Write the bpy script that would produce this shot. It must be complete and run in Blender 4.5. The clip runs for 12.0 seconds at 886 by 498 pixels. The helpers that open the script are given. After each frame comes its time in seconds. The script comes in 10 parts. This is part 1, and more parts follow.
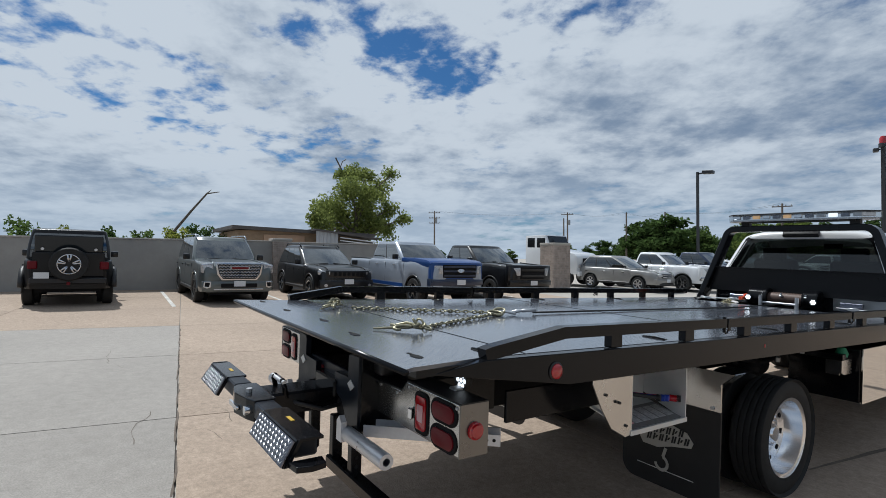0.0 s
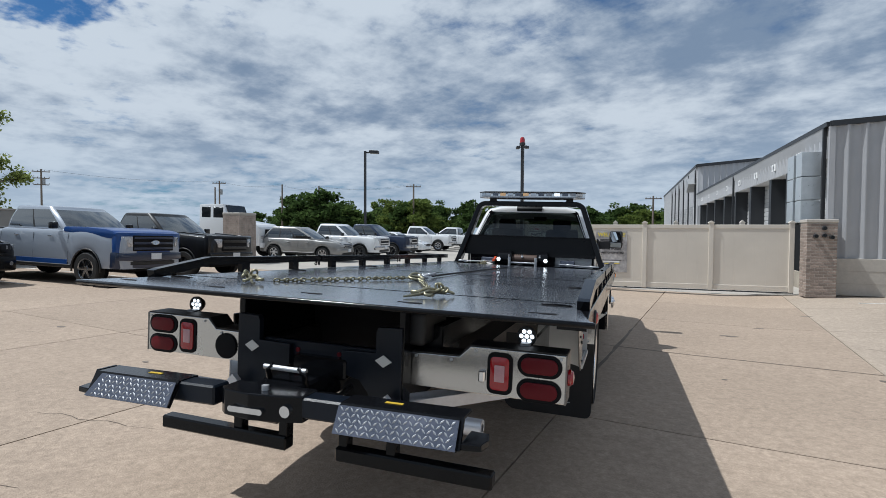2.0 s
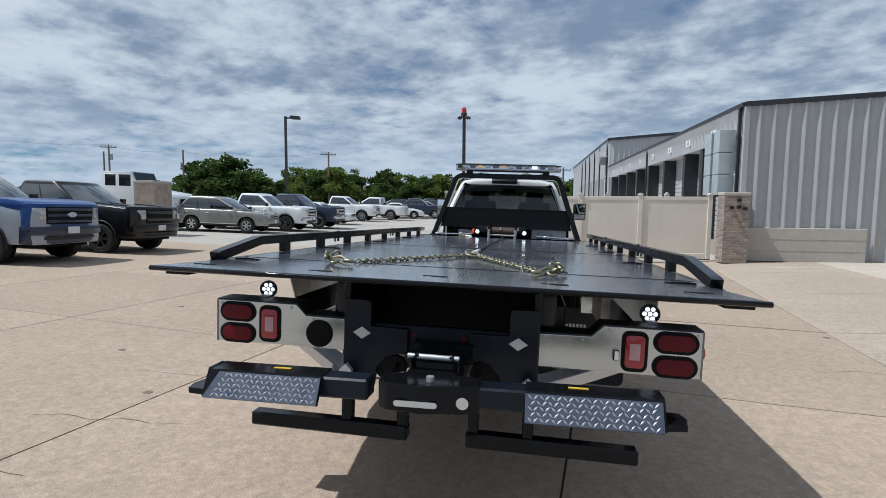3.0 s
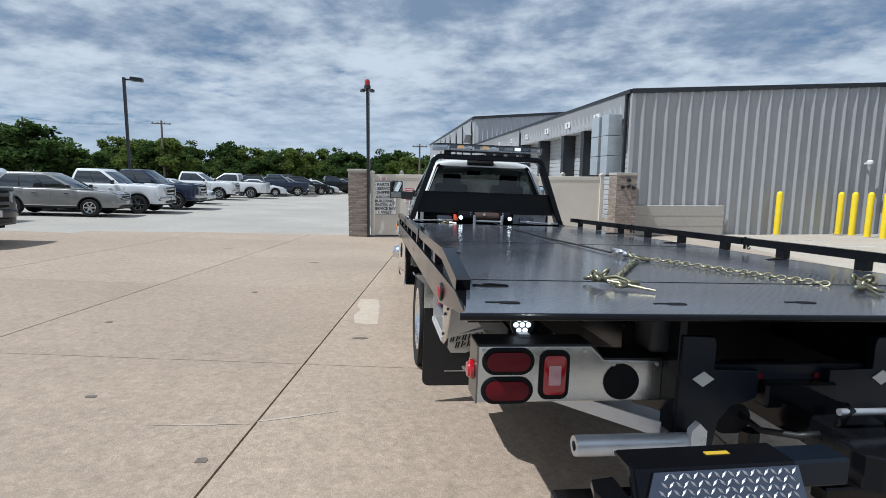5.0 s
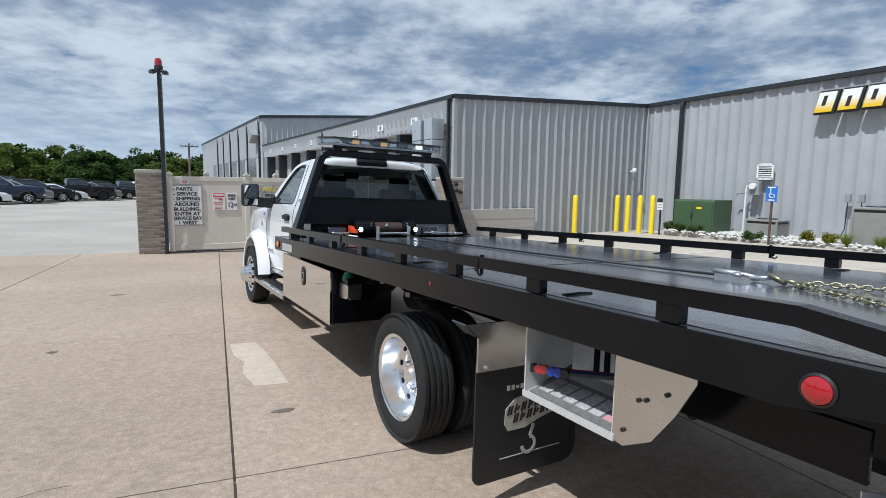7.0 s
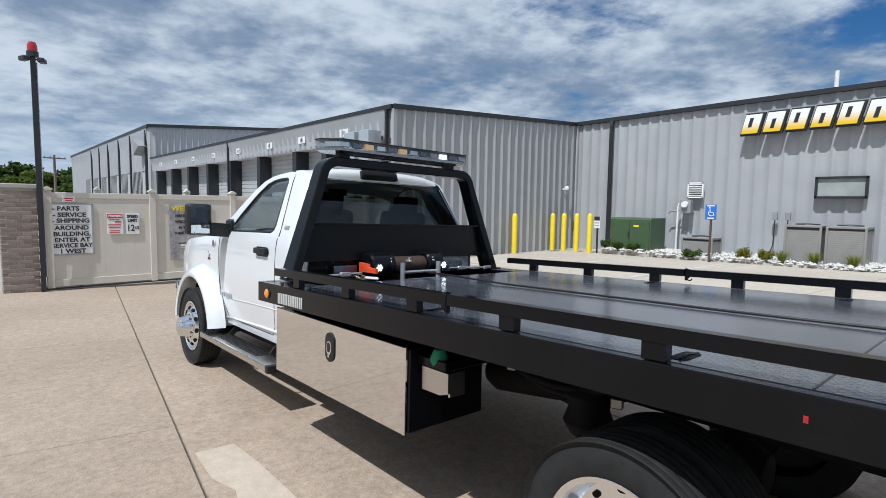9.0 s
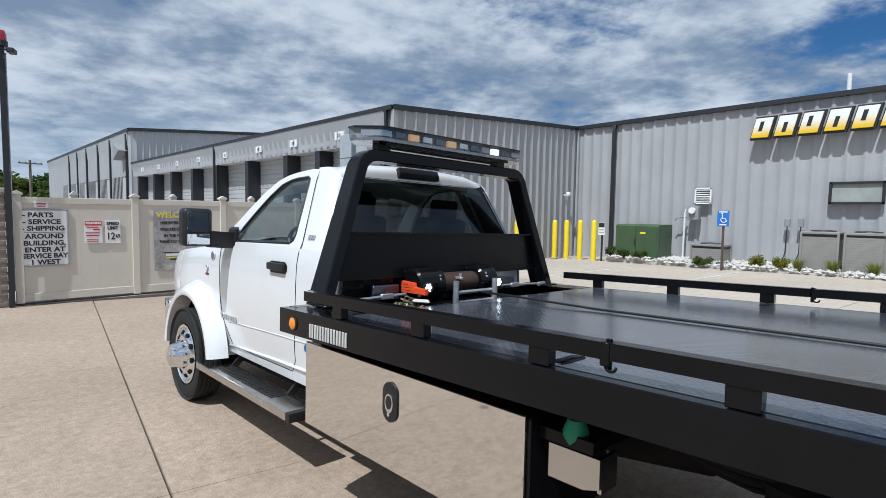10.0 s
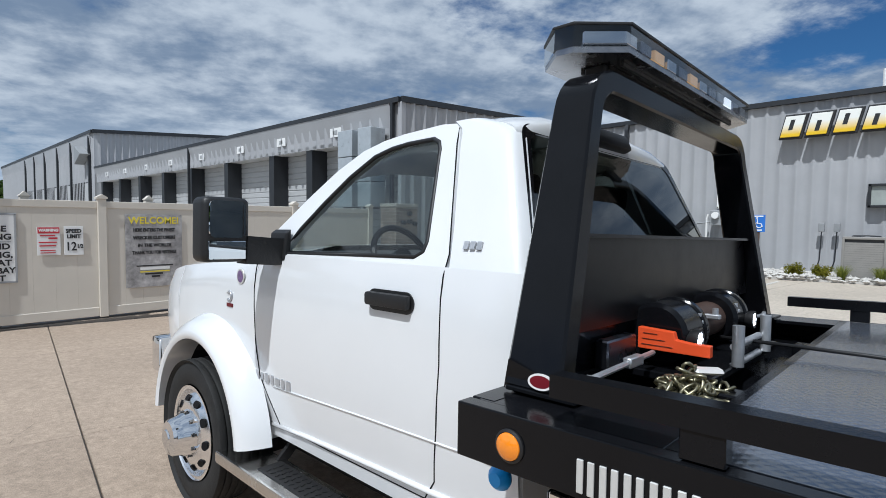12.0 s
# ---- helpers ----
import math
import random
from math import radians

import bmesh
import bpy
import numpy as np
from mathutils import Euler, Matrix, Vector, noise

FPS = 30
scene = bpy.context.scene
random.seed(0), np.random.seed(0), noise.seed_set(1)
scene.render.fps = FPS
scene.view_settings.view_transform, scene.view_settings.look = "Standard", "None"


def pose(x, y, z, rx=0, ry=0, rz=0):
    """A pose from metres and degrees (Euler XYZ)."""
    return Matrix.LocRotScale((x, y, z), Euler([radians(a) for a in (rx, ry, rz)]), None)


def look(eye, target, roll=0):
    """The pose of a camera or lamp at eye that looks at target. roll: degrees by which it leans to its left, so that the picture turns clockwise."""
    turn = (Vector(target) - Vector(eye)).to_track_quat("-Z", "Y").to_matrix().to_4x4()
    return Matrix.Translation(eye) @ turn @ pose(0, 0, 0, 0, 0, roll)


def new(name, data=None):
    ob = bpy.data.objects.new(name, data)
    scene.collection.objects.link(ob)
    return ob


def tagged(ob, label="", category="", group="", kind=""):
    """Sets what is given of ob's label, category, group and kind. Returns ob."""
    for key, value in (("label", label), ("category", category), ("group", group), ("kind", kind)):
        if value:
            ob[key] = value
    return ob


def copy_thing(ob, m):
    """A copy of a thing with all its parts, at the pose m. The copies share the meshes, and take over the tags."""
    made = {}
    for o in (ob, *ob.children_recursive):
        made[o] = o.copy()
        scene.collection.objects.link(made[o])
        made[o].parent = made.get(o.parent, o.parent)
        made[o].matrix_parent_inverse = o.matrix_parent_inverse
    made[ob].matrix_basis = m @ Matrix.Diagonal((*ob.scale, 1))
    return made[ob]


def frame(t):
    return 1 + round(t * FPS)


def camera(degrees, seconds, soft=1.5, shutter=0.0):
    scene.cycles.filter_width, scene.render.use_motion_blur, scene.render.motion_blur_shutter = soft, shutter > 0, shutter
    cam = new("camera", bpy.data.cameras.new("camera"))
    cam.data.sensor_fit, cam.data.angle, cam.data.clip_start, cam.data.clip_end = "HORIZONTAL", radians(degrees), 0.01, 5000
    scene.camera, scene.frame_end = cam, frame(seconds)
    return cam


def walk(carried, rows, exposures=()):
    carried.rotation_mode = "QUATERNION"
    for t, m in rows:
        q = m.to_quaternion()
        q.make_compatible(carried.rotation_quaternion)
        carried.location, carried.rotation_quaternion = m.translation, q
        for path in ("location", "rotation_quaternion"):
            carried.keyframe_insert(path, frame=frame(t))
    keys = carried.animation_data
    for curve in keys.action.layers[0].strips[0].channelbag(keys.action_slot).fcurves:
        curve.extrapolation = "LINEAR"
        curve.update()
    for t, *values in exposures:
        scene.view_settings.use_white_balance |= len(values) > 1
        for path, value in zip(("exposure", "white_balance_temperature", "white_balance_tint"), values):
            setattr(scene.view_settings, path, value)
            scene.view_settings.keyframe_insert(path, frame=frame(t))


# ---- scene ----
cam = camera(80.0, 12.0, soft=0.5)
PATH = [
    (0, (3.035, -1.267, 1.637), (1.372, -0.156, 1.672), 0.14),
    (0.5, (2.752, -1.640, 1.663), (1.326, -0.239, 1.694), 0.10),
    (1, (2.417, -1.980, 1.640), (1.245, -0.359, 1.670), -0.01),
    (1.5, (1.989, -2.215, 1.589), (1.090, -0.429, 1.598), 0.07),
    (2, (1.486, -2.366, 1.577), (0.832, -0.477, 1.511), 0.28),
    (2.5, (0.979, -2.554, 1.629), (0.511, -0.614, 1.499), 0.33),
    (3, (0.452, -2.530, 1.617), (0.124, -0.565, 1.438), 0.41),
    (3.2, (0.240, -2.512, 1.629), (-0.044, -0.543, 1.423), 0.41),
    (4.8, (-1.385, -1.975, 1.689), (-1.216, 0.000, 1.421), 0.65),
    (5, (-1.562, -1.866, 1.714), (-1.317, 0.101, 1.449), 0.63),
    (5.5, (-1.930, -1.485, 1.712), (-1.506, 0.452, 1.451), 0.68),
    (6, (-2.275, -1.078, 1.680), (-1.673, 0.812, 1.427), 0.78),
    (6.5, (-2.495, -0.601, 1.658), (-1.661, 1.201, 1.413), 0.81),
    (7, (-2.682, -0.109, 1.678), (-1.665, 1.597, 1.440), 0.82),
    (7.2, (-2.762, 0.114, 1.666), (-1.686, 1.784, 1.437), 0.87),
    (8.8, (-2.940, 1.797, 1.707), (-1.629, 3.297, 1.531), 0.87),
    (9, (-2.901, 2.013, 1.698), (-1.574, 3.499, 1.529), 0.83),
    (9.5, (-2.824, 2.526, 1.679), (-1.480, 3.998, 1.527), 0.81),
    (10, (-2.720, 3.020, 1.673), (-1.349, 4.469, 1.530), 0.81),
    (10.5, (-2.561, 3.545, 1.659), (-1.169, 4.975, 1.526), 0.73),
    (11, (-2.543, 4.057, 1.629), (-1.129, 5.467, 1.511), 0.66),
    (11.5, (-2.441, 4.567, 1.591), (-1.007, 5.957, 1.475), 0.60),
    (12, (-2.320, 5.027, 1.572), (-0.874, 6.405, 1.462), 0.61),
]
EXPOSURES = ((0.0, -0.14, 6150, 7), (2.5, -0.04, 6100, 7), (6.0, 0.0, 5920, 6), (9.0, 0.01, 5990, 7), (11.3, -0.11, 5960, 7), (12.0, -0.14, 5950, 7))
walk(cam, [(t, look(eye, target, roll)) for t, eye, target, roll in PATH], EXPOSURES)


# ---- light ----
SUN_TO = Vector((-0.578, -0.14, 1.0)).normalized()
SUN_EL = math.asin(SUN_TO.z)
SUN_AZ = math.atan2(SUN_TO.x, SUN_TO.y)

sun = new("sun", bpy.data.lights.new("sun", "SUN"))
sun.data.energy, sun.data.angle, sun.data.color = 4.35, radians(0.55), (1.0, 0.98, 0.955)
sun.matrix_world = look(SUN_TO * 50, (0, 0, 0))


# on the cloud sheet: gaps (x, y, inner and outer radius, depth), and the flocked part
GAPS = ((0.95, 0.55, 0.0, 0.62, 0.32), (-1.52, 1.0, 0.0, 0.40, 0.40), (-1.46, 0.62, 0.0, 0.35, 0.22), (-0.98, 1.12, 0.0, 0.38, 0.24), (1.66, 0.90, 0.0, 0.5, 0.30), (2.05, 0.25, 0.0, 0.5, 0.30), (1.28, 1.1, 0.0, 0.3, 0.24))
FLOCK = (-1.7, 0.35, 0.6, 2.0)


def make_world():
    w = bpy.data.worlds.new("sky")
    w.use_nodes = True
    scene.world = w
    nt = w.node_tree
    nt.nodes.clear()
    N, L = nt.nodes.new, nt.links.new
    out = N("ShaderNodeOutputWorld")
    sky = N("ShaderNodeTexSky")
    sky.sky_type = "NISHITA"
    sky.sun_disc = False
    sky.sun_elevation, sky.sun_rotation = SUN_EL, SUN_AZ
    sky.air_density, sky.dust_density, sky.ozone_density = 1.0, 0.6, 2.5
    bg_sky = N("ShaderNodeBackground")
    bg_sky.inputs["Strength"].default_value = 0.062
    tint = N("ShaderNodeMix")
    tint.data_type, tint.blend_type = "RGBA", "MULTIPLY"
    tint.inputs["Factor"].default_value = 1.0
    tint.inputs["B"].default_value = (0.42, 0.78, 1.12, 1)
    L(sky.outputs[0], tint.inputs["A"])
    L(tint.outputs["Result"], bg_sky.inputs["Color"])
    # cloud sheet: the direction is laid onto a flat layer overhead
    co = N("ShaderNodeTexCoord")
    sep = N("ShaderNodeSeparateXYZ")
    L(co.outputs["Generated"], sep.inputs[0])

    def m(op, a, b=None, clamp=False):
        n = N("ShaderNodeMath")
        n.operation, n.use_clamp = op, clamp
        for i, v in enumerate((a, b)):
            if v is None:
                continue
            if isinstance(v, (int, float)):
                n.inputs[i].default_value = v
            else:
                L(v, n.inputs[i])
        return n.outputs[0]

    up = m("ADD", m("MAXIMUM", sep.outputs[2], 0.0), 0.18)
    comb = N("ShaderNodeCombineXYZ")
    comb_x, comb_y = m("DIVIDE", sep.outputs[0], up), m("DIVIDE", sep.outputs[1], up)
    L(comb_x, comb.inputs[0])
    L(comb_y, comb.inputs[1])

    def nz(scale, detail, rough, off, dist=0.0):
        mp = N("ShaderNodeMapping")
        mp.inputs["Location"].default_value = off
        mp.inputs["Rotation"].default_value = (0, 0, 0.5)
        mp.inputs["Scale"].default_value = (1.0, 1.0, 1.0)
        L(comb.outputs[0], mp.inputs[0])
        t = N("ShaderNodeTexNoise")
        t.inputs["Scale"].default_value, t.inputs["Detail"].default_value = scale, detail
        t.inputs["Roughness"].default_value, t.inputs["Distortion"].default_value = rough, dist
        L(mp.outputs[0], t.inputs["Vector"])
        return t.outputs["Fac"]

    def ramp(v, a, b, lo=0.0, hi=1.0):
        n = N("ShaderNodeMapRange")
        n.interpolation_type = "SMOOTHSTEP"
        for k, x in zip(("From Min", "From Max", "To Min", "To Max"), (a, b, lo, hi)):
            n.inputs[k].default_value = x
        L(v, n.inputs["Value"])
        return n.outputs[0]

    big = nz(0.65, 3, 0.5, (2.4, 1.2, 0))
    mid = nz(2.4, 7, 0.58, (3.0, -4.0, 1), 0.1)
    fine = nz(6.5, 6, 0.6, (0, 7, 2))
    flock = nz(8.5, 6, 0.55, (4, 1, 5), 0.15)
    dens = m("ADD", m("ADD", m("MULTIPLY", big, 0.9), m("MULTIPLY", mid, 0.50)), m("MULTIPLY", fine, 0.46))

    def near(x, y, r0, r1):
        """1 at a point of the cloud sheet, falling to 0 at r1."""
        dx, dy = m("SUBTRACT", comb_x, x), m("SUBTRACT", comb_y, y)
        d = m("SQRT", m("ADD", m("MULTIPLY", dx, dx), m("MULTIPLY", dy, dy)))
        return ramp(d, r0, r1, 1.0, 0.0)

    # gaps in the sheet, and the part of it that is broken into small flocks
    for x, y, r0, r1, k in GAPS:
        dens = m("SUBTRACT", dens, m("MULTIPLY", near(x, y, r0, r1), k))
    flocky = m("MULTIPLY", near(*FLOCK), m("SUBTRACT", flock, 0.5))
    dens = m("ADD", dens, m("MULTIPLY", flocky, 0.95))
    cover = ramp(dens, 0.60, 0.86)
    lit = m("ADD", m("ADD", m("MULTIPLY", nz(1.5, 5, 0.55, (9, 2, 0)), 0.46), m("MULTIPLY", mid, 0.26)), m("MULTIPLY", fine, 0.28))
    shade = ramp(m("ADD", lit, m("MULTIPLY", near(*FLOCK), 0.10)), 0.40, 0.61)
    col = N("ShaderNodeMix")
    col.data_type = "RGBA"
    col.inputs["A"].default_value = (0.255, 0.335, 0.465, 1)
    col.inputs["B"].default_value = (0.75, 0.805, 0.88, 1)
    L(shade, col.inputs["Factor"])
    haze = N("ShaderNodeMix")
    haze.data_type = "RGBA"
    haze.inputs["B"].default_value = (0.60, 0.70, 0.82, 1)
    L(col.outputs["Result"], haze.inputs["A"])
    L(ramp(sep.outputs[2], 0.0, 0.22, 0.75, 0.0), haze.inputs["Factor"])
    bg_c = N("ShaderNodeBackground")
    bg_c.inputs["Strength"].default_value = 0.84
    L(haze.outputs["Result"], bg_c.inputs["Color"])
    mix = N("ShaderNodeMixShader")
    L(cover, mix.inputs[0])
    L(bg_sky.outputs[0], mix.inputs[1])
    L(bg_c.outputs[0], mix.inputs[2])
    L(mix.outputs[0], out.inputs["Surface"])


make_world()


# ---- materials ----
def mat(name, color, rough=0.5, metal=0.0, var=0.12, scale=6.0, bump=0.0, bscale=60.0, coat=0.0, spec=0.5, rvar=0.0, stains=0.0, sscale=0.7, aniso=0.0, trans=0.0, emit=None, estr=0.0, rnd=0.0, alpha=1.0):
    """A procedural surface: colour with variation at two scales, roughness variation and fine relief, in metres."""
    m = bpy.data.materials.new(name)
    m.use_nodes = True
    nt = m.node_tree
    N, L = nt.nodes.new, nt.links.new
    b = nt.nodes["Principled BSDF"]
    b.inputs["Base Color"].default_value = (*color, 1)
    b.inputs["Roughness"].default_value = rough
    b.inputs["Metallic"].default_value = metal
    b.inputs["Coat Weight"].default_value = coat
    b.inputs["Coat Roughness"].default_value = 0.04
    b.inputs["Specular IOR Level"].default_value = spec
    b.inputs["Transmission Weight"].default_value = trans
    b.inputs["Anisotropic"].default_value = aniso
    b.inputs["Alpha"].default_value = alpha
    if emit:
        b.inputs["Emission Color"].default_value = (*emit, 1)
        b.inputs["Emission Strength"].default_value = estr
    if var or stains or bump or rvar or rnd:
        co = N("ShaderNodeTexCoord")
        n1 = N("ShaderNodeTexNoise")
        n1.inputs["Scale"].default_value, n1.inputs["Detail"].default_value = scale, 6
        n1.inputs["Roughness"].default_value = 0.65
        L(co.outputs["Object"], n1.inputs["Vector"])
        mr = N("ShaderNodeMapRange")
        mr.inputs["From Min"].default_value, mr.inputs["From Max"].default_value = 0.25, 0.75
        mr.inputs["To Min"].default_value, mr.inputs["To Max"].default_value = 1 - var, 1 + var
        L(n1.outputs["Fac"], mr.inputs["Value"])
        fac = mr.outputs[0]
        if stains:
            n2 = N("ShaderNodeTexNoise")
            n2.inputs["Scale"].default_value, n2.inputs["Detail"].default_value = sscale, 4
            L(co.outputs["Object"], n2.inputs["Vector"])
            m2 = N("ShaderNodeMapRange")
            m2.inputs["From Min"].default_value, m2.inputs["From Max"].default_value = 0.35, 0.65
            m2.inputs["To Min"].default_value, m2.inputs["To Max"].default_value = 1 - stains, 1 + stains * 0.6
            L(n2.outputs["Fac"], m2.inputs["Value"])
            mm = N("ShaderNodeMath")
            mm.operation = "MULTIPLY"
            L(fac, mm.inputs[0])
            L(m2.outputs[0], mm.inputs[1])
            fac = mm.outputs[0]
        if rnd:
            oi = N("ShaderNodeObjectInfo")
            m3 = N("ShaderNodeMapRange")
            m3.inputs["To Min"].default_value, m3.inputs["To Max"].default_value = 1 - rnd, 1 + rnd
            L(oi.outputs["Random"], m3.inputs["Value"])
            mm = N("ShaderNodeMath")
            mm.operation = "MULTIPLY"
            L(fac, mm.inputs[0])
            L(m3.outputs[0], mm.inputs[1])
            fac = mm.outputs[0]
        vm = N("ShaderNodeVectorMath")
        vm.operation = "SCALE"
        vm.inputs[0].default_value = color
        L(fac, vm.inputs["Scale"])
        L(vm.outputs[0], b.inputs["Base Color"])
        if rvar:
            m4 = N("ShaderNodeMapRange")
            m4.inputs["From Min"].default_value, m4.inputs["From Max"].default_value = 0.3, 0.7
            m4.inputs["To Min"].default_value, m4.inputs["To Max"].default_value = max(0.02, rough - rvar), min(1, rough + rvar)
            L(n1.outputs["Fac"], m4.inputs["Value"])
            L(m4.outputs[0], b.inputs["Roughness"])
        if bump:
            n3 = N("ShaderNodeTexNoise")
            n3.inputs["Scale"].default_value, n3.inputs["Detail"].default_value = bscale, 4
            L(co.outputs["Object"], n3.inputs["Vector"])
            bp = N("ShaderNodeBump")
            bp.inputs["Strength"].default_value, bp.inputs["Distance"].default_value = bump, 0.01
            L(n3.outputs["Fac"], bp.inputs["Height"])
            L(bp.outputs[0], b.inputs["Normal"])
    return m


BLACK = mat("black powder coat", (0.0052, 0.0055, 0.0068), 0.15, 0, 0.25, 3, 0.03, 220, rvar=0.05, spec=0.22)
SATIN = mat("satin black steel", (0.006, 0.006, 0.007), 0.32, 0, 0.25, 3, 0.03, 220, rvar=0.08, spec=0.25)
DECK = mat("painted steel deck", (0.078, 0.086, 0.105), 0.16, 0.0, 0.14, 2.2, 0.012, 150, coat=0.55, rvar=0.05, stains=0.2, sscale=1.3, spec=1.0)
NAVY = mat("dark blue frame paint", (0.005, 0.008, 0.014), 0.36, 0, 0.25, 4, 0.05, 120, rvar=0.1, spec=0.28)
STEEL = mat("brushed stainless", (0.60, 0.59, 0.57), 0.24, 1.0, 0.06, 5, 0.02, 90, rvar=0.06)
# darkened copy of the stainless for a dimly reflecting face; also small clips
DARKST = mat("darkened brushed steel", (0.20, 0.195, 0.19), 0.30, 1.0, 0.1, 5, 0.02, 90, rvar=0.06)
POLISH = mat("polished stainless", (0.78, 0.77, 0.75), 0.045, 1.0, 0.03, 2, 0.012, 3.5, rvar=0.02)
CHROME = mat("chrome", (0.75, 0.76, 0.78), 0.05, 1.0, 0.03, 8)
ALU = mat("diamond aluminium", (0.17, 0.18, 0.22), 0.30, 1.0, 0.12, 14, rvar=0.1)
GALV = mat("bright galvanised tube", (0.62, 0.63, 0.66), 0.34, 0.45, 0.12, 12, 0.04, 60, rvar=0.08)
SMOKED = mat("smoked light bar shell", (0.30, 0.30, 0.31), 0.22, 0.9, 0.25, 14, rvar=0.1)
ZINC = mat("galvanised steel", (0.50, 0.51, 0.53), 0.42, 0.75, 0.2, 9, 0.05, 60, rvar=0.1)
GOLD = mat("yellow zinc chain", (0.30, 0.275, 0.185), 0.38, 0.9, 0.3, 30, rvar=0.12)
WHITEP = mat("white car paint", (0.72, 0.73, 0.74), 0.22, 0, 0.02, 2, coat=0.9)
RUBBER = mat("tyre rubber", (0.019, 0.019, 0.019), 0.72, 0, 0.3, 12, 0.15, 90, spec=0.3)
MATT = mat("matt black plastic", (0.010, 0.010, 0.011), 0.5, 0, 0.2, 10, 0.1, 200)
# near-black underside; also painted on holes, slots and doorways in place of their shade
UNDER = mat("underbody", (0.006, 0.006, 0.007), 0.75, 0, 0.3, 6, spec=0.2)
REDL = mat("red lamp lens", (0.115, 0.004, 0.009), 0.3, 0, 0.1, 40, spec=0.22)
REDB = mat("bright red reflector", (0.36, 0.007, 0.012), 0.15, 0, 0.1, 60, coat=0.8)
PINK = mat("clear reverse lens", (0.55, 0.30, 0.32), 0.2, 0, 0.1, 60, coat=0.6)
AMBER = mat("amber lamp lens", (0.85, 0.25, 0.01), 0.15, 0, 0.1, 60, coat=0.8)
LAMPW = mat("lit work lamp", (0.9, 0.92, 1.0), 0.2, 0, 0.0, emit=(0.9, 0.95, 1.0), estr=4.0)
LAMPT = mat("lit tail work lamp", (0.9, 0.92, 1.0), 0.2, 0, 0.0, emit=(0.9, 0.95, 1.0), estr=1.3)
LAMPA = mat("lit amber module", (0.85, 0.6, 0.35), 0.2, 0, 0.0, emit=(1.0, 0.55, 0.2), estr=0.35)
ORANGE = mat("orange warning label", (0.75, 0.085, 0.02), 0.4, 0, 0.06, 10)
BLUEP = mat("blue plastic", (0.02, 0.30, 0.75), 0.4, 0, 0.08, 10)
GREENP = mat("green strap", (0.02, 0.22, 0.11), 0.6, 0, 0.2, 20)
ROPE = mat("brown wire rope", (0.07, 0.042, 0.032), 0.55, 0.2, 0.3, 40)
LETTER = mat("silver lettering", (0.62, 0.62, 0.60), 0.4, 0.3, 0.05, 20)
BINM = mat("bright satin steel", (0.62, 0.62, 0.61), 0.38, 0.35, 0.06, 8, rvar=0.06)
# opaque pane: the pale reflection is put into its base colour
WINDOWG = mat("window with painted grey-green reflection", (0.33, 0.355, 0.34), 0.08, 0, 0.2, 1.5)
RIM = mat("polished aluminium rim", (0.85, 0.86, 0.88), 0.21, 1.0, 0.04, 6, rvar=0.05)
STICK = mat("faded caution yellow", (0.55, 0.36, 0.03), 0.5, 0, 0.15, 30)
YELP = mat("yellow paint", (0.80, 0.60, 0.02), 0.45, 0, 0.08, 4, rvar=0.1)


def tread_plate(m):
    """Adds the raised lozenges of tread plate to a steel surface."""
    nt = m.node_tree
    N, L = nt.nodes.new, nt.links.new
    co, sp = N("ShaderNodeTexCoord"), N("ShaderNodeSeparateXYZ")
    L(co.outputs["Object"], sp.inputs[0])

    def op(kind, a, b=0.0):
        n = N("ShaderNodeMath")
        n.operation = kind
        for i, v in enumerate((a, b)):
            if isinstance(v, float):
                n.inputs[i].default_value = v
            else:
                L(v, n.inputs[i])
        return n.outputs[0]

    u, v = op("MULTIPLY", op("ADD", sp.outputs[0], sp.outputs[1]), 88.0), op("MULTIPLY", op("SUBTRACT", sp.outputs[0], sp.outputs[1]), 88.0)
    a = op("POWER", op("ABSOLUTE", op("MULTIPLY", op("SINE", u), op("SINE", v))), 1.5)
    bp = N("ShaderNodeBump")
    bp.inputs["Strength"].default_value, bp.inputs["Distance"].default_value = 0.14, 0.003
    L(a, bp.inputs["Height"])
    bs = nt.nodes["Principled BSDF"]
    old = bs.inputs["Normal"].links[0].from_socket
    L(old, bp.inputs["Normal"])
    L(bp.outputs[0], bs.inputs["Normal"])


tread_plate(DECK)
DECK.node_tree.nodes["Principled BSDF"].inputs["Coat Roughness"].default_value = 0.14


def speckle(m, scale, amount):
    """Fine light and dark grains over a surface's colour."""
    nt = m.node_tree
    N, L = nt.nodes.new, nt.links.new
    bs = nt.nodes["Principled BSDF"]
    old = bs.inputs["Base Color"].links[0].from_socket
    co, n, mr, vm = N("ShaderNodeTexCoord"), N("ShaderNodeTexNoise"), N("ShaderNodeMapRange"), N("ShaderNodeVectorMath")
    n.inputs["Scale"].default_value, n.inputs["Detail"].default_value, n.inputs["Roughness"].default_value = scale, 3, 0.7
    L(co.outputs["Object"], n.inputs["Vector"])
    mr.inputs["From Min"].default_value, mr.inputs["From Max"].default_value = 0.32, 0.68
    mr.inputs["To Min"].default_value, mr.inputs["To Max"].default_value = 1 - amount, 1 + amount
    L(n.outputs["Fac"], mr.inputs["Value"])
    vm.operation = "SCALE"
    L(old, vm.inputs[0])
    L(mr.outputs[0], vm.inputs["Scale"])
    L(vm.outputs[0], bs.inputs["Base Color"])


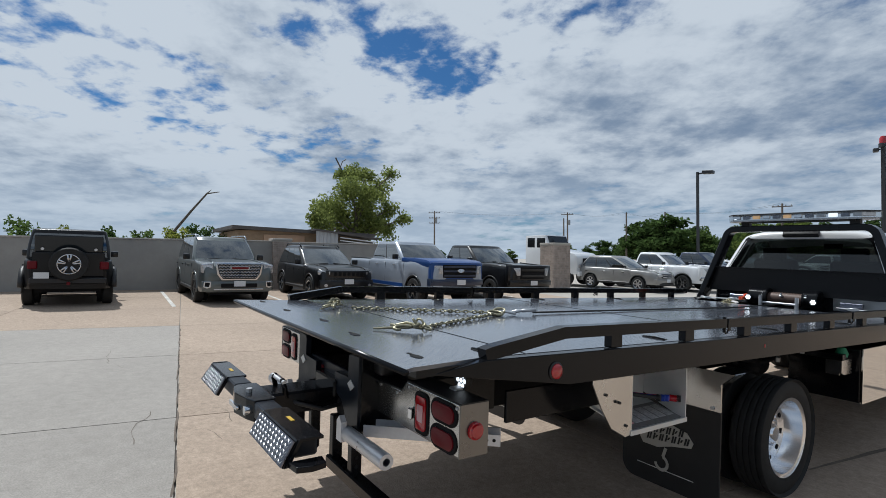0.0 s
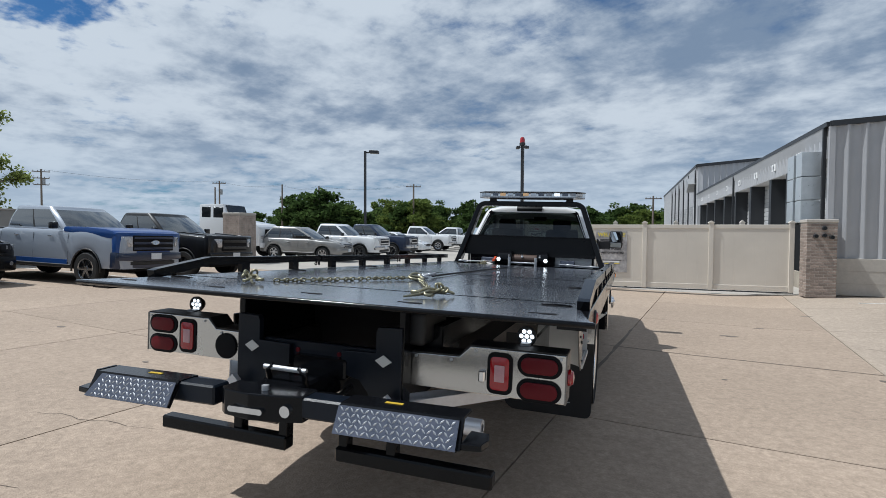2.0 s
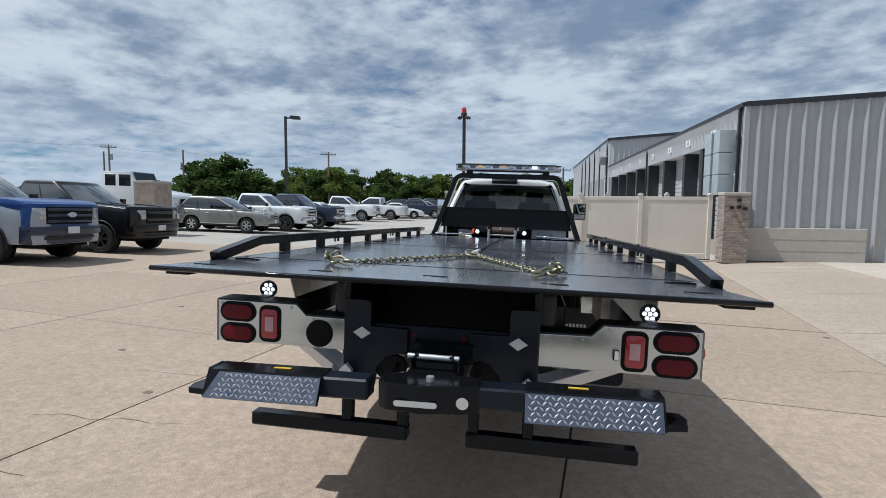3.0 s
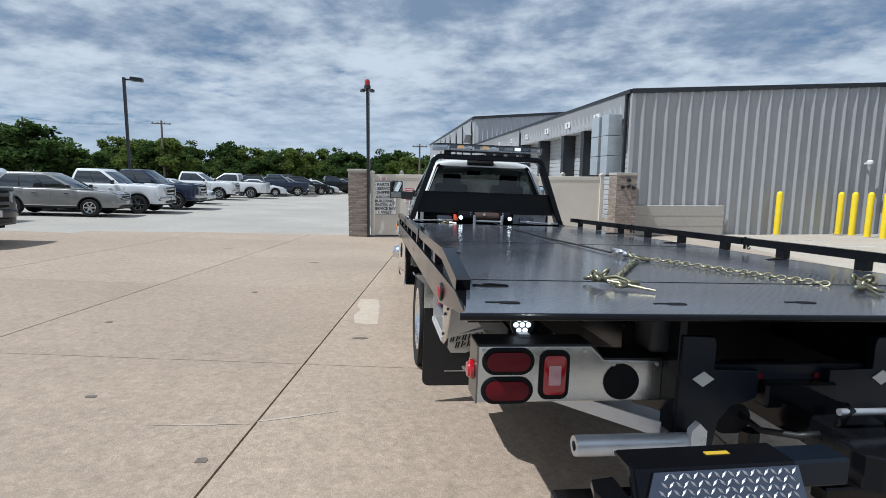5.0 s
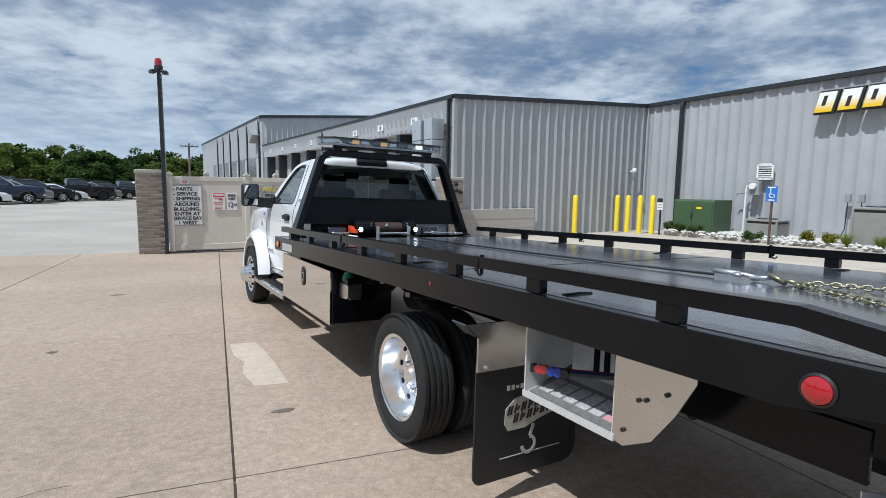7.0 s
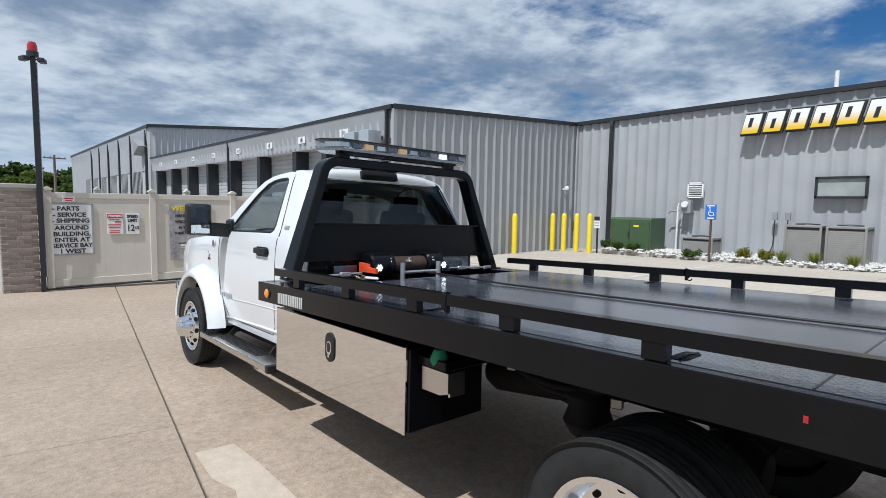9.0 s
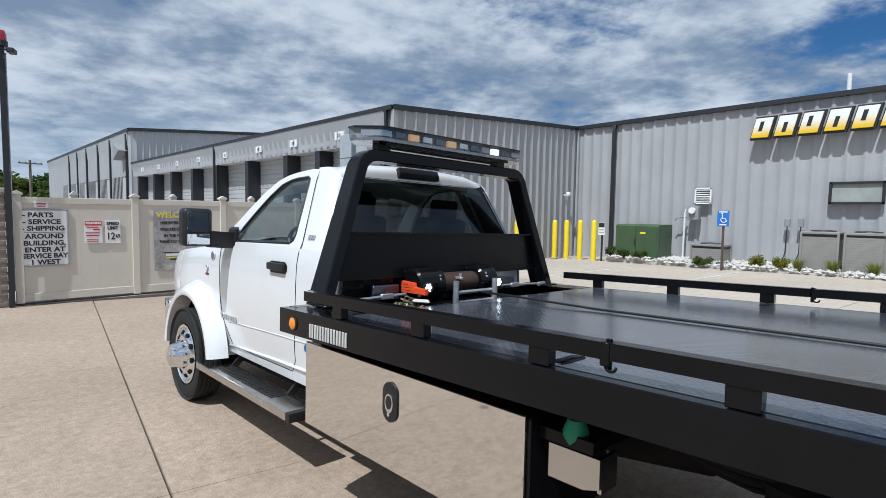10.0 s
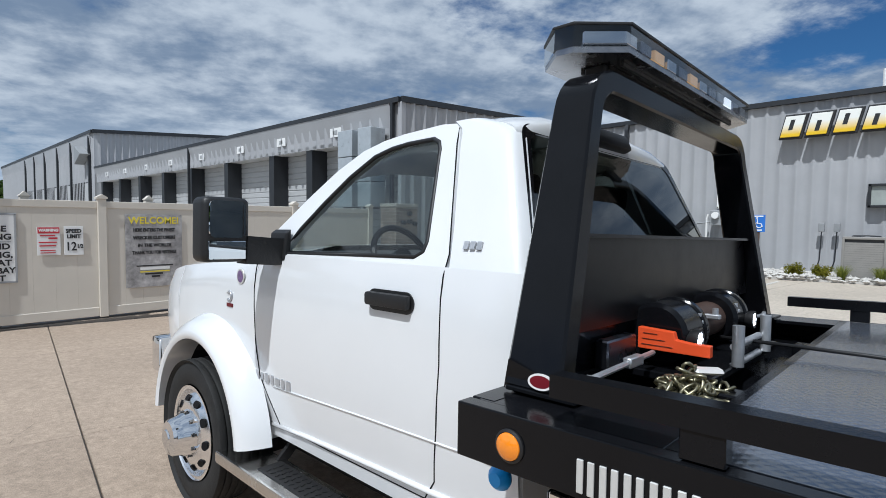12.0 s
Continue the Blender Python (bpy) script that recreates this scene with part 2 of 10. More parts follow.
def glass(name, tint, rough=0.0, power=4.0, least=0.055):
    """Tinted pane: part clear, part mirror, more mirror at a slant."""
    m = bpy.data.materials.new(name)
    m.use_nodes = True
    nt = m.node_tree
    nt.nodes.clear()
    N, L = nt.nodes.new, nt.links.new
    out, mx = N("ShaderNodeOutputMaterial"), N("ShaderNodeMixShader")
    tr, gl, lw = N("ShaderNodeBsdfTransparent"), N("ShaderNodeBsdfGlossy"), N("ShaderNodeLayerWeight")
    pw, mr = N("ShaderNodeMath"), N("ShaderNodeMapRange")
    tr.inputs[0].default_value = (*tint, 1)
    gl.inputs["Roughness"].default_value = rough
    gl.inputs["Color"].default_value = (0.9, 0.93, 0.95, 1)
    lw.inputs[0].default_value = 0.5
    pw.operation = "POWER"
    pw.inputs[1].default_value = power
    mr.inputs["To Min"].default_value, mr.inputs["To Max"].default_value = least, 0.95
    L(lw.outputs["Facing"], pw.inputs[0])
    L(pw.outputs[0], mr.inputs["Value"])
    L(mr.outputs[0], mx.inputs[0])
    L(tr.outputs[0], mx.inputs[1])
    L(gl.outputs[0], mx.inputs[2])
    L(mx.outputs[0], out.inputs[0])
    return m


GLASS = glass("clear car glass", (0.62, 0.68, 0.68))
LENSC = glass("clear lamp cover", (0.80, 0.81, 0.82))
TINT = glass("tinted car glass", (0.11, 0.13, 0.125), least=0.05)
CARGLASS = glass("parked car glass", (0.10, 0.12, 0.125), power=2.6, least=0.15)
DARKGLASS = mat("dark window", (0.012, 0.015, 0.018), 0.05, 0, 0.1, 2, spec=0.45)


# ---- mesh helpers ----
def box(bm, c, s, rot=None, bev=0.0, seg=1):
    """A box of size s at c, its edges bevelled by bev."""
    r = bmesh.ops.create_cube(bm, size=1.0)
    vs = r["verts"]
    bmesh.ops.scale(bm, vec=s, verts=vs)
    if bev > 0:
        es = list({e for v in vs for e in v.link_edges})
        r2 = bmesh.ops.bevel(bm, geom=es, offset=bev, segments=seg, profile=0.6, affect="EDGES")
        vs = list({v for f in r2["faces"] for v in f.verts} | {v for v in vs if v.is_valid})
    m = Matrix.Translation(c)
    if rot is not None:
        m = m @ Euler([radians(a) for a in rot]).to_matrix().to_4x4()
    bmesh.ops.transform(bm, matrix=m, verts=vs)
    return vs


def cyl(bm, a, b, r, seg=16, r2=None, caps=True):
    """A cylinder or cone from point a to point b."""
    a, b = Vector(a), Vector(b)
    d = b - a
    res = bmesh.ops.create_cone(bm, cap_ends=caps, segments=seg, radius1=r, radius2=r if r2 is None else r2, depth=d.length)
    m = Matrix.Translation((a + b) / 2) @ d.to_track_quat("Z", "Y").to_matrix().to_4x4()
    bmesh.ops.transform(bm, matrix=m, verts=res["verts"])
    return res["verts"]


def prism(bm, pts, axis, lo, hi, bev=0.0):
    """A closed outline pulled along one axis. pts: pairs in the other two axes, in their order."""
    def at(p, v):
        return {"x": (v, p[0], p[1]), "y": (p[0], v, p[1]), "z": (p[0], p[1], v)}[axis]
    a = [bm.verts.new(at(p, lo)) for p in pts]
    b = [bm.verts.new(at(p, hi)) for p in pts]
    n = len(pts)
    fs = [bm.faces.new(a), bm.faces.new(b[::-1])]
    fs += [bm.faces.new((a[i], b[i], b[(i + 1) % n], a[(i + 1) % n])) for i in range(n)]
    bmesh.ops.recalc_face_normals(bm, faces=fs)
    if bev:
        es = list({e for f in fs for e in f.edges})
        bmesh.ops.bevel(bm, geom=es, offset=bev, segments=2, profile=0.6, affect="EDGES")


def tube(bm, pts, r, seg=8, closed=False):
    """A round bar along points."""
    pts = [Vector(p) for p in pts]
    rings = []
    n = len(pts)
    prev = None
    for i, p in enumerate(pts):
        if closed:
            t = (pts[(i + 1) % n] - pts[i - 1]).normalized()
        else:
            t = (pts[min(i + 1, n - 1)] - pts[max(i - 1, 0)]).normalized()
        if prev is None:
            u = t.orthogonal().normalized()
        else:
            u = (prev - t * prev.dot(t)).normalized()
        prev = u
        v = t.cross(u)
        rings.append([bm.verts.new(p + r * (math.cos(2 * math.pi * k / seg) * u + math.sin(2 * math.pi * k / seg) * v)) for k in range(seg)])
    last = n if closed else n - 1
    for i in range(last):
        a, b = rings[i], rings[(i + 1) % n]
        for k in range(seg):
            bm.faces.new((a[k], a[(k + 1) % seg], b[(k + 1) % seg], b[k]))
    if not closed:
        bm.faces.new(rings[0][::-1])
        bm.faces.new(rings[-1])


def rect_tube(bm, pts, w, h, up=(0, 0, 1)):
    """A flat bar of width w and height h along points."""
    pts = [Vector(p) for p in pts]
    rings = []
    n = len(pts)
    for i, p in enumerate(pts):
        d0 = (pts[i] - pts[i - 1]).normalized() if i else None
        d1 = (pts[i + 1] - pts[i]).normalized() if i < n - 1 else None
        t = ((d0 or d1) + (d1 or d0)).normalized()
        s = t.cross(Vector(up)).normalized()
        u = s.cross(t).normalized()
        k = 1.0 / max(0.5, t.dot(d1 or d0))
        rings.append([bm.verts.new(p + s * a * w / 2 + u * b * h / 2 * k) for a, b in ((-1, -1), (1, -1), (1, 1), (-1, 1))])
    for a, b in zip(rings, rings[1:]):
        for k in range(4):
            bm.faces.new((a[k], a[(k + 1) % 4], b[(k + 1) % 4], b[k]))
    bm.faces.new(rings[0][::-1])
    bm.faces.new(rings[-1])
    bmesh.ops.recalc_face_normals(bm, faces=bm.faces)


def lathe(bm, prof, axis_m, seg=32):
    """A profile of (radius, along) turned round the local z axis of axis_m."""
    rings = []
    for r, z in prof:
        if r < 1e-5:
            rings.append([bm.verts.new(axis_m @ Vector((0, 0, z)))])
        else:
            rings.append([bm.verts.new(axis_m @ Vector((r * math.cos(2 * math.pi * k / seg), r * math.sin(2 * math.pi * k / seg), z))) for k in range(seg)])
    for a, b in zip(rings, rings[1:]):
        for k in range(seg):
            k2 = (k + 1) % seg
            if len(a) == 1 and len(b) == 1:
                continue
            if len(a) == 1:
                bm.faces.new((a[0], b[k2], b[k]))
            elif len(b) == 1:
                bm.faces.new((a[k], a[k2], b[0]))
            else:
                bm.faces.new((a[k], a[k2], b[k2], b[k]))
    bmesh.ops.recalc_face_normals(bm, faces=bm.faces)


def mesh_of(name, bm, material, smooth=None):
    me = bpy.data.meshes.new(name)
    if smooth is not None:
        for f in bm.faces:
            f.smooth = True
        for e in bm.edges:
            if len(e.link_faces) == 2 and e.calc_face_angle(0) > radians(smooth):
                e.smooth = False
    bm.to_mesh(me)
    bm.free()
    me.materials.append(material)
    return me


def part(name, bm, material, parent=None, label="", smooth=None):
    """Links a bmesh as one mesh object under a thing or a part."""
    ob = new(name, mesh_of(name, bm, material, smooth))
    if parent is not None:
        ob.parent = parent
    if label:
        tagged(ob, label)
    return ob


def thing(name, label, category, m=None, group="", kind=""):
    """An Empty at a thing's base, which carries its parts."""
    ob = new(name)
    ob.empty_display_size = 0.2
    if m is not None:
        ob.matrix_world = m
    return tagged(ob, label, category, group, kind)


def B():
    return bmesh.new()


def text_mesh(body, size, depth=0.004, bold=0.0, shear=0.0, align="CENTER", width=1.0):
    """Letters of the built-in font as a bmesh, in the xy plane."""
    cu = bpy.data.curves.new("letters", "FONT")
    cu.body, cu.size, cu.extrude, cu.offset, cu.shear = body, size, depth / 2, bold, shear
    cu.align_x, cu.align_y = align, "CENTER"
    cu.resolution_u = 3
    ob = bpy.data.objects.new("letters", cu)
    scene.collection.objects.link(ob)
    dg = bpy.context.evaluated_depsgraph_get()
    me = bpy.data.meshes.new_from_object(ob.evaluated_get(dg))
    bm = bmesh.new()
    bm.from_mesh(me)
    bpy.data.objects.remove(ob)
    bpy.data.curves.remove(cu)
    bpy.data.meshes.remove(me)
    bmesh.ops.scale(bm, vec=(width, 1, 1), verts=bm.verts)
    return bm


def moved(bm, m):
    bmesh.ops.transform(bm, matrix=m, verts=bm.verts)
    return bm


# ---- ground ----
def gz(x, y):
    """Height of the lot: it falls to the front and to the side of the tow truck and levels out towards the building."""
    a = np.interp(x, (-60, -22, 2.2, 4.6, 7.0, 10.0, 20.0), (0.72, 0.594, -0.06, -0.09, 0.07, 0.12, 0.13))
    b = np.interp(y, (-80, -14, 15.5, 22, 60), (0.5, 0.241, -0.262, -0.29, -0.30))
    return float(a + b)


CONC = mat("tan concrete", (0.352, 0.275, 0.212), 0.85, 0, 0.14, 9, 0.5, 90, stains=0.07, sscale=0.35, rnd=0.07, spec=0.25)
CONC_G = mat("grey concrete", (0.300, 0.276, 0.248), 0.85, 0, 0.12, 9, 0.45, 90, stains=0.07, sscale=0.35, rnd=0.04, spec=0.25)
PALE = mat("pale lot paving", (0.375, 0.348, 0.312), 0.9, 0, 0.12, 9, 0.3, 40, stains=0.12, sscale=0.25, spec=0.2)
CONC_M = mat("worn tan concrete", (0.365, 0.300, 0.240), 0.85, 0, 0.14, 9, 0.5, 90, stains=0.09, sscale=0.35, rnd=0.05, spec=0.25)
CONC_F = mat("bleached tan concrete", (0.368, 0.289, 0.223), 0.85, 0, 0.14, 9, 0.5, 90, stains=0.09, sscale=0.35, rnd=0.05, spec=0.25)
CONC_L = mat("pale cream concrete", (0.45, 0.395, 0.33), 0.85, 0, 0.12, 9, 0.4, 90, stains=0.08, sscale=0.35, rnd=0.04, spec=0.25)
for m_ in (CONC, CONC_M, CONC_L, CONC_F):
    speckle(m_, 75, 0.13)
    speckle(m_, 22, 0.15)
speckle(CONC_G, 75, 0.17)


def ground_sheet():
    xs = [-900, -400, -160, -80, -60, -45, -30] + list(np.arange(-22, 24, 1.0)) + [30, 45, 60, 90, 160, 400, 900]
    ys = [-900, -400, -160, -80, -50, -30, -20] + list(np.arange(-14, 24, 1.0)) + [30, 45, 60, 80, 110, 200, 400, 900]
    vs = [(x, y, gz(x, y) - 0.03) for y in ys for x in xs]
    n = len(xs)
    fs = [(j * n + i, j * n + i + 1, (j + 1) * n + i + 1, (j + 1) * n + i) for j in range(len(ys) - 1) for i in range(n - 1)]
    me = bpy.data.meshes.new("ground")
    me.from_pydata(vs, [], fs)
    me.materials.append(PALE)
    for p in me.polygons:
        p.use_smooth = True
    return tagged(new("ground", me), "pale worn concrete lot that falls gently away", "ground", kind="structure")


ground = ground_sheet()

# the lot's concrete slabs lie in a grid turned a little against the truck
SK = 0.131


def slab_xy(c, d):
    return (c + SK * d) / (1 + SK * SK), (d - SK * c) / (1 + SK * SK)


def slab(i, j):
    c0, d0 = -2.62 + 3.22 * i, -0.90 + 3.52 * j
    g, gd = 0.008, 0.008 if j in (-1, 0) or i >= 1 else 0.0025
    n = 5
    bm = B()
    grid = []
    for b in range(n):
        row = []
        for a in range(n):
            c = c0 + g + (3.22 - 2 * g) * a / (n - 1)
            far = min(d0 + 3.52, float(np.interp(c, (-12.65, -9.18, -4.66, -2.62), (13.78, 14.83, 15.60, 16.70)))) if j == 4 else d0 + 3.52
            d = d0 + gd + (far - d0 - 2 * gd) * b / (n - 1)
            x, y = slab_xy(c, d)
            row.append(bm.verts.new((x, y, gz(x, y))))
        grid.append(row)
    for b in range(n - 1):
        for a in range(n - 1):
            bm.faces.new((grid[b][a], grid[b][a + 1], grid[b + 1][a + 1], grid[b + 1][a]))
    ring = [e for e in bm.edges if len(e.link_faces) == 1]
    r = bmesh.ops.extrude_edge_only(bm, edges=ring)
    bmesh.ops.translate(bm, vec=(0, 0, -0.05), verts=[v for v in r["geom"] if isinstance(v, bmesh.types.BMVert)])
    return part("concrete_slab", bm, CONC_G if j < 0 and i >= -2 else CONC_L if i >= 3 else CONC_M if i == 2 else CONC_F if j >= 2 and i <= 0 else CONC, ground)


# ---- buildings ----
SIDING = mat("grey metal siding", (0.38, 0.385, 0.40), 0.42, 0.0, 0.05, 1.5, 0.02, 30, stains=0.05, sscale=0.5, rvar=0.06)
TRIM = mat("dark trim", (0.022, 0.024, 0.028), 0.45, 0, 0.1, 3)
FASCIA = mat("pale fascia", (0.62, 0.62, 0.62), 0.5, 0, 0.06, 2)
ROLLUP = mat("roll-up door", (0.44, 0.445, 0.45), 0.5, 0, 0.05, 2)
BLOCK = mat("concrete block base", (0.33, 0.29, 0.235), 0.9, 0, 0.12, 8, 0.3, 40, stains=0.2, sscale=1.2)
VINYL = mat("beige vinyl fence", (0.62, 0.575, 0.505), 0.5, 0, 0.04, 1.2, 0.02, 40, stains=0.05)
RENDERED = mat("grey rendered wall", (0.34, 0.325, 0.30), 0.9, 0, 0.08, 3, 0.25, 30, stains=0.12, sscale=0.5)
BRICK = mat("brown brick", (0.255, 0.205, 0.175), 0.85, 0, 0.25, 30, 0.3, 60, rnd=0.24)
MORTAR = mat("mortar", (0.36, 0.33, 0.29), 0.95, 0, 0.1, 30, 0.3, 60)
CAP = mat("cast stone cap", (0.42, 0.39, 0.35), 0.9, 0, 0.1, 12, 0.2, 50)
GRAVEL = mat("white river stones", (0.55, 0.53, 0.50), 0.8, 0, 0.25, 40, rnd=0.2)


def ribbed_wall(bm, p0, p1, z0, za, zb, pitch=0.43, depth=0.075, out=(0, -1)):
    """Metal siding with raised ribs from p0 to p1 in plan; top rises from za to zb."""
    p0, p1 = Vector((*p0, 0)), Vector((*p1, 0))
    d = p1 - p0
    ln = d.length
    d.normalize()
    o = Vector((*out, 0))
    prof = []
    n = int(ln / pitch)
    for k in range(n + 1):
        s = k * pitch
        for a, b in ((0.0, 0.0), (pitch - 0.16, 0.0), (pitch - 0.105, depth), (pitch - 0.045, depth)):
            if s + a < ln:
                prof.append((s + a, b))
    prof.append((ln, 0))
    lo, hi = [], []
    for s, b in prof:
        q = p0 + d * s + o * b
        lo.append(bm.verts.new((q.x, q.y, z0)))
        hi.append(bm.verts.new((q.x, q.y, za + (zb - za) * s / ln)))
    for i in range(len(lo) - 1):
        bm.faces.new((lo[i], lo[i + 1], hi[i + 1], hi[i]))


# main building: the gable wall looks over the lot, the sign wall stands square to it, the bay wall runs away behind the gate
GA, GB = Vector((6.95, 15.34, 0)), Vector((17.15, 15.70, 0))


def main_building():
    b = thing("workshop_building", "grey ribbed metal workshop building with dark roof trim", "building")
    bm = B()
    ribbed_wall(bm, GA.xy, GB.xy, -0.35, 4.60, 5.20)
    part("gable_wall", bm, SIDING, b, smooth=20)
    bm = B()
    ribbed_wall(bm, (17.15, 15.70), (16.85, -9.0), -0.35, 5.22, 5.42, depth=0.05, out=(-1, 0))
    part("sign_wall", bm, SIDING, b, smooth=20)
    bm = B()
    ribbed_wall(bm, (6.95, 44.5), (6.95, 15.34), 3.72, 4.60, 4.60, out=(-1, 0))
    part("bay_wall_top", bm, SIDING, b, smooth=20)
    # roofs
    bm = B()
    prism(bm, ((6.8, 4.60), (17.15, 5.20), (30, 6.1), (30, 4.0), (6.95, 4.0)), "y", 15.72, 44.5)
    part("roof", bm, SIDING, b)
    bm = B()
    prism(bm, ((-9.0, 5.40), (15.7, 5.20), (15.7, 4.0), (-9.0, 4.0)), "x", 17.25, 30.0)
    part("roof", bm, SIDING, b)
    # dark rake and eave trim
    for p0, p1, h in (((6.86, 15.29, 4.66), (17.1, 15.65, 5.26), 0.15), ((17.07, 15.66, 5.27), (16.77, -9.0, 5.47), 0.15), ((6.87, 15.35, 4.66), (6.87, 44.5, 4.66), 0.13)):
        bm = B()
        rect_tube(bm, (p0, p1), 0.09 if h == 0.15 and p1[1] > 0 else 0.16, h)
        part("roof_trim", bm, TRIM, b)
    # corner trim and base
    for c, sz in (((6.93, 15.36, 2.1), (0.14, 0.14, 5.0)), ((17.08, 15.64, 2.4), (0.1, 0.1, 5.6))):
        bm = B()
        box(bm, c, sz)
        part("corner_trim", bm, SIDING, b)
    bm = B()
    box(bm, (6.99, 30.0, 0.0), (0.1, 29.0, 0.6))
    part("base", bm, BLOCK, b)
    return b


main_b = main_building()


def far_building():
    b = thing("far_workshop", "taller grey metal workshop behind the bay building", "building")
    bm = B()
    ribbed_wall(bm, (6.95, 84.0), (6.95, 45.0), -0.4, 6.95, 6.95, out=(-1, 0))
    part("long_wall", bm, SIDING, b, smooth=20)
    bm = B()
    ribbed_wall(bm, (6.95, 45.0), (26.0, 45.4), -0.4, 6.95, 8.4, out=(0, -1))
    part("gable_wall", bm, SIDING, b, smooth=20)
    bm = B()
    prism(bm, ((6.8, 6.95), (26, 8.4), (26, 5.0), (7.0, 5.0)), "y", 45.5, 84.0)
    part("roof", bm, SIDING, b)
    for p0, p1, h in (((6.85, 44.9, 7.02), (26, 45.3, 8.47), 0.22), ((6.85, 45.0, 7.02), (6.85, 84, 7.02), 0.2)):
        bm = B()
        rect_tube(bm, (p0, p1), 0.16, h)
        part("roof_trim", bm, TRIM, b)
    return b


far_b = far_building()


# ---- the tow truck: everything in the truck's own frame, which lies on the sloping lot ----
RT = Matrix(((0.99964, -0.00023, 0.02701, 0), (-0.00023, 0.99985, 0.01719, 0), (-0.02701, -0.01719, 0.99949, 0), (0, 0, 0, 1)))
truck = thing("tow_truck", "white tow truck with a black steel rollback bed", "tow truck", RT)
RAKE = -0.0178
DZ = 1.262


def bedm(bm):
    """Leans a bed part forward with the chassis."""
    for v in bm.verts:
        v.co.z += RAKE * v.co.y
    return bm


def dz(y):
    return DZ + RAKE * y


def stadium(cx, cy, w, h, n=8):
    """Outline of an oval with straight long sides."""
    r = min(w, h) / 2
    dx, dy = max(0, w / 2 - r), max(0, h / 2 - r)
    return [(cx + math.copysign(dx, math.cos(a)) * (abs(math.cos(a)) > 1e-6) + r * math.cos(a), cy + math.copysign(dy, math.sin(a)) * (abs(math.sin(a)) > 1e-6) + r * math.sin(a))
            for a in [2 * math.pi * (k + 0.5) / (4 * n) for k in range(4 * n)]]


def deck():
    bm = B()
    prism(bm, ((-1.345, -0.34), (1.345, -0.34), (1.325, -0.30), (1.255, 0.10), (1.255, 5.38), (-1.255, 5.38), (-1.255, 0.10), (-1.325, -0.30)), "z", DZ - 0.016, DZ)
    d = part("deck", bedm(bm), DECK, truck, "dark grey painted steel deck with tread relief")
    # rolled nose at the tail
    bm = B()
    tube(bm, [(x, -0.342, DZ - 0.012) for x in (-1.35, -0.7, 0, 0.7, 1.35)], 0.012, 10)
    part("tail_edge", bedm(bm), BLACK, d, smooth=40)
    for s in (-1, 1):
        bm = B()
        prism(bm, ((s * 1.20, -0.28), (s * 1.315, -0.28), (s * 1.27, 0.30), (s * 1.20, 0.30)), "z", DZ - 0.045, DZ - 0.016)
        part("tail_gusset", bedm(bm), BLACK, d)
    # key slots and tie-down holes
    for x, y in ((-1.155, -0.18), (1.15, -0.18), (-0.55, -0.18), (0.55, -0.18), (0.0, -0.13)):
        bm = B()
        prism(bm, stadium(x, y, 0.075, 0.038), "z", DZ - 0.002, DZ + 0.002)
        box(bm, (x - 0.052, y + 0.006, DZ), (0.06, 0.013, 0.004))
        part("key_slot", bedm(bm), UNDER, d, "dark keyhole chain slot")
    for x in (-1.145, 1.145):
        for y in (0.17, 1.42, 2.75, 4.03):
            bm = B()
            prism(bm, stadium(x, y, 0.15, 0.062), "z", DZ - 0.002, DZ + 0.002)
            part("tie_down_hole", bedm(bm), UNDER, d, "dark oval tie-down hole")
            bm = B()
            tube(bm, [(x - 0.07, y - 0.012, DZ + 0.002), (x, y - 0.004, DZ + 0.006), (x + 0.07, y - 0.012, DZ + 0.002)], 0.0055, 8)
            part("tie_down_bar", bedm(bm), BLACK, d, smooth=40)
    # scuffed cross seams
    for y in (0.32, 2.36):
        bm = B()
        box(bm, (0, y, DZ + 0.0005), (2.5, 0.006, 0.003))
        part("deck_seam", bedm(bm), BLACK, d)
    return d


deck()


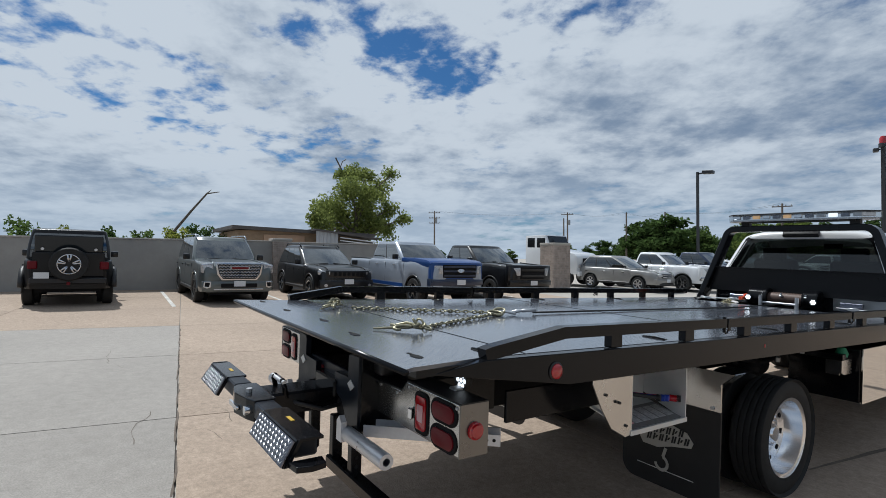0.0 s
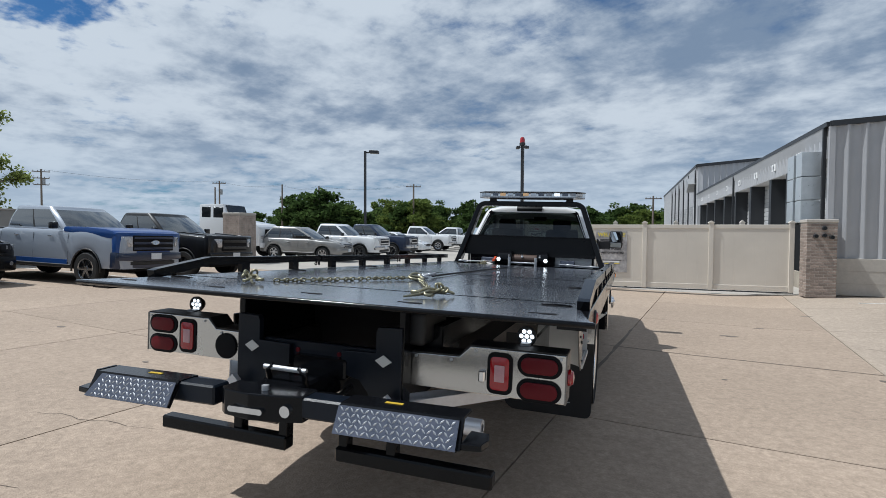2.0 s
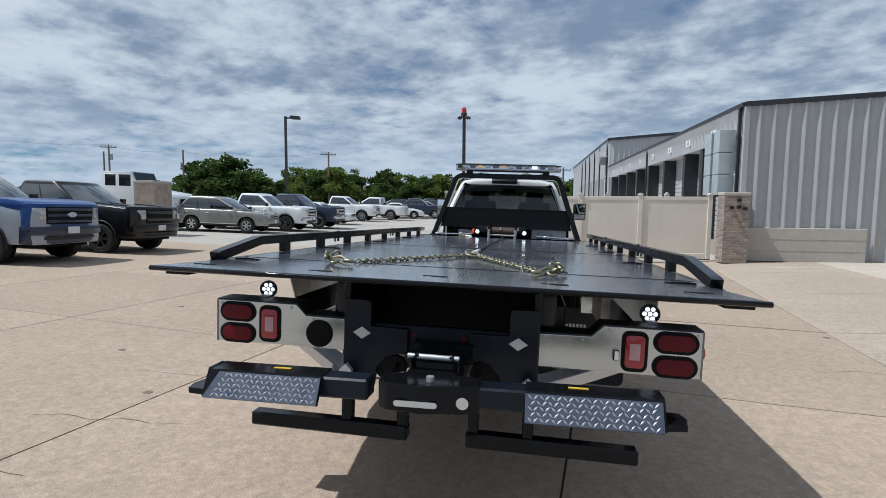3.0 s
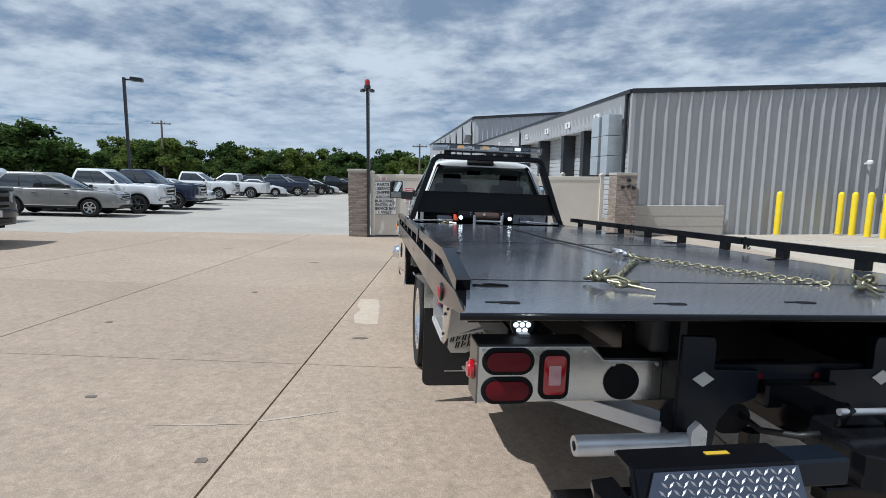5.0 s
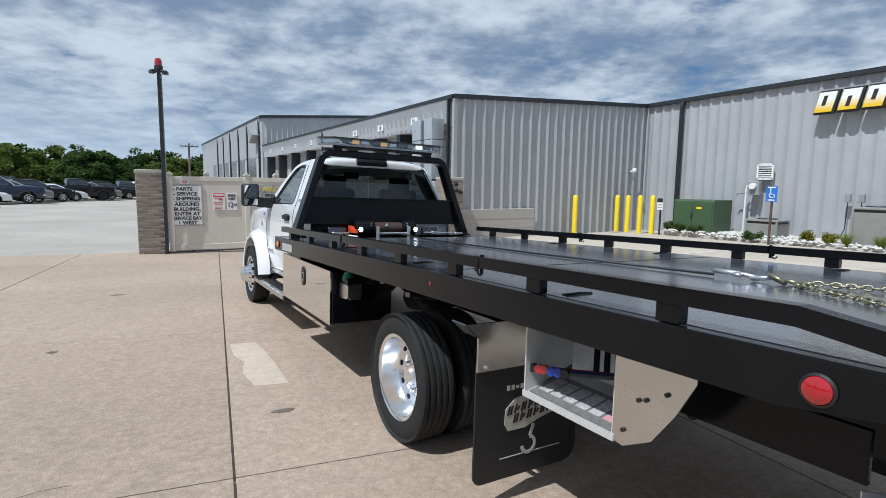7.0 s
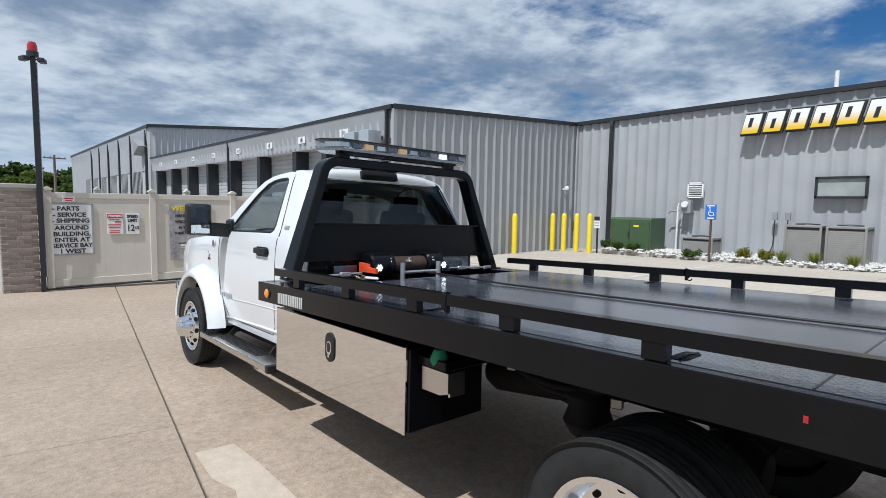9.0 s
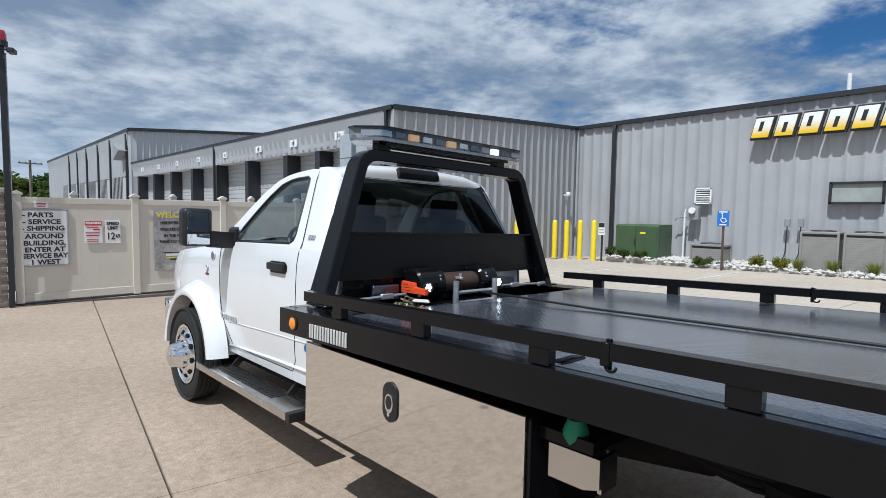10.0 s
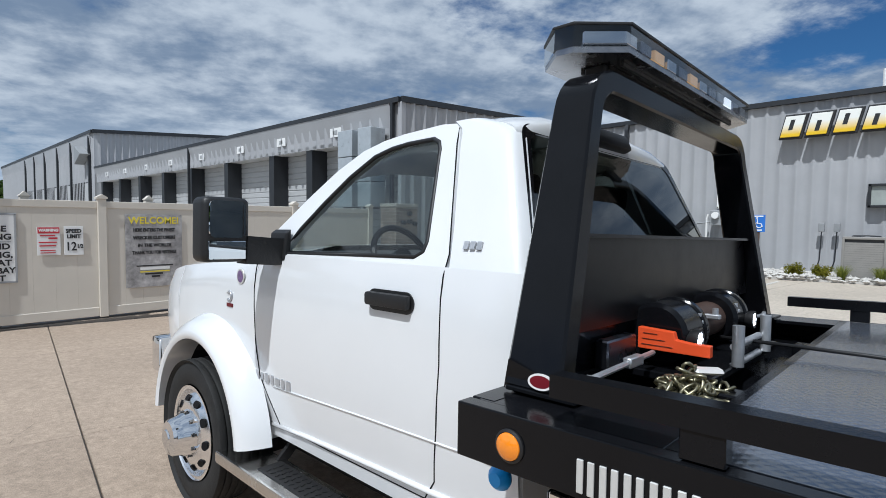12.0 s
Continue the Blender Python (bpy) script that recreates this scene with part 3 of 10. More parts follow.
def bed_sides():
    for s in (-1, 1):
        bm = B()
        prism(bm, ((0.06, DZ - 0.002), (5.94, DZ - 0.002), (5.94, DZ - 0.147), (0.55, DZ - 0.147), (-0.22, DZ - 0.04)), "x", s * 1.255, s * 1.308, 0.004)
        beam = part("side_beam", bedm(bm), BLACK, truck, "black steel side beam")
        bm = B()
        rect_tube(bm, ((s * 1.276, 0.06, DZ + 0.014), (s * 1.276, 0.10, DZ + 0.024), (s * 1.276, 0.52, DZ + 0.09), (s * 1.276, 1.915, DZ + 0.09)), 0.056, 0.054)
        rail = part("side_rail", bedm(bm), BLACK, truck, "black steel side rail with chamfered tail")
        for ya, yb in ((1.93, 3.80), (3.815, 5.66)):
            bm = B()
            rect_tube(bm, ((s * 1.276, ya, DZ + 0.09), (s * 1.276, yb, DZ + 0.09)), 0.054, 0.054)
            part("rail_section", bedm(bm), BLACK, rail)
        for k in range(8):
            bm = B()
            y = 0.888 + 0.634 * k
            box(bm, (s * 1.276, y, DZ + 0.034), (0.046, 0.085, 0.066), bev=0.003)
            part("rail_post", bedm(bm), BLACK, rail)
        for yp in (1.922, 3.807):
            bm = B()
            box(bm, (s * 1.305, yp, DZ + 0.082), (0.008, 0.03, 0.075), bev=0.003)
            cyl(bm, (s * 1.276, yp, DZ + 0.03), (s * 1.276, yp, DZ + 0.125), 0.010, 10)
            tube(bm, [(s * 1.298, yp - 0.018 + 0.018 * math.cos(a), DZ + 0.045 - 0.016 * math.sin(a)) for a in np.linspace(0, math.pi, 8)], 0.005, 6)
            part("rail_pin", bedm(bm), BLACK, rail, "black drop pin with a bent tail", smooth=40)
        # marker lamps
        for y, m, r in ((0.455, REDB, 0.034), (5.765, AMBER, 0.034)):
            bm = B()
            a = Matrix.Translation((s * 1.307, y, DZ - 0.078)) @ Euler((0, s * radians(90), 0)).to_matrix().to_4x4()
            lathe(bm, ((r * 1.25, 0), (r * 1.25, 0.006), (r * 1.05, 0.010)), a, 24)
            lens = part("marker_ring", bedm(bm), MATT, beam, smooth=40)
            bm = B()
            lathe(bm, ((r * 1.05, 0.004), (r * 1.0, 0.012), (r * 0.6, 0.020), (0, 0.022)), a, 24)
            part("marker_lamp", bedm(bm), m, beam, "red marker lamp" if m is REDB else "amber marker lamp", smooth=40)
        bm = B()
        box(bm, (s * 1.309, 2.36, DZ - 0.07), (0.003, 0.012, 0.02))
        part("reflector_sticker", bedm(bm), REDB, beam, "small red reflective sticker")
        # maker's lettering on the beam
        for k in range(7):
            yy = 5.572 - 0.0545 * k
            for c, sz in (((yy, DZ - 0.093), (0.016, 0.076)), ((yy - 0.026, DZ - 0.093), (0.016, 0.076))):
                bm = B()
                box(bm, (s * 1.311, c[0], c[1]), (0.006, sz[0], sz[1]), bev=0.0015)
                part("name_bar", bedm(bm), LETTER, beam)


bed_sides()


def bed_front():
    """The winch bay in front of the deck plate, and the head beam that carries the rack."""
    bm = B()
    box(bm, (0, 5.90, DZ - 0.074), (2.5, 0.08, 0.147), bev=0.004)
    part("head_beam", bedm(bm), BLACK, truck)
    bm = B()
    box(bm, (0, 5.65, DZ - 0.13), (2.48, 0.50, 0.02))
    part("bay_floor", bedm(bm), BLACK, truck)
    bm = B()
    box(bm, (0, 5.397, DZ - 0.066), (2.5, 0.03, 0.125))
    part("bay_lip", bedm(bm), BLACK, truck)
    for s in (-1, 1):
        bm = B()
        box(bm, (s * 1.165, 5.66, DZ - 0.012), (0.19, 0.50, 0.02), bev=0.003)
        part("bay_side", bedm(bm), BLACK, truck)


bed_front()


def winch():
    y0, z0 = 5.72, dz(5.6) - 0.065
    bm = B()
    box(bm, (-0.03, y0, z0 + 0.025), (0.98, 0.34, 0.03), bev=0.005)
    base = part("winch_base", bm, BLACK, truck, "black winch base plate")
    for x, wd in ((-0.325, 0.23), (0.255, 0.17)):
        bm = B()
        lathe(bm, ((0, -wd / 2), (0.100, -wd / 2), (0.115, -wd / 2 + 0.015), (0.115, wd / 2 - 0.045), (0.122, wd / 2 - 0.04), (0.122, wd / 2 - 0.012), (0.112, wd / 2), (0, wd / 2)), Matrix.Translation((x, y0 + 0.04, z0 + 0.155)) @ Euler((0, radians(90), 0)).to_matrix().to_4x4(), 28)
        part("winch_end", bm, BLACK, base, "round black winch housing", smooth=35)
    bm = B()
    prof = []
    for k in range(26):
        xx = -0.22 + 0.40 * k / 25
        prof.append((0.068 + 0.006 * (k % 2), xx))
    lathe(bm, prof, Matrix.Translation((-0.0, y0 + 0.04, z0 + 0.155)) @ Euler((0, radians(90), 0)).to_matrix().to_4x4(), 24)
    part("rope_drum", bm, ROPE, base, "drum wound with brown wire rope", smooth=50)
    bm = B()
    prism(bm, ((5.555, 1.205), (5.80, 1.205), (5.80, 1.282), (5.675, 1.276), (5.668, 1.25), (5.62, 1.245), (5.555, 1.245)), "x", -0.49, -0.46, 0.003)
    part("warning_panel", bm, ORANGE, base, "orange warning label panel")
    for k in range(3):
        bm = B()
        box(bm, (-0.4915, 5.755 - 0.012 * k, 1.262 - 0.02 * k), (0.0015, 0.05 + 0.03 * k, 0.0016))
        part("label_line", bm, MATT, base)
    # roller guide
    for zz in (0.035, 0.105):
        bm = B()
        cyl(bm, (-0.20, y0 - 0.16, z0 + zz), (0.16, y0 - 0.16, z0 + zz), 0.014, 12)
        part("guide_roller", bm, ZINC, base, smooth=40)
    for x in (-0.22, 0.18):
        bm = B()
        cyl(bm, (x, y0 - 0.18, z0 + 0.04), (x, y0 - 0.18, z0 + 0.19), 0.021, 14)
        part("guide_roller", bm, ZINC, base, smooth=40)
    for x in (-0.405, 0.315):
        lamp(base, (x, y0 - 0.105, dz(5.6) + 0.083), 0.034)
    for x in (-0.25, -0.05, 0.22):
        bm = B()
        box(bm, (x, y0 - 0.02, z0 + 0.19), (0.03, 0.10, 0.02), bev=0.004)
        cyl(bm, (x, y0 - 0.05, z0 + 0.19), (x, y0 - 0.05, z0 + 0.225), 0.012, 8)
        part("winch_tie", bm, ZINC, base)
    # control rods to both sides
    for s in (-1, 1):
        bm = B()
        cyl(bm, (s * 0.5, y0 + 0.02, z0 + 0.10), (s * 1.05, y0 + 0.02, z0 + 0.085), 0.010, 8)
        box(bm, (s * 0.66, y0 + 0.02, z0 + 0.095), (0.10, 0.03, 0.035), bev=0.004)
        box(bm, (s * 1.02, y0 + 0.01, z0 + 0.085), (0.13, 0.02, 0.035), rot=(0, 0, 10), bev=0.004)
        part("control_rod", bm, ZINC, base, "zinc control rod", smooth=40)
        bm = B()
        box(bm, (s * 0.62, y0 + 0.10, z0 + 0.11), (0.22, 0.05, 0.10), bev=0.006)
        part("valve_block", bm, ALU, base)
    # wire rope along the deck
    bm = B()
    tube(bm, [(0.02, y0 - 0.05, z0 + 0.10), (0.02, 5.2, dz(5.2) + 0.03), (0.015, 4.6, dz(4.6) + 0.012), (-0.02, 3.0, dz(3.0) + 0.010), (0.0, 1.55, dz(1.55) + 0.015)], 0.0075, 8)
    part("wire_rope", bm, MATT, base, "dark wire rope laid along the deck", smooth=50)


def lamp(parent, c, r, aim=(0, -1, 0), lit=True):
    """A round seven-diode work lamp."""
    a = Matrix.Translation(c) @ Vector(aim).to_track_quat("Z", "Y").to_matrix().to_4x4()
    bm = B()
    lathe(bm, ((0, -0.045), (r * 0.7, -0.045), (r * 1.15, -0.012), (r * 1.15, 0.004), (r * 1.02, 0.004), (r * 1.0, -0.002), (0, -0.002)), a, 24)
    body = part("work_lamp", bm, MATT, parent, "round black work lamp, lit" if lit else "round black work lamp, unlit", smooth=40)
    for k in range(7):
        bm = B()
        ang = 2 * math.pi * k / 6
        ctr = Vector((0, 0, 0)) if k == 6 else Vector((0.62 * r * math.cos(ang), 0.62 * r * math.sin(ang), 0))
        lathe(bm, ((r * 0.27, 0.0), (r * 0.22, 0.003), (0, 0.004)), a @ Matrix.Translation(ctr), 10)
        part("diode", bm, (LAMPW if r < 0.04 else LAMPT) if lit else CHROME, body, smooth=40)
    return body


winch()


BLUED = mat("dark blue handle", (0.015, 0.045, 0.30), 0.4, 0, 0.08, 10)
WHITES_ = mat("white enamel", (0.62, 0.60, 0.58), 0.3, 0, 0.05, 30)


def headache_rack():
    rk = bmesh.new()
    # one bent hoop of flat section
    pts = [(-1.12, 5.89, 1.17)]
    for s in (-1, 1):
        arc = []
        cx, cz, r = 0.70, 1.985, 0.13
        for k in range(7):
            a = math.pi * (0.06 + 0.44 * k / 6)
            arc.append((cx + r * math.cos(a) if s > 0 else -(cx + r * math.cos(a)), 5.95, cz + r * math.sin(a)))
        pts += arc if s < 0 else arc[::-1]
    pts.append((1.12, 5.89, 1.17))
    rings = []
    n = len(pts)
    P = [Vector(p) for p in pts]
    for i, p in enumerate(P):
        t = (P[min(i + 1, n - 1)] - P[max(i - 1, 0)]).normalized()
        side = Vector((0, 1, 0))
        u = side.cross(t).normalized()
        wy = 0.185 - 0.045 * min(1, max(0, (p.z - 1.17) / 0.9))
        th = 0.076
        rings.append([rk.verts.new(p + side * a * wy / 2 + u * b * th / 2) for a, b in ((-1, -0.8), (-0.9, -1), (0.9, -1), (1, -0.8), (1, 0.8), (0.9, 1), (-0.9, 1), (-1, 0.8))])
    for a, b in zip(rings, rings[1:]):
        for k in range(8):
            rk.faces.new((a[k], a[(k + 1) % 8], b[(k + 1) % 8], b[k]))
    rk.faces.new(rings[0][::-1])
    rk.faces.new(rings[-1])
    bmesh.ops.recalc_face_normals(rk, faces=rk.faces)
    hoop = part("rack_hoop", rk, BLACK, truck, "black bent headache rack hoop", smooth=35)
    bm = B()
    prism(bm, ((-1.025, 1.30), (1.025, 1.30), (0.945, 1.60), (-0.945, 1.60)), "y", 5.90, 5.915)
    part("rack_panel", bm, SATIN, truck, "black window guard panel")
    bm = B()
    prism(bm, ((5.917, 1.315), (5.924, 1.315), (5.955, 1.10), (5.948, 1.10)), "x", -0.93, 0.42)
    part("lower_guard", bm, BLACK, truck, "gloss black sheet below the window guard")
    bm = B()
    prism(bm, ((-0.95, 1.60), (0.95, 1.60), (0.945, 1.612), (-0.945, 1.612)), "y", 5.86, 5.915)
    part("rack_shelf", bm, BLACK, truck)
    for s in (-1, 1):
        bm = B()
        prism(bm, ((5.80, 1.165), (5.985, 1.165), (5.97, 1.25), (5.86, 1.22)), "x", s * 1.135, s * 1.15)
        part("rack_foot", bm, BLACK, hoop)
        bm = B()
        box(bm, (s * 1.08, 5.86, 1.172), (0.17, 0.22, 0.014), bev=0.003)
        part("foot_plate", bm, BLACK, hoop)
        bm = B()
        a = Matrix.Translation((s * 1.158, 5.856, 1.206)) @ Euler((0, s * radians(71), 0)).to_matrix().to_4x4()
        lathe(bm, ((0.042, 0.0), (0.040, 0.003), (0, 0.003)), a @ Matrix.Diagonal((0.55, 1.0, 1.0, 1.0)), 20)
        bd = part("badge", bm, WHITES_, hoop, "small red and white oval badge")
        bm = B()
        lathe(bm, ((0.033, 0.0035), (0, 0.0042)), a @ Matrix.Diagonal((0.5, 1.0, 1.0, 1.0)), 20)
        part("badge_core", bm, REDL, bd)
    # light bar
    bm = B()
    prism(bm, ((-0.82, 5.98), (-0.70, 5.84), (0.70, 5.84), (0.82, 5.98), (0.82, 6.04), (0.70, 6.16), (-0.70, 6.16), (-0.82, 6.04)), "z", 2.205, 2.225)
    base = part("light_bar", bm, SMOKED, truck, "low emergency light bar with clear lens")
    bm = B()
    prism(bm, ((-0.83, 5.97), (-0.70, 5.83), (0.70, 5.83), (0.83, 5.97), (0.83, 6.05), (0.70, 6.17), (-0.70, 6.17), (-0.83, 6.05)), "z", 2.292, 2.302, 0.003)
    part("top_cover", bm, MATT, base)
    bm = B()
    outline = [(-0.825, 5.975), (-0.70, 5.835), (0.70, 5.835), (0.825, 5.975), (0.825, 6.045), (0.70, 6.165), (-0.70, 6.165), (-0.825, 6.045)]
    lo = [bm.verts.new((x, y, 2.225)) for x, y in outline]
    hi = [bm.verts.new((x, y, 2.292)) for x, y in outline]
    for i in range(8):
        bm.faces.new((lo[i], lo[(i + 1) % 8], hi[(i + 1) % 8], hi[i]))
    bmesh.ops.recalc_face_normals(bm, faces=bm.faces)
    part("lens", bm, LENSC, base, "clear lens")
    for k in range(12):
        bm = B()
        x = -0.66 + 1.32 * k / 11
        box(bm, (x, 5.865, 2.258), (0.085, 0.03, 0.045), bev=0.004)
        lit = k in (2, 5, 9)
        part("flasher", bm, LAMPA if k in (2, 5) else LAMPT if lit else (CHROME, ALU, ZINC)[k % 3], base)
    for s in (-1, 1):
        bm = B()
        box(bm, (s * 0.735, 5.915, 2.258), (0.14, 0.03, 0.045), rot=(0, 0, s * 49), bev=0.004)
        part("flasher", bm, CHROME, base)
        bm = B()
        box(bm, (s * 0.60, 5.99, 2.16), (0.10, 0.08, 0.09), bev=0.006)
        part("mount", bm, MATT, base)
    for y in (5.90, 5.95, 6.05):
        bm = B()
        box(bm, (0, y, 2.198), (1.25, 0.012, 0.012))
        part("cable_channel", bm, MATT, base)


seen = set(bpy.data.objects)
headache_rack()
for ob in set(bpy.data.objects) - seen:
    ob.data.transform(Matrix.Translation((0.006, -0.075, 0)))


def light_boxes():
    for s in (-1, 1):
        bm = B()
        prism(bm, ((s * 1.22, 0.838), (s * 0.475, 0.838), (s * 0.475, 0.998), (s * 0.72, 1.002), (s * 0.775, 1.057), (s * 1.22, 1.057)), "y", 0.0, 0.145, 0.003)
        bx = part("light_box", bm, STEEL, truck, "brushed stainless tail light box")
        # end plate of the same steel, its dim reflection painted as darker colour
        bm = B()
        prism(bm, ((s * 1.222, 0.836), (s * 1.215, 0.836), (s * 1.215, 1.059), (s * 1.222, 1.059)), "y", -0.002, 0.147)
        part("end_cap", bm, DARKST, bx, "brushed end plate with its dim reflection put into the colour")
        bm = B()
        prism(bm, ((s * 1.22, 1.0585), (s * 0.775, 1.0585), (s * 0.72, 1.004), (s * 0.475, 1.0), (s * 0.475, 1.006), (s * 0.72, 1.010), (s * 0.77, 1.064), (s * 1.22, 1.064)), "y", 0.004, 0.147)
        part("top_lip", bm, MATT, bx)
        for z in (1.000, 0.886):
            for sc, y0, y1, m, nm in ((1.0, -0.006, 0.004, UNDER, "lamp_grommet"), (0.80, -0.013, -0.004, REDL, "tail_lamp")):
                bm = B()
                prism(bm, stadium(s * 1.10, z, 0.203 if sc == 1 else 0.168, 0.106 if sc == 1 else 0.074), "y", y0, y1, 0.002)
                part(nm, bm, m, bx, "dark red oval tail lamp" if m is REDL else "", smooth=30)
        for w, h, y0, y1, m, nm in ((0.120, 0.194, -0.006, 0.004, UNDER, "lamp_grommet"), (0.088, 0.155, -0.012, -0.004, REDB, "stop_lamp"), (0.048, 0.078, -0.0145, -0.011, PINK, "reverse_lens")):
            bm = B()
            r = 0.034 if w > 0.1 else 0.02 if w > 0.05 else 0.004
            prism(bm, [(s * 0.918 + sx * (w / 2 - r) + r * math.cos(a), 0.946 + sz * (h / 2 - r) + r * math.sin(a)) for q, (sx, sz) in enumerate(((1, 1), (-1, 1), (-1, -1), (1, -1))) for a in np.linspace(q * math.pi / 2, (q + 1) * math.pi / 2, 6)], "y", y0, y1, 0.0015)
            part(nm, bm, m, bx, "red stop lamp with a clear square" if m is REDB else "", smooth=30)
        if s < 0:
            bm = B()
            a = Matrix.Translation((-0.644, 0, 0.915)) @ Euler((radians(90), 0, 0)).to_matrix().to_4x4()
            lathe(bm, ((0.072, 0.0), (0.070, 0.010), (0.058, 0.012), (0, 0.013)), a, 28)
            part("round_port", bm, UNDER, bx, "round black rubber port", smooth=35)
        else:
            bm = B()
            box(bm, (0.835, -0.012, 0.925), (0.03, 0.02, 0.055), bev=0.006)
            part("plate_lamp", bm, CHROME, bx, "chrome plate lamp")
        for x, z in ((1.195, 1.04), (0.80, 1.04), (0.50, 0.985), (0.68, 0.985)):
            bm = B()
            cyl(bm, (s * x, 0.0, z), (s * x, -0.005, z), 0.007, 10)
            part("bolt", bm, ZINC, bx)
        bm = B()
        a = Matrix.Translation((s * 1.223, 0.075, 0.945)) @ Euler((0, s * radians(90), 0)).to_matrix().to_4x4()
        lathe(bm, ((0.039, 0), (0.037, 0.012), (0.032, 0.014), (0.028, 0.022), (0, 0.028)), a, 24)
        part("side_marker", bm, REDB, bx, "round red side marker lamp", smooth=40)
        lamp(bx, (s * 1.01, 0.150, 1.102), 0.042)
        bm = B()
        box(bm, (s * 1.01, 0.125, 1.060), (0.05, 0.05, 0.03), bev=0.004)
        part("lamp_bracket", bm, ZINC, bx)


light_boxes()


def wheel(x, y, s, kind):
    """One tyre with its rim. s: the side it faces (-1 left)."""
    a = Matrix.Translation((x, y, 0.405 * 1.045)) @ Euler((0, s * radians(90), 0)).to_matrix().to_4x4() @ Matrix.Diagonal((1.045, 1.045, 1.0, 1))
    w = 0.115
    bm = B()
    prof = [(0.262, -w + 0.012), (0.30, -w), (0.355, -w), (0.385, -w + 0.012)]
    for k in range(5):
        z = -w + 0.03 + k * 0.0425
        prof += [(0.402, z), (0.405, z + 0.006), (0.405, z + 0.031), (0.402, z + 0.037), (0.394, z + 0.0385), (0.394, z + 0.041)]
    prof = prof[:-2]
    prof += [(0.385, w - 0.012), (0.355, w), (0.30, w), (0.266, w - 0.012)]
    lathe(bm, prof, a, 56)
    ty = part("tyre", bm, RUBBER, truck, "black truck tyre with grooved tread", smooth=40)
    bm = B()
    if kind == "dual":
        prof = ((0.276, w - 0.004), (0.268, w - 0.010), (0.252, w - 0.015), (0.245, 0.02), (0.225, -0.02), (0.16, -0.035), (0.155, -0.045), (0.07, -0.045), (0.068, 0.0), (0.05, 0.03), (0, 0.032))
    elif kind == "inner":
        prof = ((0.262, w - 0.004), (0.25, w - 0.016), (0.24, 0.0), (0, 0.0))
    else:
        prof = ((0.262, w - 0.004), (0.256, w - 0.012), (0.24, w - 0.010), (0.235, 0.075), (0.222, 0.085), (0.19, 0.115), (0.145, 0.128), (0.125, 0.128), (0.12, 0.125))
    lathe(bm, prof, a, 56)
    rim = part("rim", bm, RIM if kind != "inner" else MATT, ty, "polished aluminium rim", smooth=35)
    if kind == "inner":
        return
    for k in range(10):
        ang = 2 * math.pi * k / 10 + 0.2
        rr = 0.195 if kind == "dual" else 0.192
        zz = -0.030 if kind == "dual" else 0.114
        bm = B()
        prism(bm, stadium(0, 0, 0.030, 0.040, 4) if kind == "dual" else stadium(0, 0, 0.036, 0.05, 4), "z", -0.004, 0.006)
        tilt = Euler((0, radians(0 if kind == "dual" else 30), 0)).to_matrix().to_4x4()
        moved(bm, a @ Euler((0, 0, ang)).to_matrix().to_4x4() @ Matrix.Translation((rr, 0, zz)) @ tilt)
        part("hand_hole", bm, UNDER, ty)
        bm = B()
        rn, zn = (0.112, -0.043) if kind == "dual" else (0.118, 0.123)
        cyl(bm, (0, 0, 0), (0, 0, 0.035), 0.015, 6, 0.011)
        moved(bm, a @ Euler((0, 0, ang + 0.31)).to_matrix().to_4x4() @ Matrix.Translation((rn, 0, zn)))
        part("wheel_nut", bm, CHROME, ty)
    if kind != "dual":
        bm = B()
        lathe(bm, ((0.125, 0.124), (0.122, 0.13), (0.116, 0.17), (0.106, 0.185), (0.100, 0.225), (0.088, 0.24), (0.05, 0.248), (0.045, 0.256), (0, 0.258)), a, 32)
        hub = part("hub_cap", bm, CHROME, ty, "tall chrome hub cover", smooth=30)


for s in (-1, 1):
    wheel(s * 1.098, 2.96, s, "dual")
    wheel(s * 0.80, 2.96, s, "inner")
    wheel(s * 1.035, 8.17, s, "front")


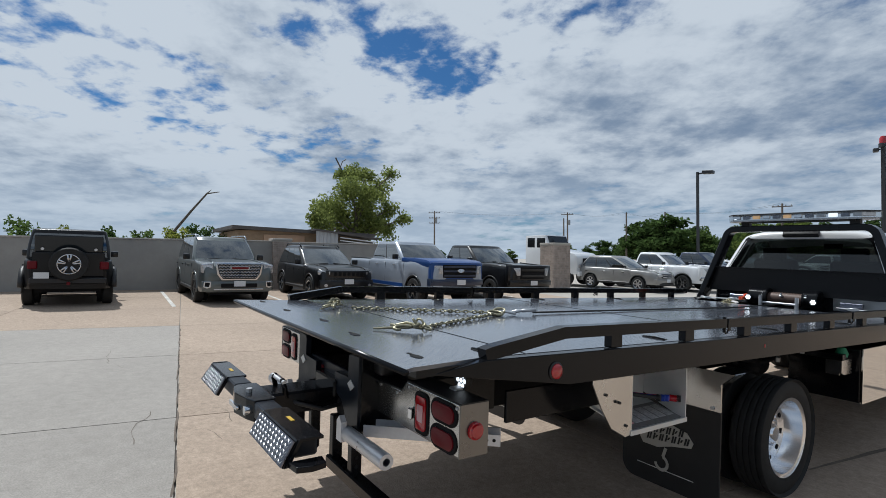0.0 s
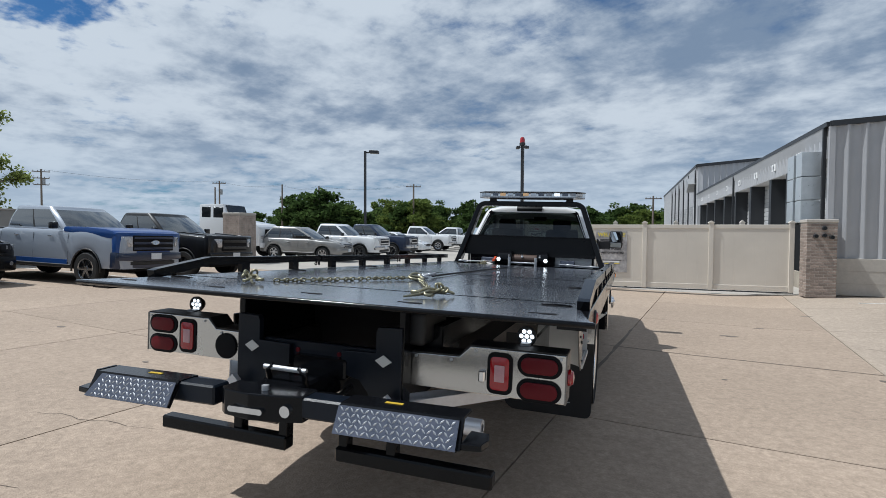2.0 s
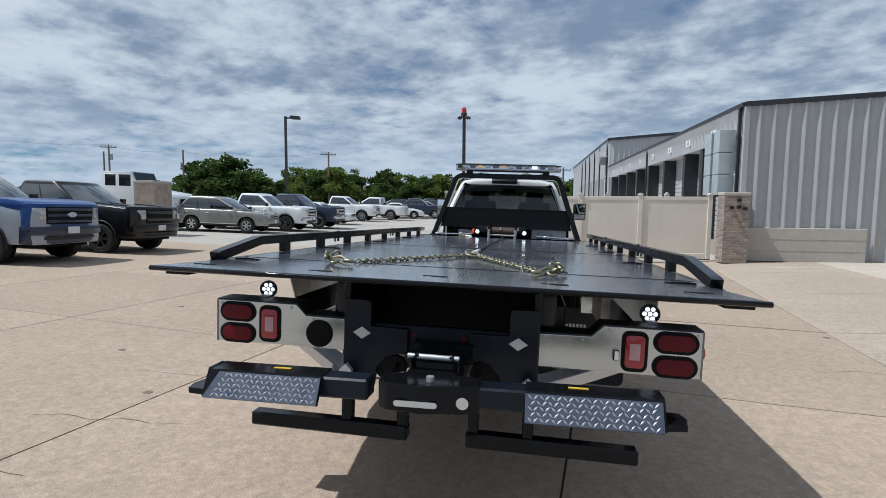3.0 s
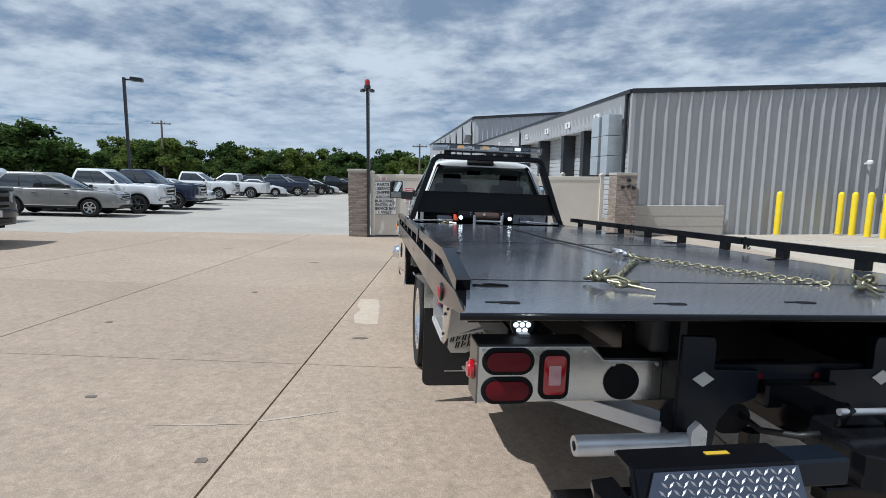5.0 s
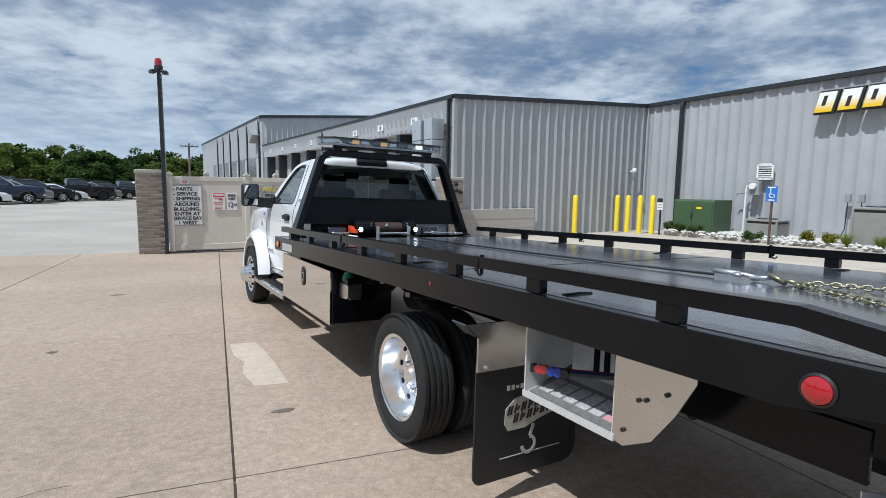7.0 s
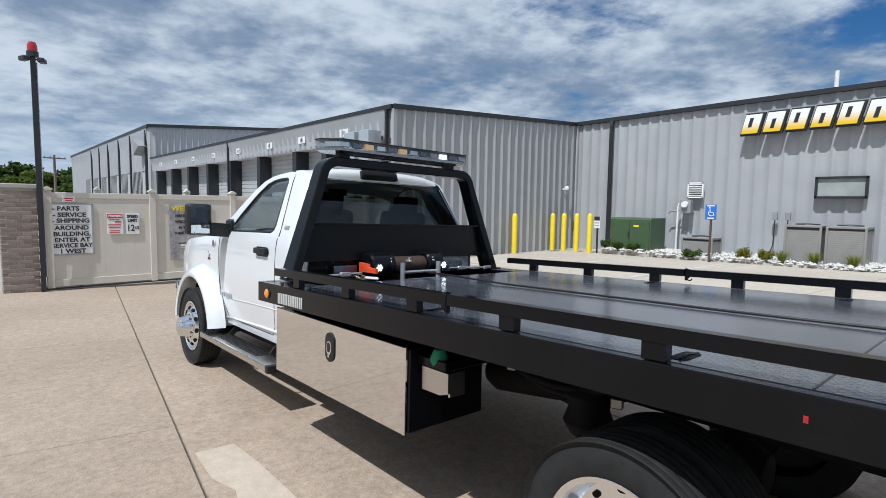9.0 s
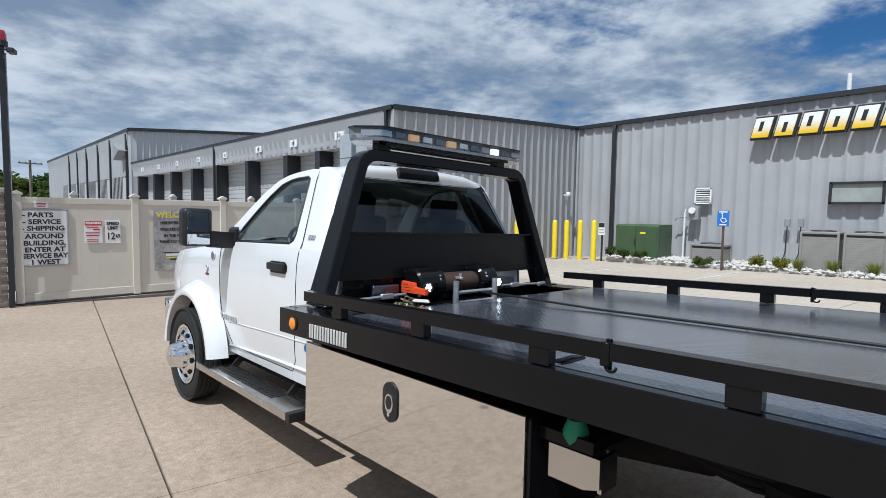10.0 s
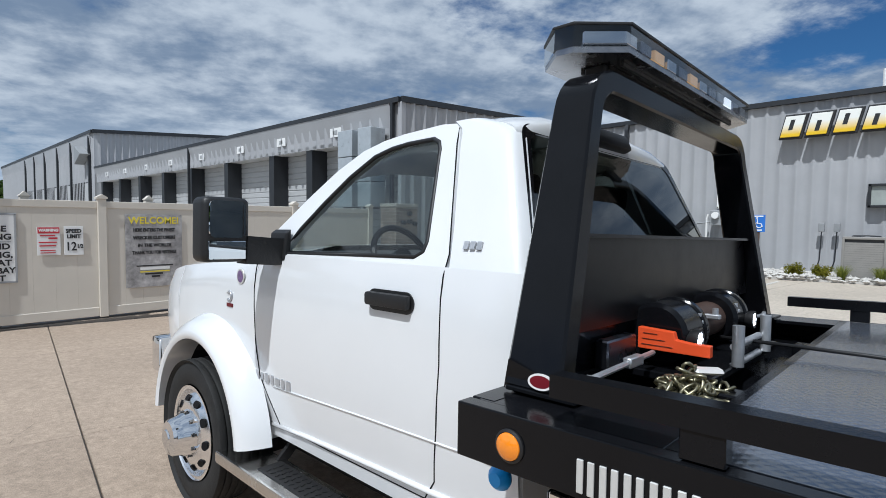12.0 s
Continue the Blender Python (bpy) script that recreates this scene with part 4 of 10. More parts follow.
def under():
    """Chassis rails, tanks, axle, tool boxes, mud flaps and tie-down boxes."""
    for s in (-1, 1):
        bm = B()
        box(bm, (s * 0.43, 4.3, 0.86), (0.08, 8.6, 0.22), bev=0.006)
        part("chassis_rail", bm, UNDER, truck)
        bm = B()
        box(bm, (s * 0.55, 2.8, 1.06), (0.10, 5.4, 0.13), bev=0.006)
        part("subframe_rail", bm, BLACK, truck)
    bm = B()
    cyl(bm, (-1.0, 2.98, 0.405), (1.0, 2.98, 0.405), 0.08, 16)
    lathe(bm, ((0, -0.2), (0.1, -0.18), (0.2, 0), (0.1, 0.18), (0, 0.2)), Matrix.Translation((0, 2.98, 0.42)) @ Euler((radians(90), 0, 0)).to_matrix().to_4x4(), 18)
    part("rear_axle", bm, UNDER, truck, smooth=40)
    bm = B()
    cyl(bm, (-0.85, 8.20, 0.41), (0.85, 8.20, 0.41), 0.06, 14)
    part("front_axle", bm, UNDER, truck, smooth=40)
    for s in (-1, 1):
        bm = B()
        cyl(bm, (s * 0.48, 3.55, 0.86), (s * 0.48, 4.0, 0.84), 0.09, 18)
        part("air_tank", bm, UNDER, truck, smooth=40)
    for k in range(9):
        bm = B()
        box(bm, (0, 0.5 + 0.55 * k, DZ - 0.06), (2.45, 0.06, 0.06))
        part("cross_member", bedm(bm), BLACK, truck)
    for s in (-1, 1):
        # tool box
        bm = B()
        box(bm, (s * 0.985, 4.90, 0.757), (0.55, 1.58, 0.45), bev=0.006)
        tb = part("tool_box", bm, BLACK, truck, "underbody tool box with mirror-polished door")
        bm = B()
        box(bm, (s * 1.272, 4.895, 0.757), (0.018, 1.55, 0.468), bev=0.004)
        part("tool_box_door", bm, POLISH, tb, "mirror-polished stainless door")
        bm = B()
        prism(bm, stadium(4.885, 0.845, 0.105, 0.185), "x", s * 1.281, s * 1.290, 0.003)
        lt = part("latch", bm, MATT, tb, "black paddle latch with a chrome ring", smooth=30)
        bm = B()
        prism(bm, [(4.885 + 0.03 * math.sin(a) * (1.0), 0.84 + 0.045 * math.cos(a)) for a in np.linspace(0, 2 * math.pi, 17)[:-1]], "x", s * 1.288, s * 1.294, 0.001)
        part("latch_bowl", bm, CHROME, tb, smooth=30)
        bm = B()
        prism(bm, [(4.885 + 0.022 * math.sin(a), 0.845 + 0.032 * math.cos(a)) for a in np.linspace(0, 2 * math.pi, 17)[:-1]], "x", s * 1.2925, s * 1.296, 0.001)
        part("latch_bowl", bm, MATT, tb, smooth=30)
        bm = B()
        cyl(bm, (s * 1.29, 4.86, 0.83), (s * 1.29, 4.91, 0.83), 0.006, 8)
        cyl(bm, (s * 1.285, 4.885, 0.79), (s * 1.296, 4.885, 0.79), 0.010, 12)
        part("latch_ring", bm, CHROME, tb, smooth=40)
        # black end box behind it
        bm = B()
        box(bm, (s * 0.98, 4.0, 0.925), (0.46, 0.22, 0.05), bev=0.004)
        part("box_hanger", bm, BLACK, truck)
        bm = B()
        prism(bm, ((3.86, 0.90), (4.06, 0.90), (4.06, 0.78), (3.92, 0.78), (3.86, 0.80)), "x", s * 1.20, s * 1.215)
        prism(bm, ((3.86, 0.90), (3.875, 0.90), (3.875, 0.78), (3.86, 0.78)), "x", s * 1.10, s * 1.20)
        part("bracket", bm, STEEL, truck, "stainless remote bracket")
        bm = B()
        lathe(bm, ((0, -0.06), (0.035, -0.05), (0.05, 0.0), (0.03, 0.05), (0, 0.055)), Matrix.Translation((s * 1.17, 3.98, 0.945)), 12)
        part("strap_bundle", bm, GREENP, truck, "bundled green strap", smooth=50)
        # fuel tank and clutter between box and wheel
        bm = B()
        lathe(bm, ((0, -0.30), (0.08, -0.29), (0.12, -0.22), (0.125, 0.2), (0.09, 0.28), (0, 0.30)), Matrix.Translation((s * 0.40, 4.0, 0.72)) @ Euler((radians(84), 0, 0.1)).to_matrix().to_4x4(), 18)
        part("fuel_tank", bm, UNDER, truck, smooth=40)
        for k, (xx, sag) in enumerate(((0.62, 0.16), (0.70, 0.10), (0.55, 0.22))):
            bm = B()
            tube(bm, [(s * (xx + 0.05 * math.sin(3 * f)), 4.05 - 0.95 * f, 0.93 - 4 * sag * f * (1 - f)) for f in np.linspace(0, 1, 9)], 0.022 - 0.004 * k, 8)
            part("air_hose", bm, UNDER, truck, smooth=50)
        bm = B()
        lathe(bm, ((0, -0.13), (0.09, -0.13), (0.125, -0.07), (0.10, 0.0), (0.125, 0.07), (0.09, 0.13), (0, 0.13)), Matrix.Translation((s * 0.66, 3.42, 0.74)), 18)
        part("air_spring", bm, UNDER, truck, smooth=40)
        for yy, xx in ((3.62, 1.02), (3.02, 1.10)):
            bm = B()
            box(bm, (s * xx, yy, 0.965), (0.03, 0.045, 0.04), rot=(0, 0, 20), bev=0.004)
            part("hose_clip", bm, DARKST, truck)
        # mud flap with bracket
        bm = B()
        x0, x1 = s * 1.236, s * 0.525
        prism(bm, [(x0, 0.78), (x1, 0.78)] + [(x1 + s * (0.10 - 0.10 * math.cos(a)), 0.24 - 0.10 * math.sin(a)) for a in np.linspace(0, math.pi / 2, 6)] + [(x0 - s * (0.05 - 0.05 * math.sin(a)), 0.19 - 0.05 * math.cos(a)) for a in np.linspace(0, math.pi / 2, 5)], "y", 1.99, 2.002)
        fl = part("mud_flap", bm, MATT, truck, "black mud flap with a silver wrecker emblem")
        flap_print(fl, s)
        bm = B()
        prism(bm, ((s * 1.325, 1.0), (s * 1.24, 0.925), (s * 1.24, 0.75), (s * 0.86, 0.75), (s * 0.86, 1.0)), "y", 1.975, 1.988)
        br = part("flap_bracket", bm, STEEL, truck, "bent stainless flap bracket")
        bm = B()
        prism(bm, ((s * 1.325, 1.0), (s * 1.24, 0.925), (s * 1.235, 0.925), (s * 1.318, 1.004)), "y", 1.975, 2.10)
        part("bracket_lip", bm, STEEL, br)
        for x in (1.19, 0.95):
            bm = B()
            cyl(bm, (s * x, 1.975, 0.77), (s * x, 1.965, 0.77), 0.011, 8)
            part("bolt", bm, ZINC, br)
        # tie-down box: an open stainless bin with slotted back
        bm = B()
        prism(bm, ((1.15, 1.07), (1.15, 0.745), (1.10, 0.738), (0.985, 0.80), (0.90, 0.92), (0.83, 1.05), (0.83, 1.07)), "x", s * 1.206, s * 1.198, 0.002)
        bn = part("tie_down_bin", bm, STEEL, truck, "open stainless bin holding ratchet straps")
        for y, z in ((1.04, 0.93), (1.01, 0.94), (0.93, 0.985), (1.10, 0.80)):
            bm = B()
            cyl(bm, (s * 1.206, y, z), (s * 1.214, y, z), 0.008, 10)
            part("bolt", bm, MATT, bn)
        for y in (1.655, 1.15):
            bm = B()
            prism(bm, ((s * 1.205, 0.745), (s * 0.915, 0.85), (s * 0.915, 1.07), (s * 1.205, 1.07)), "y", y - 0.004, y + 0.004)
            part("bin_side", bm, BINM, bn)
        bm = B()
        prism(bm, ((s * 1.205, 0.748), (s * 0.915, 0.812), (s * 0.915, 0.820), (s * 1.205, 0.756)), "y", 1.154, 1.651)
        part("bin_floor", bm, BINM, bn)
        bm = B()
        box(bm, (s * 0.915, 1.40, 0.945), (0.008, 0.50, 0.25))
        part("bin_back", bm, BINM, bn)
        bm = B()
        box(bm, (s * 1.208, 1.40, 0.752), (0.008, 0.52, 0.026))
        part("bin_lip", bm, BINM, bn)
        bm = B()
        prism(bm, ((s * 1.19, 0.7612), (s * 1.00, 0.8032), (s * 1.00, 0.8062), (s * 1.19, 0.7642)), "y", 1.17, 1.64)
        part("bin_label", bm, LABELG, bn, "dark printed instruction label")
        for k in range(6):
            bm = B()
            prism(bm, ((s * 1.15, 0.7727), (s * 1.03, 0.7992), (s * 1.03, 0.8017), (s * 1.15, 0.7752)), "y", 1.19 + 0.074 * k, 1.25 + 0.074 * k)
            part("label_picture", bm, GREYS_L if k else PINK, bn)
        for k in range(6):
            bm = B()
            box(bm, (s * 0.921, 1.20 + 0.06 * k, 0.915), (0.006, 0.034, 0.125), bev=0.0025)
            part("strap_slot", bm, UNDER, bn)
        for k, (yy, m) in enumerate(((1.56, MATT), (1.52, REDB), (1.49, REDB), (1.44, BLUED), (1.40, BLUED), (1.36, MATT))):
            bm = B()
            cyl(bm, (s * 1.16, yy + 0.08, 0.865 + 0.006 * k), (s * 1.00, yy - 0.17, 0.885 + 0.008 * k), 0.011, 8)
            lathe(bm, ((0, -0.012), (0.02, -0.012), (0.02, 0.012), (0, 0.012)), Matrix.Translation((s * 1.165, yy + 0.085, 0.865 + 0.006 * k)) @ Euler((0, radians(90), 0.4)).to_matrix().to_4x4(), 12)
            part("ratchet_handle", bm, m, bn, smooth=40)
        # splash panel between bin and light box
        bm = B()
        box(bm, (s * 0.98, 0.80, 0.93), (0.02, 0.7, 0.16), bev=0.003)
        part("splash_panel", bm, BLACK, truck)


LABELG = mat("grey label sheet", (0.16, 0.155, 0.15), 0.4, 0, 0.3, 40)
GREYS_L = mat("pale print", (0.40, 0.39, 0.38), 0.5, 0, 0.5, 60)
EMBLEM = mat("silver print", (0.42, 0.40, 0.36), 0.5, 0.2, 0.08, 30)


def flap_print(fl, s):
    """The printed emblem: barred words on a winged plate, with a hook below."""
    cx, cz, y = s * 0.86, 0.50, 1.986
    bm = B()
    pts = [(cx - 0.19, cz - 0.06), (cx - 0.165, cz - 0.10), (cx - 0.05, cz - 0.10), (cx + 0.05, cz - 0.065), (cx + 0.19, cz - 0.035), (cx + 0.205, cz + 0.0), (cx + 0.16, cz + 0.055), (cx + 0.02, cz + 0.085), (cx - 0.12, cz + 0.075), (cx - 0.185, cz + 0.02)]
    prism(bm, pts, "y", y - 0.0015, y + 0.003)
    part("emblem_plate", bm, EMBLEM, fl)
    bm = B()
    tube(bm, [(cx - 0.02 + 0.045 * math.sin(a), y, cz - 0.20 + 0.045 * math.cos(a)) for a in np.linspace(0.2, 4.6, 12)], 0.011, 6)
    tube(bm, [(cx - 0.01, y, cz - 0.155), (cx + 0.01, y, cz - 0.09)], 0.012, 6)
    bmesh.ops.scale(bm, vec=(1, 0.15, 1), space=Matrix.Translation((0, -y, 0)), verts=bm.verts)
    part("emblem_hook", bm, EMBLEM, fl)
    for dx, zz in ((-0.02, 0.03), (0.02, -0.022)):
        for k in range(7):
            for o, h in ((-0.012, 0.046), (0.006, 0.018 if k % 2 else 0.046)):
                bm = B()
                x = cx + dx + 0.046 * (k - 3) + o
                prism(bm, ((x - 0.006, cz + zz - h / 2), (x + 0.006, cz + zz - h / 2), (x + 0.018, cz + zz + h / 2), (x + 0.006, cz + zz + h / 2)), "y", y - 0.0045, y - 0.001)
                moved(bm, Matrix(((1, 0, 0, 0), (0, 1, 0, 0), (0.12, 0, 1, -0.12 * cx), (0, 0, 0, 1))))
                part("emblem_bar", bm, MATT, fl)
    for k in range(8):
        bm = B()
        box(bm, (cx - 0.17 + 0.03 * k, y + 0.001, cz + 0.135), (0.02, 0.002, 0.027 - 0.012 * (k == 2)))
        part("emblem_bar", bm, LETTER, fl)
    bm = B()
    box(bm, (cx, y + 0.002, 0.255), (0.42, 0.002, 0.005))
    part("emblem_line", bm, LETTER, fl)


under()


def tail_frame():
    """The navy stinger frame, crossbar with tread-plate pads, steps and galvanised jacks."""
    before = set(bpy.data.objects)
    for s in (-1, 1):
        bm = B()
        prism(bm, ((s * 0.47, 0.70), (s * 0.47, 1.13), (s * 0.345, 1.125), (s * 0.335, 1.10), (s * 0.335, 1.0), (s * 0.15, 0.995), (s * 0.15, 0.89), (s * 0.20, 0.87), (s * 0.25, 0.86), (s * 0.30, 0.80), (s * 0.315, 0.70)), "y", -0.115, -0.08, 0.003)
        part("tail_plate", bm, NAVY, truck, "dark blue steel tail plate")
        bm = B()
        box(bm, (s * 0.46, 0.35, 0.98), (0.03, 0.9, 0.48), bev=0.004)
        part("tail_side", bm, BLACK, truck)
        bm = B()
        prism(bm, ((s * 0.378 - 0.044, 0.966), (s * 0.378, 0.936), (s * 0.378 + 0.044, 0.966), (s * 0.378, 0.996)), "y", -0.119, -0.1155)
        part("diamond_sticker", bm, LETTER, truck, "pale diamond-shaped sticker")
        bm = B()
        box(bm, (s * 0.50, 0.14, 1.12), (0.10, 0.34, 0.17), bev=0.03, seg=3)
        part("bed_roller_guard", bm, MATT, truck, "rounded black guide block", smooth=40)
        # galvanised jack
        bm = B()
        lathe(bm, ((0.018, 0.0), (0.036, 0.0), (0.038, 0.01), (0.038, 0.45), (0.03, 0.46), (0, 0.46)), Matrix.Translation((s * 0.885, -0.16, 0.738)) @ Euler((0, -s * radians(90), 0)).to_matrix().to_4x4(), 24)
        jk = part("stiff_leg_tube", bm, GALV, truck, "galvanised tube", smooth=40)
        bm = B()
        c, d, p = Vector((s * 0.713, 0.194, 0.765)), Vector((-s * 0.65, -0.76, 0)), Vector((s * 0.76, -0.65, 0))
        box(bm, c - Vector((0, 0, 0.026)), (0.70, 0.10, 0.006), rot=(0, 0, s * 49.4))
        for q in (-0.052, 0.052):
            box(bm, c + p * q, (0.70, 0.008, 0.06), rot=(0, 0, s * 49.4), bev=0.002)
        arm = part("stiff_leg_arm", bm, GALV, truck, "perforated galvanised channel arm")
        for k in range(5):
            bm = B()
            h = c + p * 0.052 - d * (0.17 + 0.037 * k)
            cyl(bm, h, h + p * 0.0055, 0.009, 10)
            part("arm_hole", bm, UNDER, arm)
        bm = B()
        prism(bm, ((s * 0.46, 0.70), (s * 0.40, 0.70), (s * 0.40, 0.80), (s * 0.43, 0.83), (s * 0.46, 0.80)), "y", -0.20, -0.17)
        part("jack_lug", bm, GALV, jk)
    bm = B()
    box(bm, (0, -0.06, 0.95), (0.66, 0.04, 0.12), bev=0.004)
    part("tail_cross", bm, NAVY, truck, "dark blue cross member")
    for x in (-0.12, 0.12):
        bm = B()
        cyl(bm, (x, -0.08, 0.965), (x, -0.088, 0.965), 0.012, 12)
        part("reflector", bm, REDL, truck, "small red reflector")
    # added near-black sheet stands in for the shade under the deck
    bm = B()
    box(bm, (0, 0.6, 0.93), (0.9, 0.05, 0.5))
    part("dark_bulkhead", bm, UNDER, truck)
    # boom
    bm = B()
    box(bm, (0.03, -0.22, 0.84), (0.22, 0.75, 0.12), bev=0.012)
    part("stinger_boom", bm, BLACK, truck, "black telescoping boom")
    bm = B()
    box(bm, (0.03, 0.02, 0.90), (0.30, 0.30, 0.10), bev=0.01)
    part("boom_knuckle", bm, BLACK, truck)
    for x in (-0.06, 0.13):
        bm = B()
        tube(bm, [(x, -0.38, 0.87), (x, -0.40, 0.945), (x * 0.7 + 0.01, -0.40, 0.965)], 0.014, 8)
        part("boom_ear", bm, BLACK, truck, smooth=40)
    bm = B()
    cyl(bm, (-0.08, -0.40, 0.955), (0.14, -0.40, 0.955), 0.012, 10)
    part("boom_pin", bm, ZINC, truck, smooth=40)
    for s in (-1, 1):
        bm = B()
        prism(bm, stadium(s * 0.235, 0.80, 0.16, 0.12, 5), "y", -0.10, -0.07)
        part("hose_grommet", bm, UNDER, truck)
        bm = B()
        tube(bm, [(s * 0.20, -0.07, 0.82), (s * 0.19, -0.2, 0.80), (s * 0.15, -0.33, 0.84), (s * 0.10, -0.36, 0.86)], 0.012, 8)
        part("hydraulic_hose", bm, MATT, truck, smooth=50)
    # crossbar
    yb = -0.53
    bm = B()
    prism(bm, ((-0.155, yb - 0.05), (-0.12, yb - 0.075), (0.02, yb - 0.10), (0.17, yb - 0.075), (0.245, yb - 0.05), (0.245, yb + 0.06), (-0.155, yb + 0.06)), "z", 0.795, 0.905, 0.006)
    hub = part("crossbar_pivot", bm, BLACK, truck, "black cast pivot block")
    bm = B()
    prism(bm, stadium(0.005, 0.835, 0.17, 0.024), "y", yb - 0.105, yb - 0.093)
    part("release_handle", bm, CHROME, hub, "bright release handle")
    bm = B()
    cyl(bm, (0.185, yb - 0.06, 0.845), (0.185, yb - 0.088, 0.845), 0.024, 18)
    part("pivot_pin", bm, CHROME, hub, "bright pivot pin", smooth=40)
    bm = B()
    cyl(bm, (0.05, yb - 0.03, 0.90), (0.05, yb - 0.03, 0.925), 0.016, 10)
    part("grease_bolt", bm, ZINC, hub)
    for s in (-1, 1):
        o = 0.05 if s > 0 else -0.02
        bm = B()
        box(bm, (s * 0.50 + o, yb, 0.855), (0.64, 0.10, 0.085), bev=0.008)
        arm = part("crossbar_arm", bm, NAVY, truck, "dark blue crossbar tube")
        # pad: tread plate leaning back on a channel
        x0, x1 = s * 0.37 + o, s * 0.86 + o
        bm = B()
        prism(bm, ((yb - 0.110, 0.798), (yb - 0.052, 0.902), (yb + 0.06, 0.902), (yb + 0.06, 0.89), (yb - 0.040, 0.89), (yb - 0.098, 0.793)), "x", x0, x1)
        pad = part("wheel_pad", bm, BLACK, truck, "black pad bracket faced with bright tread plate")
        nrm = Vector((0, -0.12, 0.065)).normalized()
        upv = Vector((0, 0.065, 0.12)).normalized()
        org = Vector((x0, yb - 0.113, 0.80))
        ln = abs(x1 - x0)
        sg = 1 if x1 > x0 else -1
        bm = B()
        q = [org + nrm * 0.0, org + Vector((sg * ln, 0, 0)), org + Vector((sg * (ln - (0.05 if s < 0 else 0.0)), 0, 0)) + upv * 0.108, org + Vector((sg * 0.0, 0, 0)) + upv * 0.108]
        f = bm.faces.new([bm.verts.new(v) for v in q])
        r = bmesh.ops.extrude_face_region(bm, geom=[f])
        bmesh.ops.translate(bm, vec=nrm * 0.006, verts=[v for v in r["geom"] if isinstance(v, bmesh.types.BMVert)])
        bmesh.ops.recalc_face_normals(bm, faces=bm.faces)
        pl = part("tread_plate", bm, ALU, pad, "bright diamond tread plate")
        bm = B()
        for r_ in range(5):
            for c in range(22):
                cx = 0.018 + c * 0.0215 + (0.0107 if r_ % 2 else 0)
                cu = 0.013 + r_ * 0.0205
                if cx > ln - 0.02 - (0.05 if s < 0 else 0.0) * cu / 0.108:
                    continue
                p = org + Vector((sg * cx, 0, 0)) + upv * cu + nrm * 0.0065
                ang = radians(45 if (c + r_) % 2 else -45)
                d = (Vector((sg, 0, 0)) * math.cos(ang) + upv * math.sin(ang)) * 0.0125
                e = nrm.cross(d).normalized() * 0.0042
                base = [bm.verts.new(p + d), bm.verts.new(p + e), bm.verts.new(p - d), bm.verts.new(p - e)]
                top = bm.verts.new(p + nrm * 0.0035)
                for k in range(4):
                    bm.faces.new((base[k], base[(k + 1) % 4], top))
        tagged(part("tread", bm, ZINC, pl), kind="stuff")
        bm = B()
        prism(bm, ((yb - 0.10, 0.80), (yb - 0.045, 0.905), (yb + 0.05, 0.905), (yb + 0.05, 0.895), (yb - 0.035, 0.895), (yb - 0.085, 0.80)), "x", x1, x1 + sg * 0.012)
        part("pad_end", bm, BLACK, pad)
        bm = B()
        prism(bm, [(x1 + sg * 0.012, yb - 0.09), (x1 + sg * 0.085, yb - 0.08), (x1 + sg * 0.10, yb - 0.02), (x1 + sg * 0.085, yb + 0.04), (x1 + sg * 0.012, yb + 0.05)], "z", 0.80, 0.825, 0.004)
        part("wheel_lift_slot", bm, BLACK, pad)
        bm = B()
        box(bm, (x0 + sg * 0.2, yb + 0.012, 0.9035), (0.075, 0.018, 0.002))
        part("caution_sticker", bm, STICK, pad, "yellow caution sticker")
        # lower step bar, hung on perforated legs from the tail frame
        bm = B()
        xs0, xs1 = (-0.935, -0.13) if s < 0 else (0.152, 0.935)
        box(bm, ((xs0 + xs1) / 2, -0.12, 0.496), (xs1 - xs0, 0.075, 0.068), bev=0.008)
        st = part("step_bar", bm, BLACK, truck, "black lower step bar")
        for xp in ((-0.44, -0.16) if s < 0 else (0.185, 0.44)):
            bm = B()
            box(bm, (xp, -0.11, 0.64), (0.05, 0.06, 0.24), bev=0.004)
            leg = part("step_post", bm, BLACK, st)
            for k in range(4):
                for sx in (-1, 1):
                    bm = B()
                    cyl(bm, (xp + sx * 0.025, -0.11, 0.56 + 0.045 * k), (xp + sx * 0.0265, -0.11, 0.56 + 0.045 * k), 0.011, 10)
                    part("peg_hole", bm, UNDER, leg)
    # the crossbar leans a little to one side
    tip = Matrix.Translation((0.04, 0, 0.86)) @ Matrix.Rotation(radians(-1.2), 4, "Y") @ Matrix.Translation((-0.04, 0, -0.86))
    for ob in set(bpy.data.objects) - before:
        if ob.parent is truck and ob.name.split(".")[0] in ("crossbar_pivot", "crossbar_arm", "wheel_pad"):
            for q in [ob] + list(ob.children_recursive):
                q.data.transform(tip)


tail_frame()


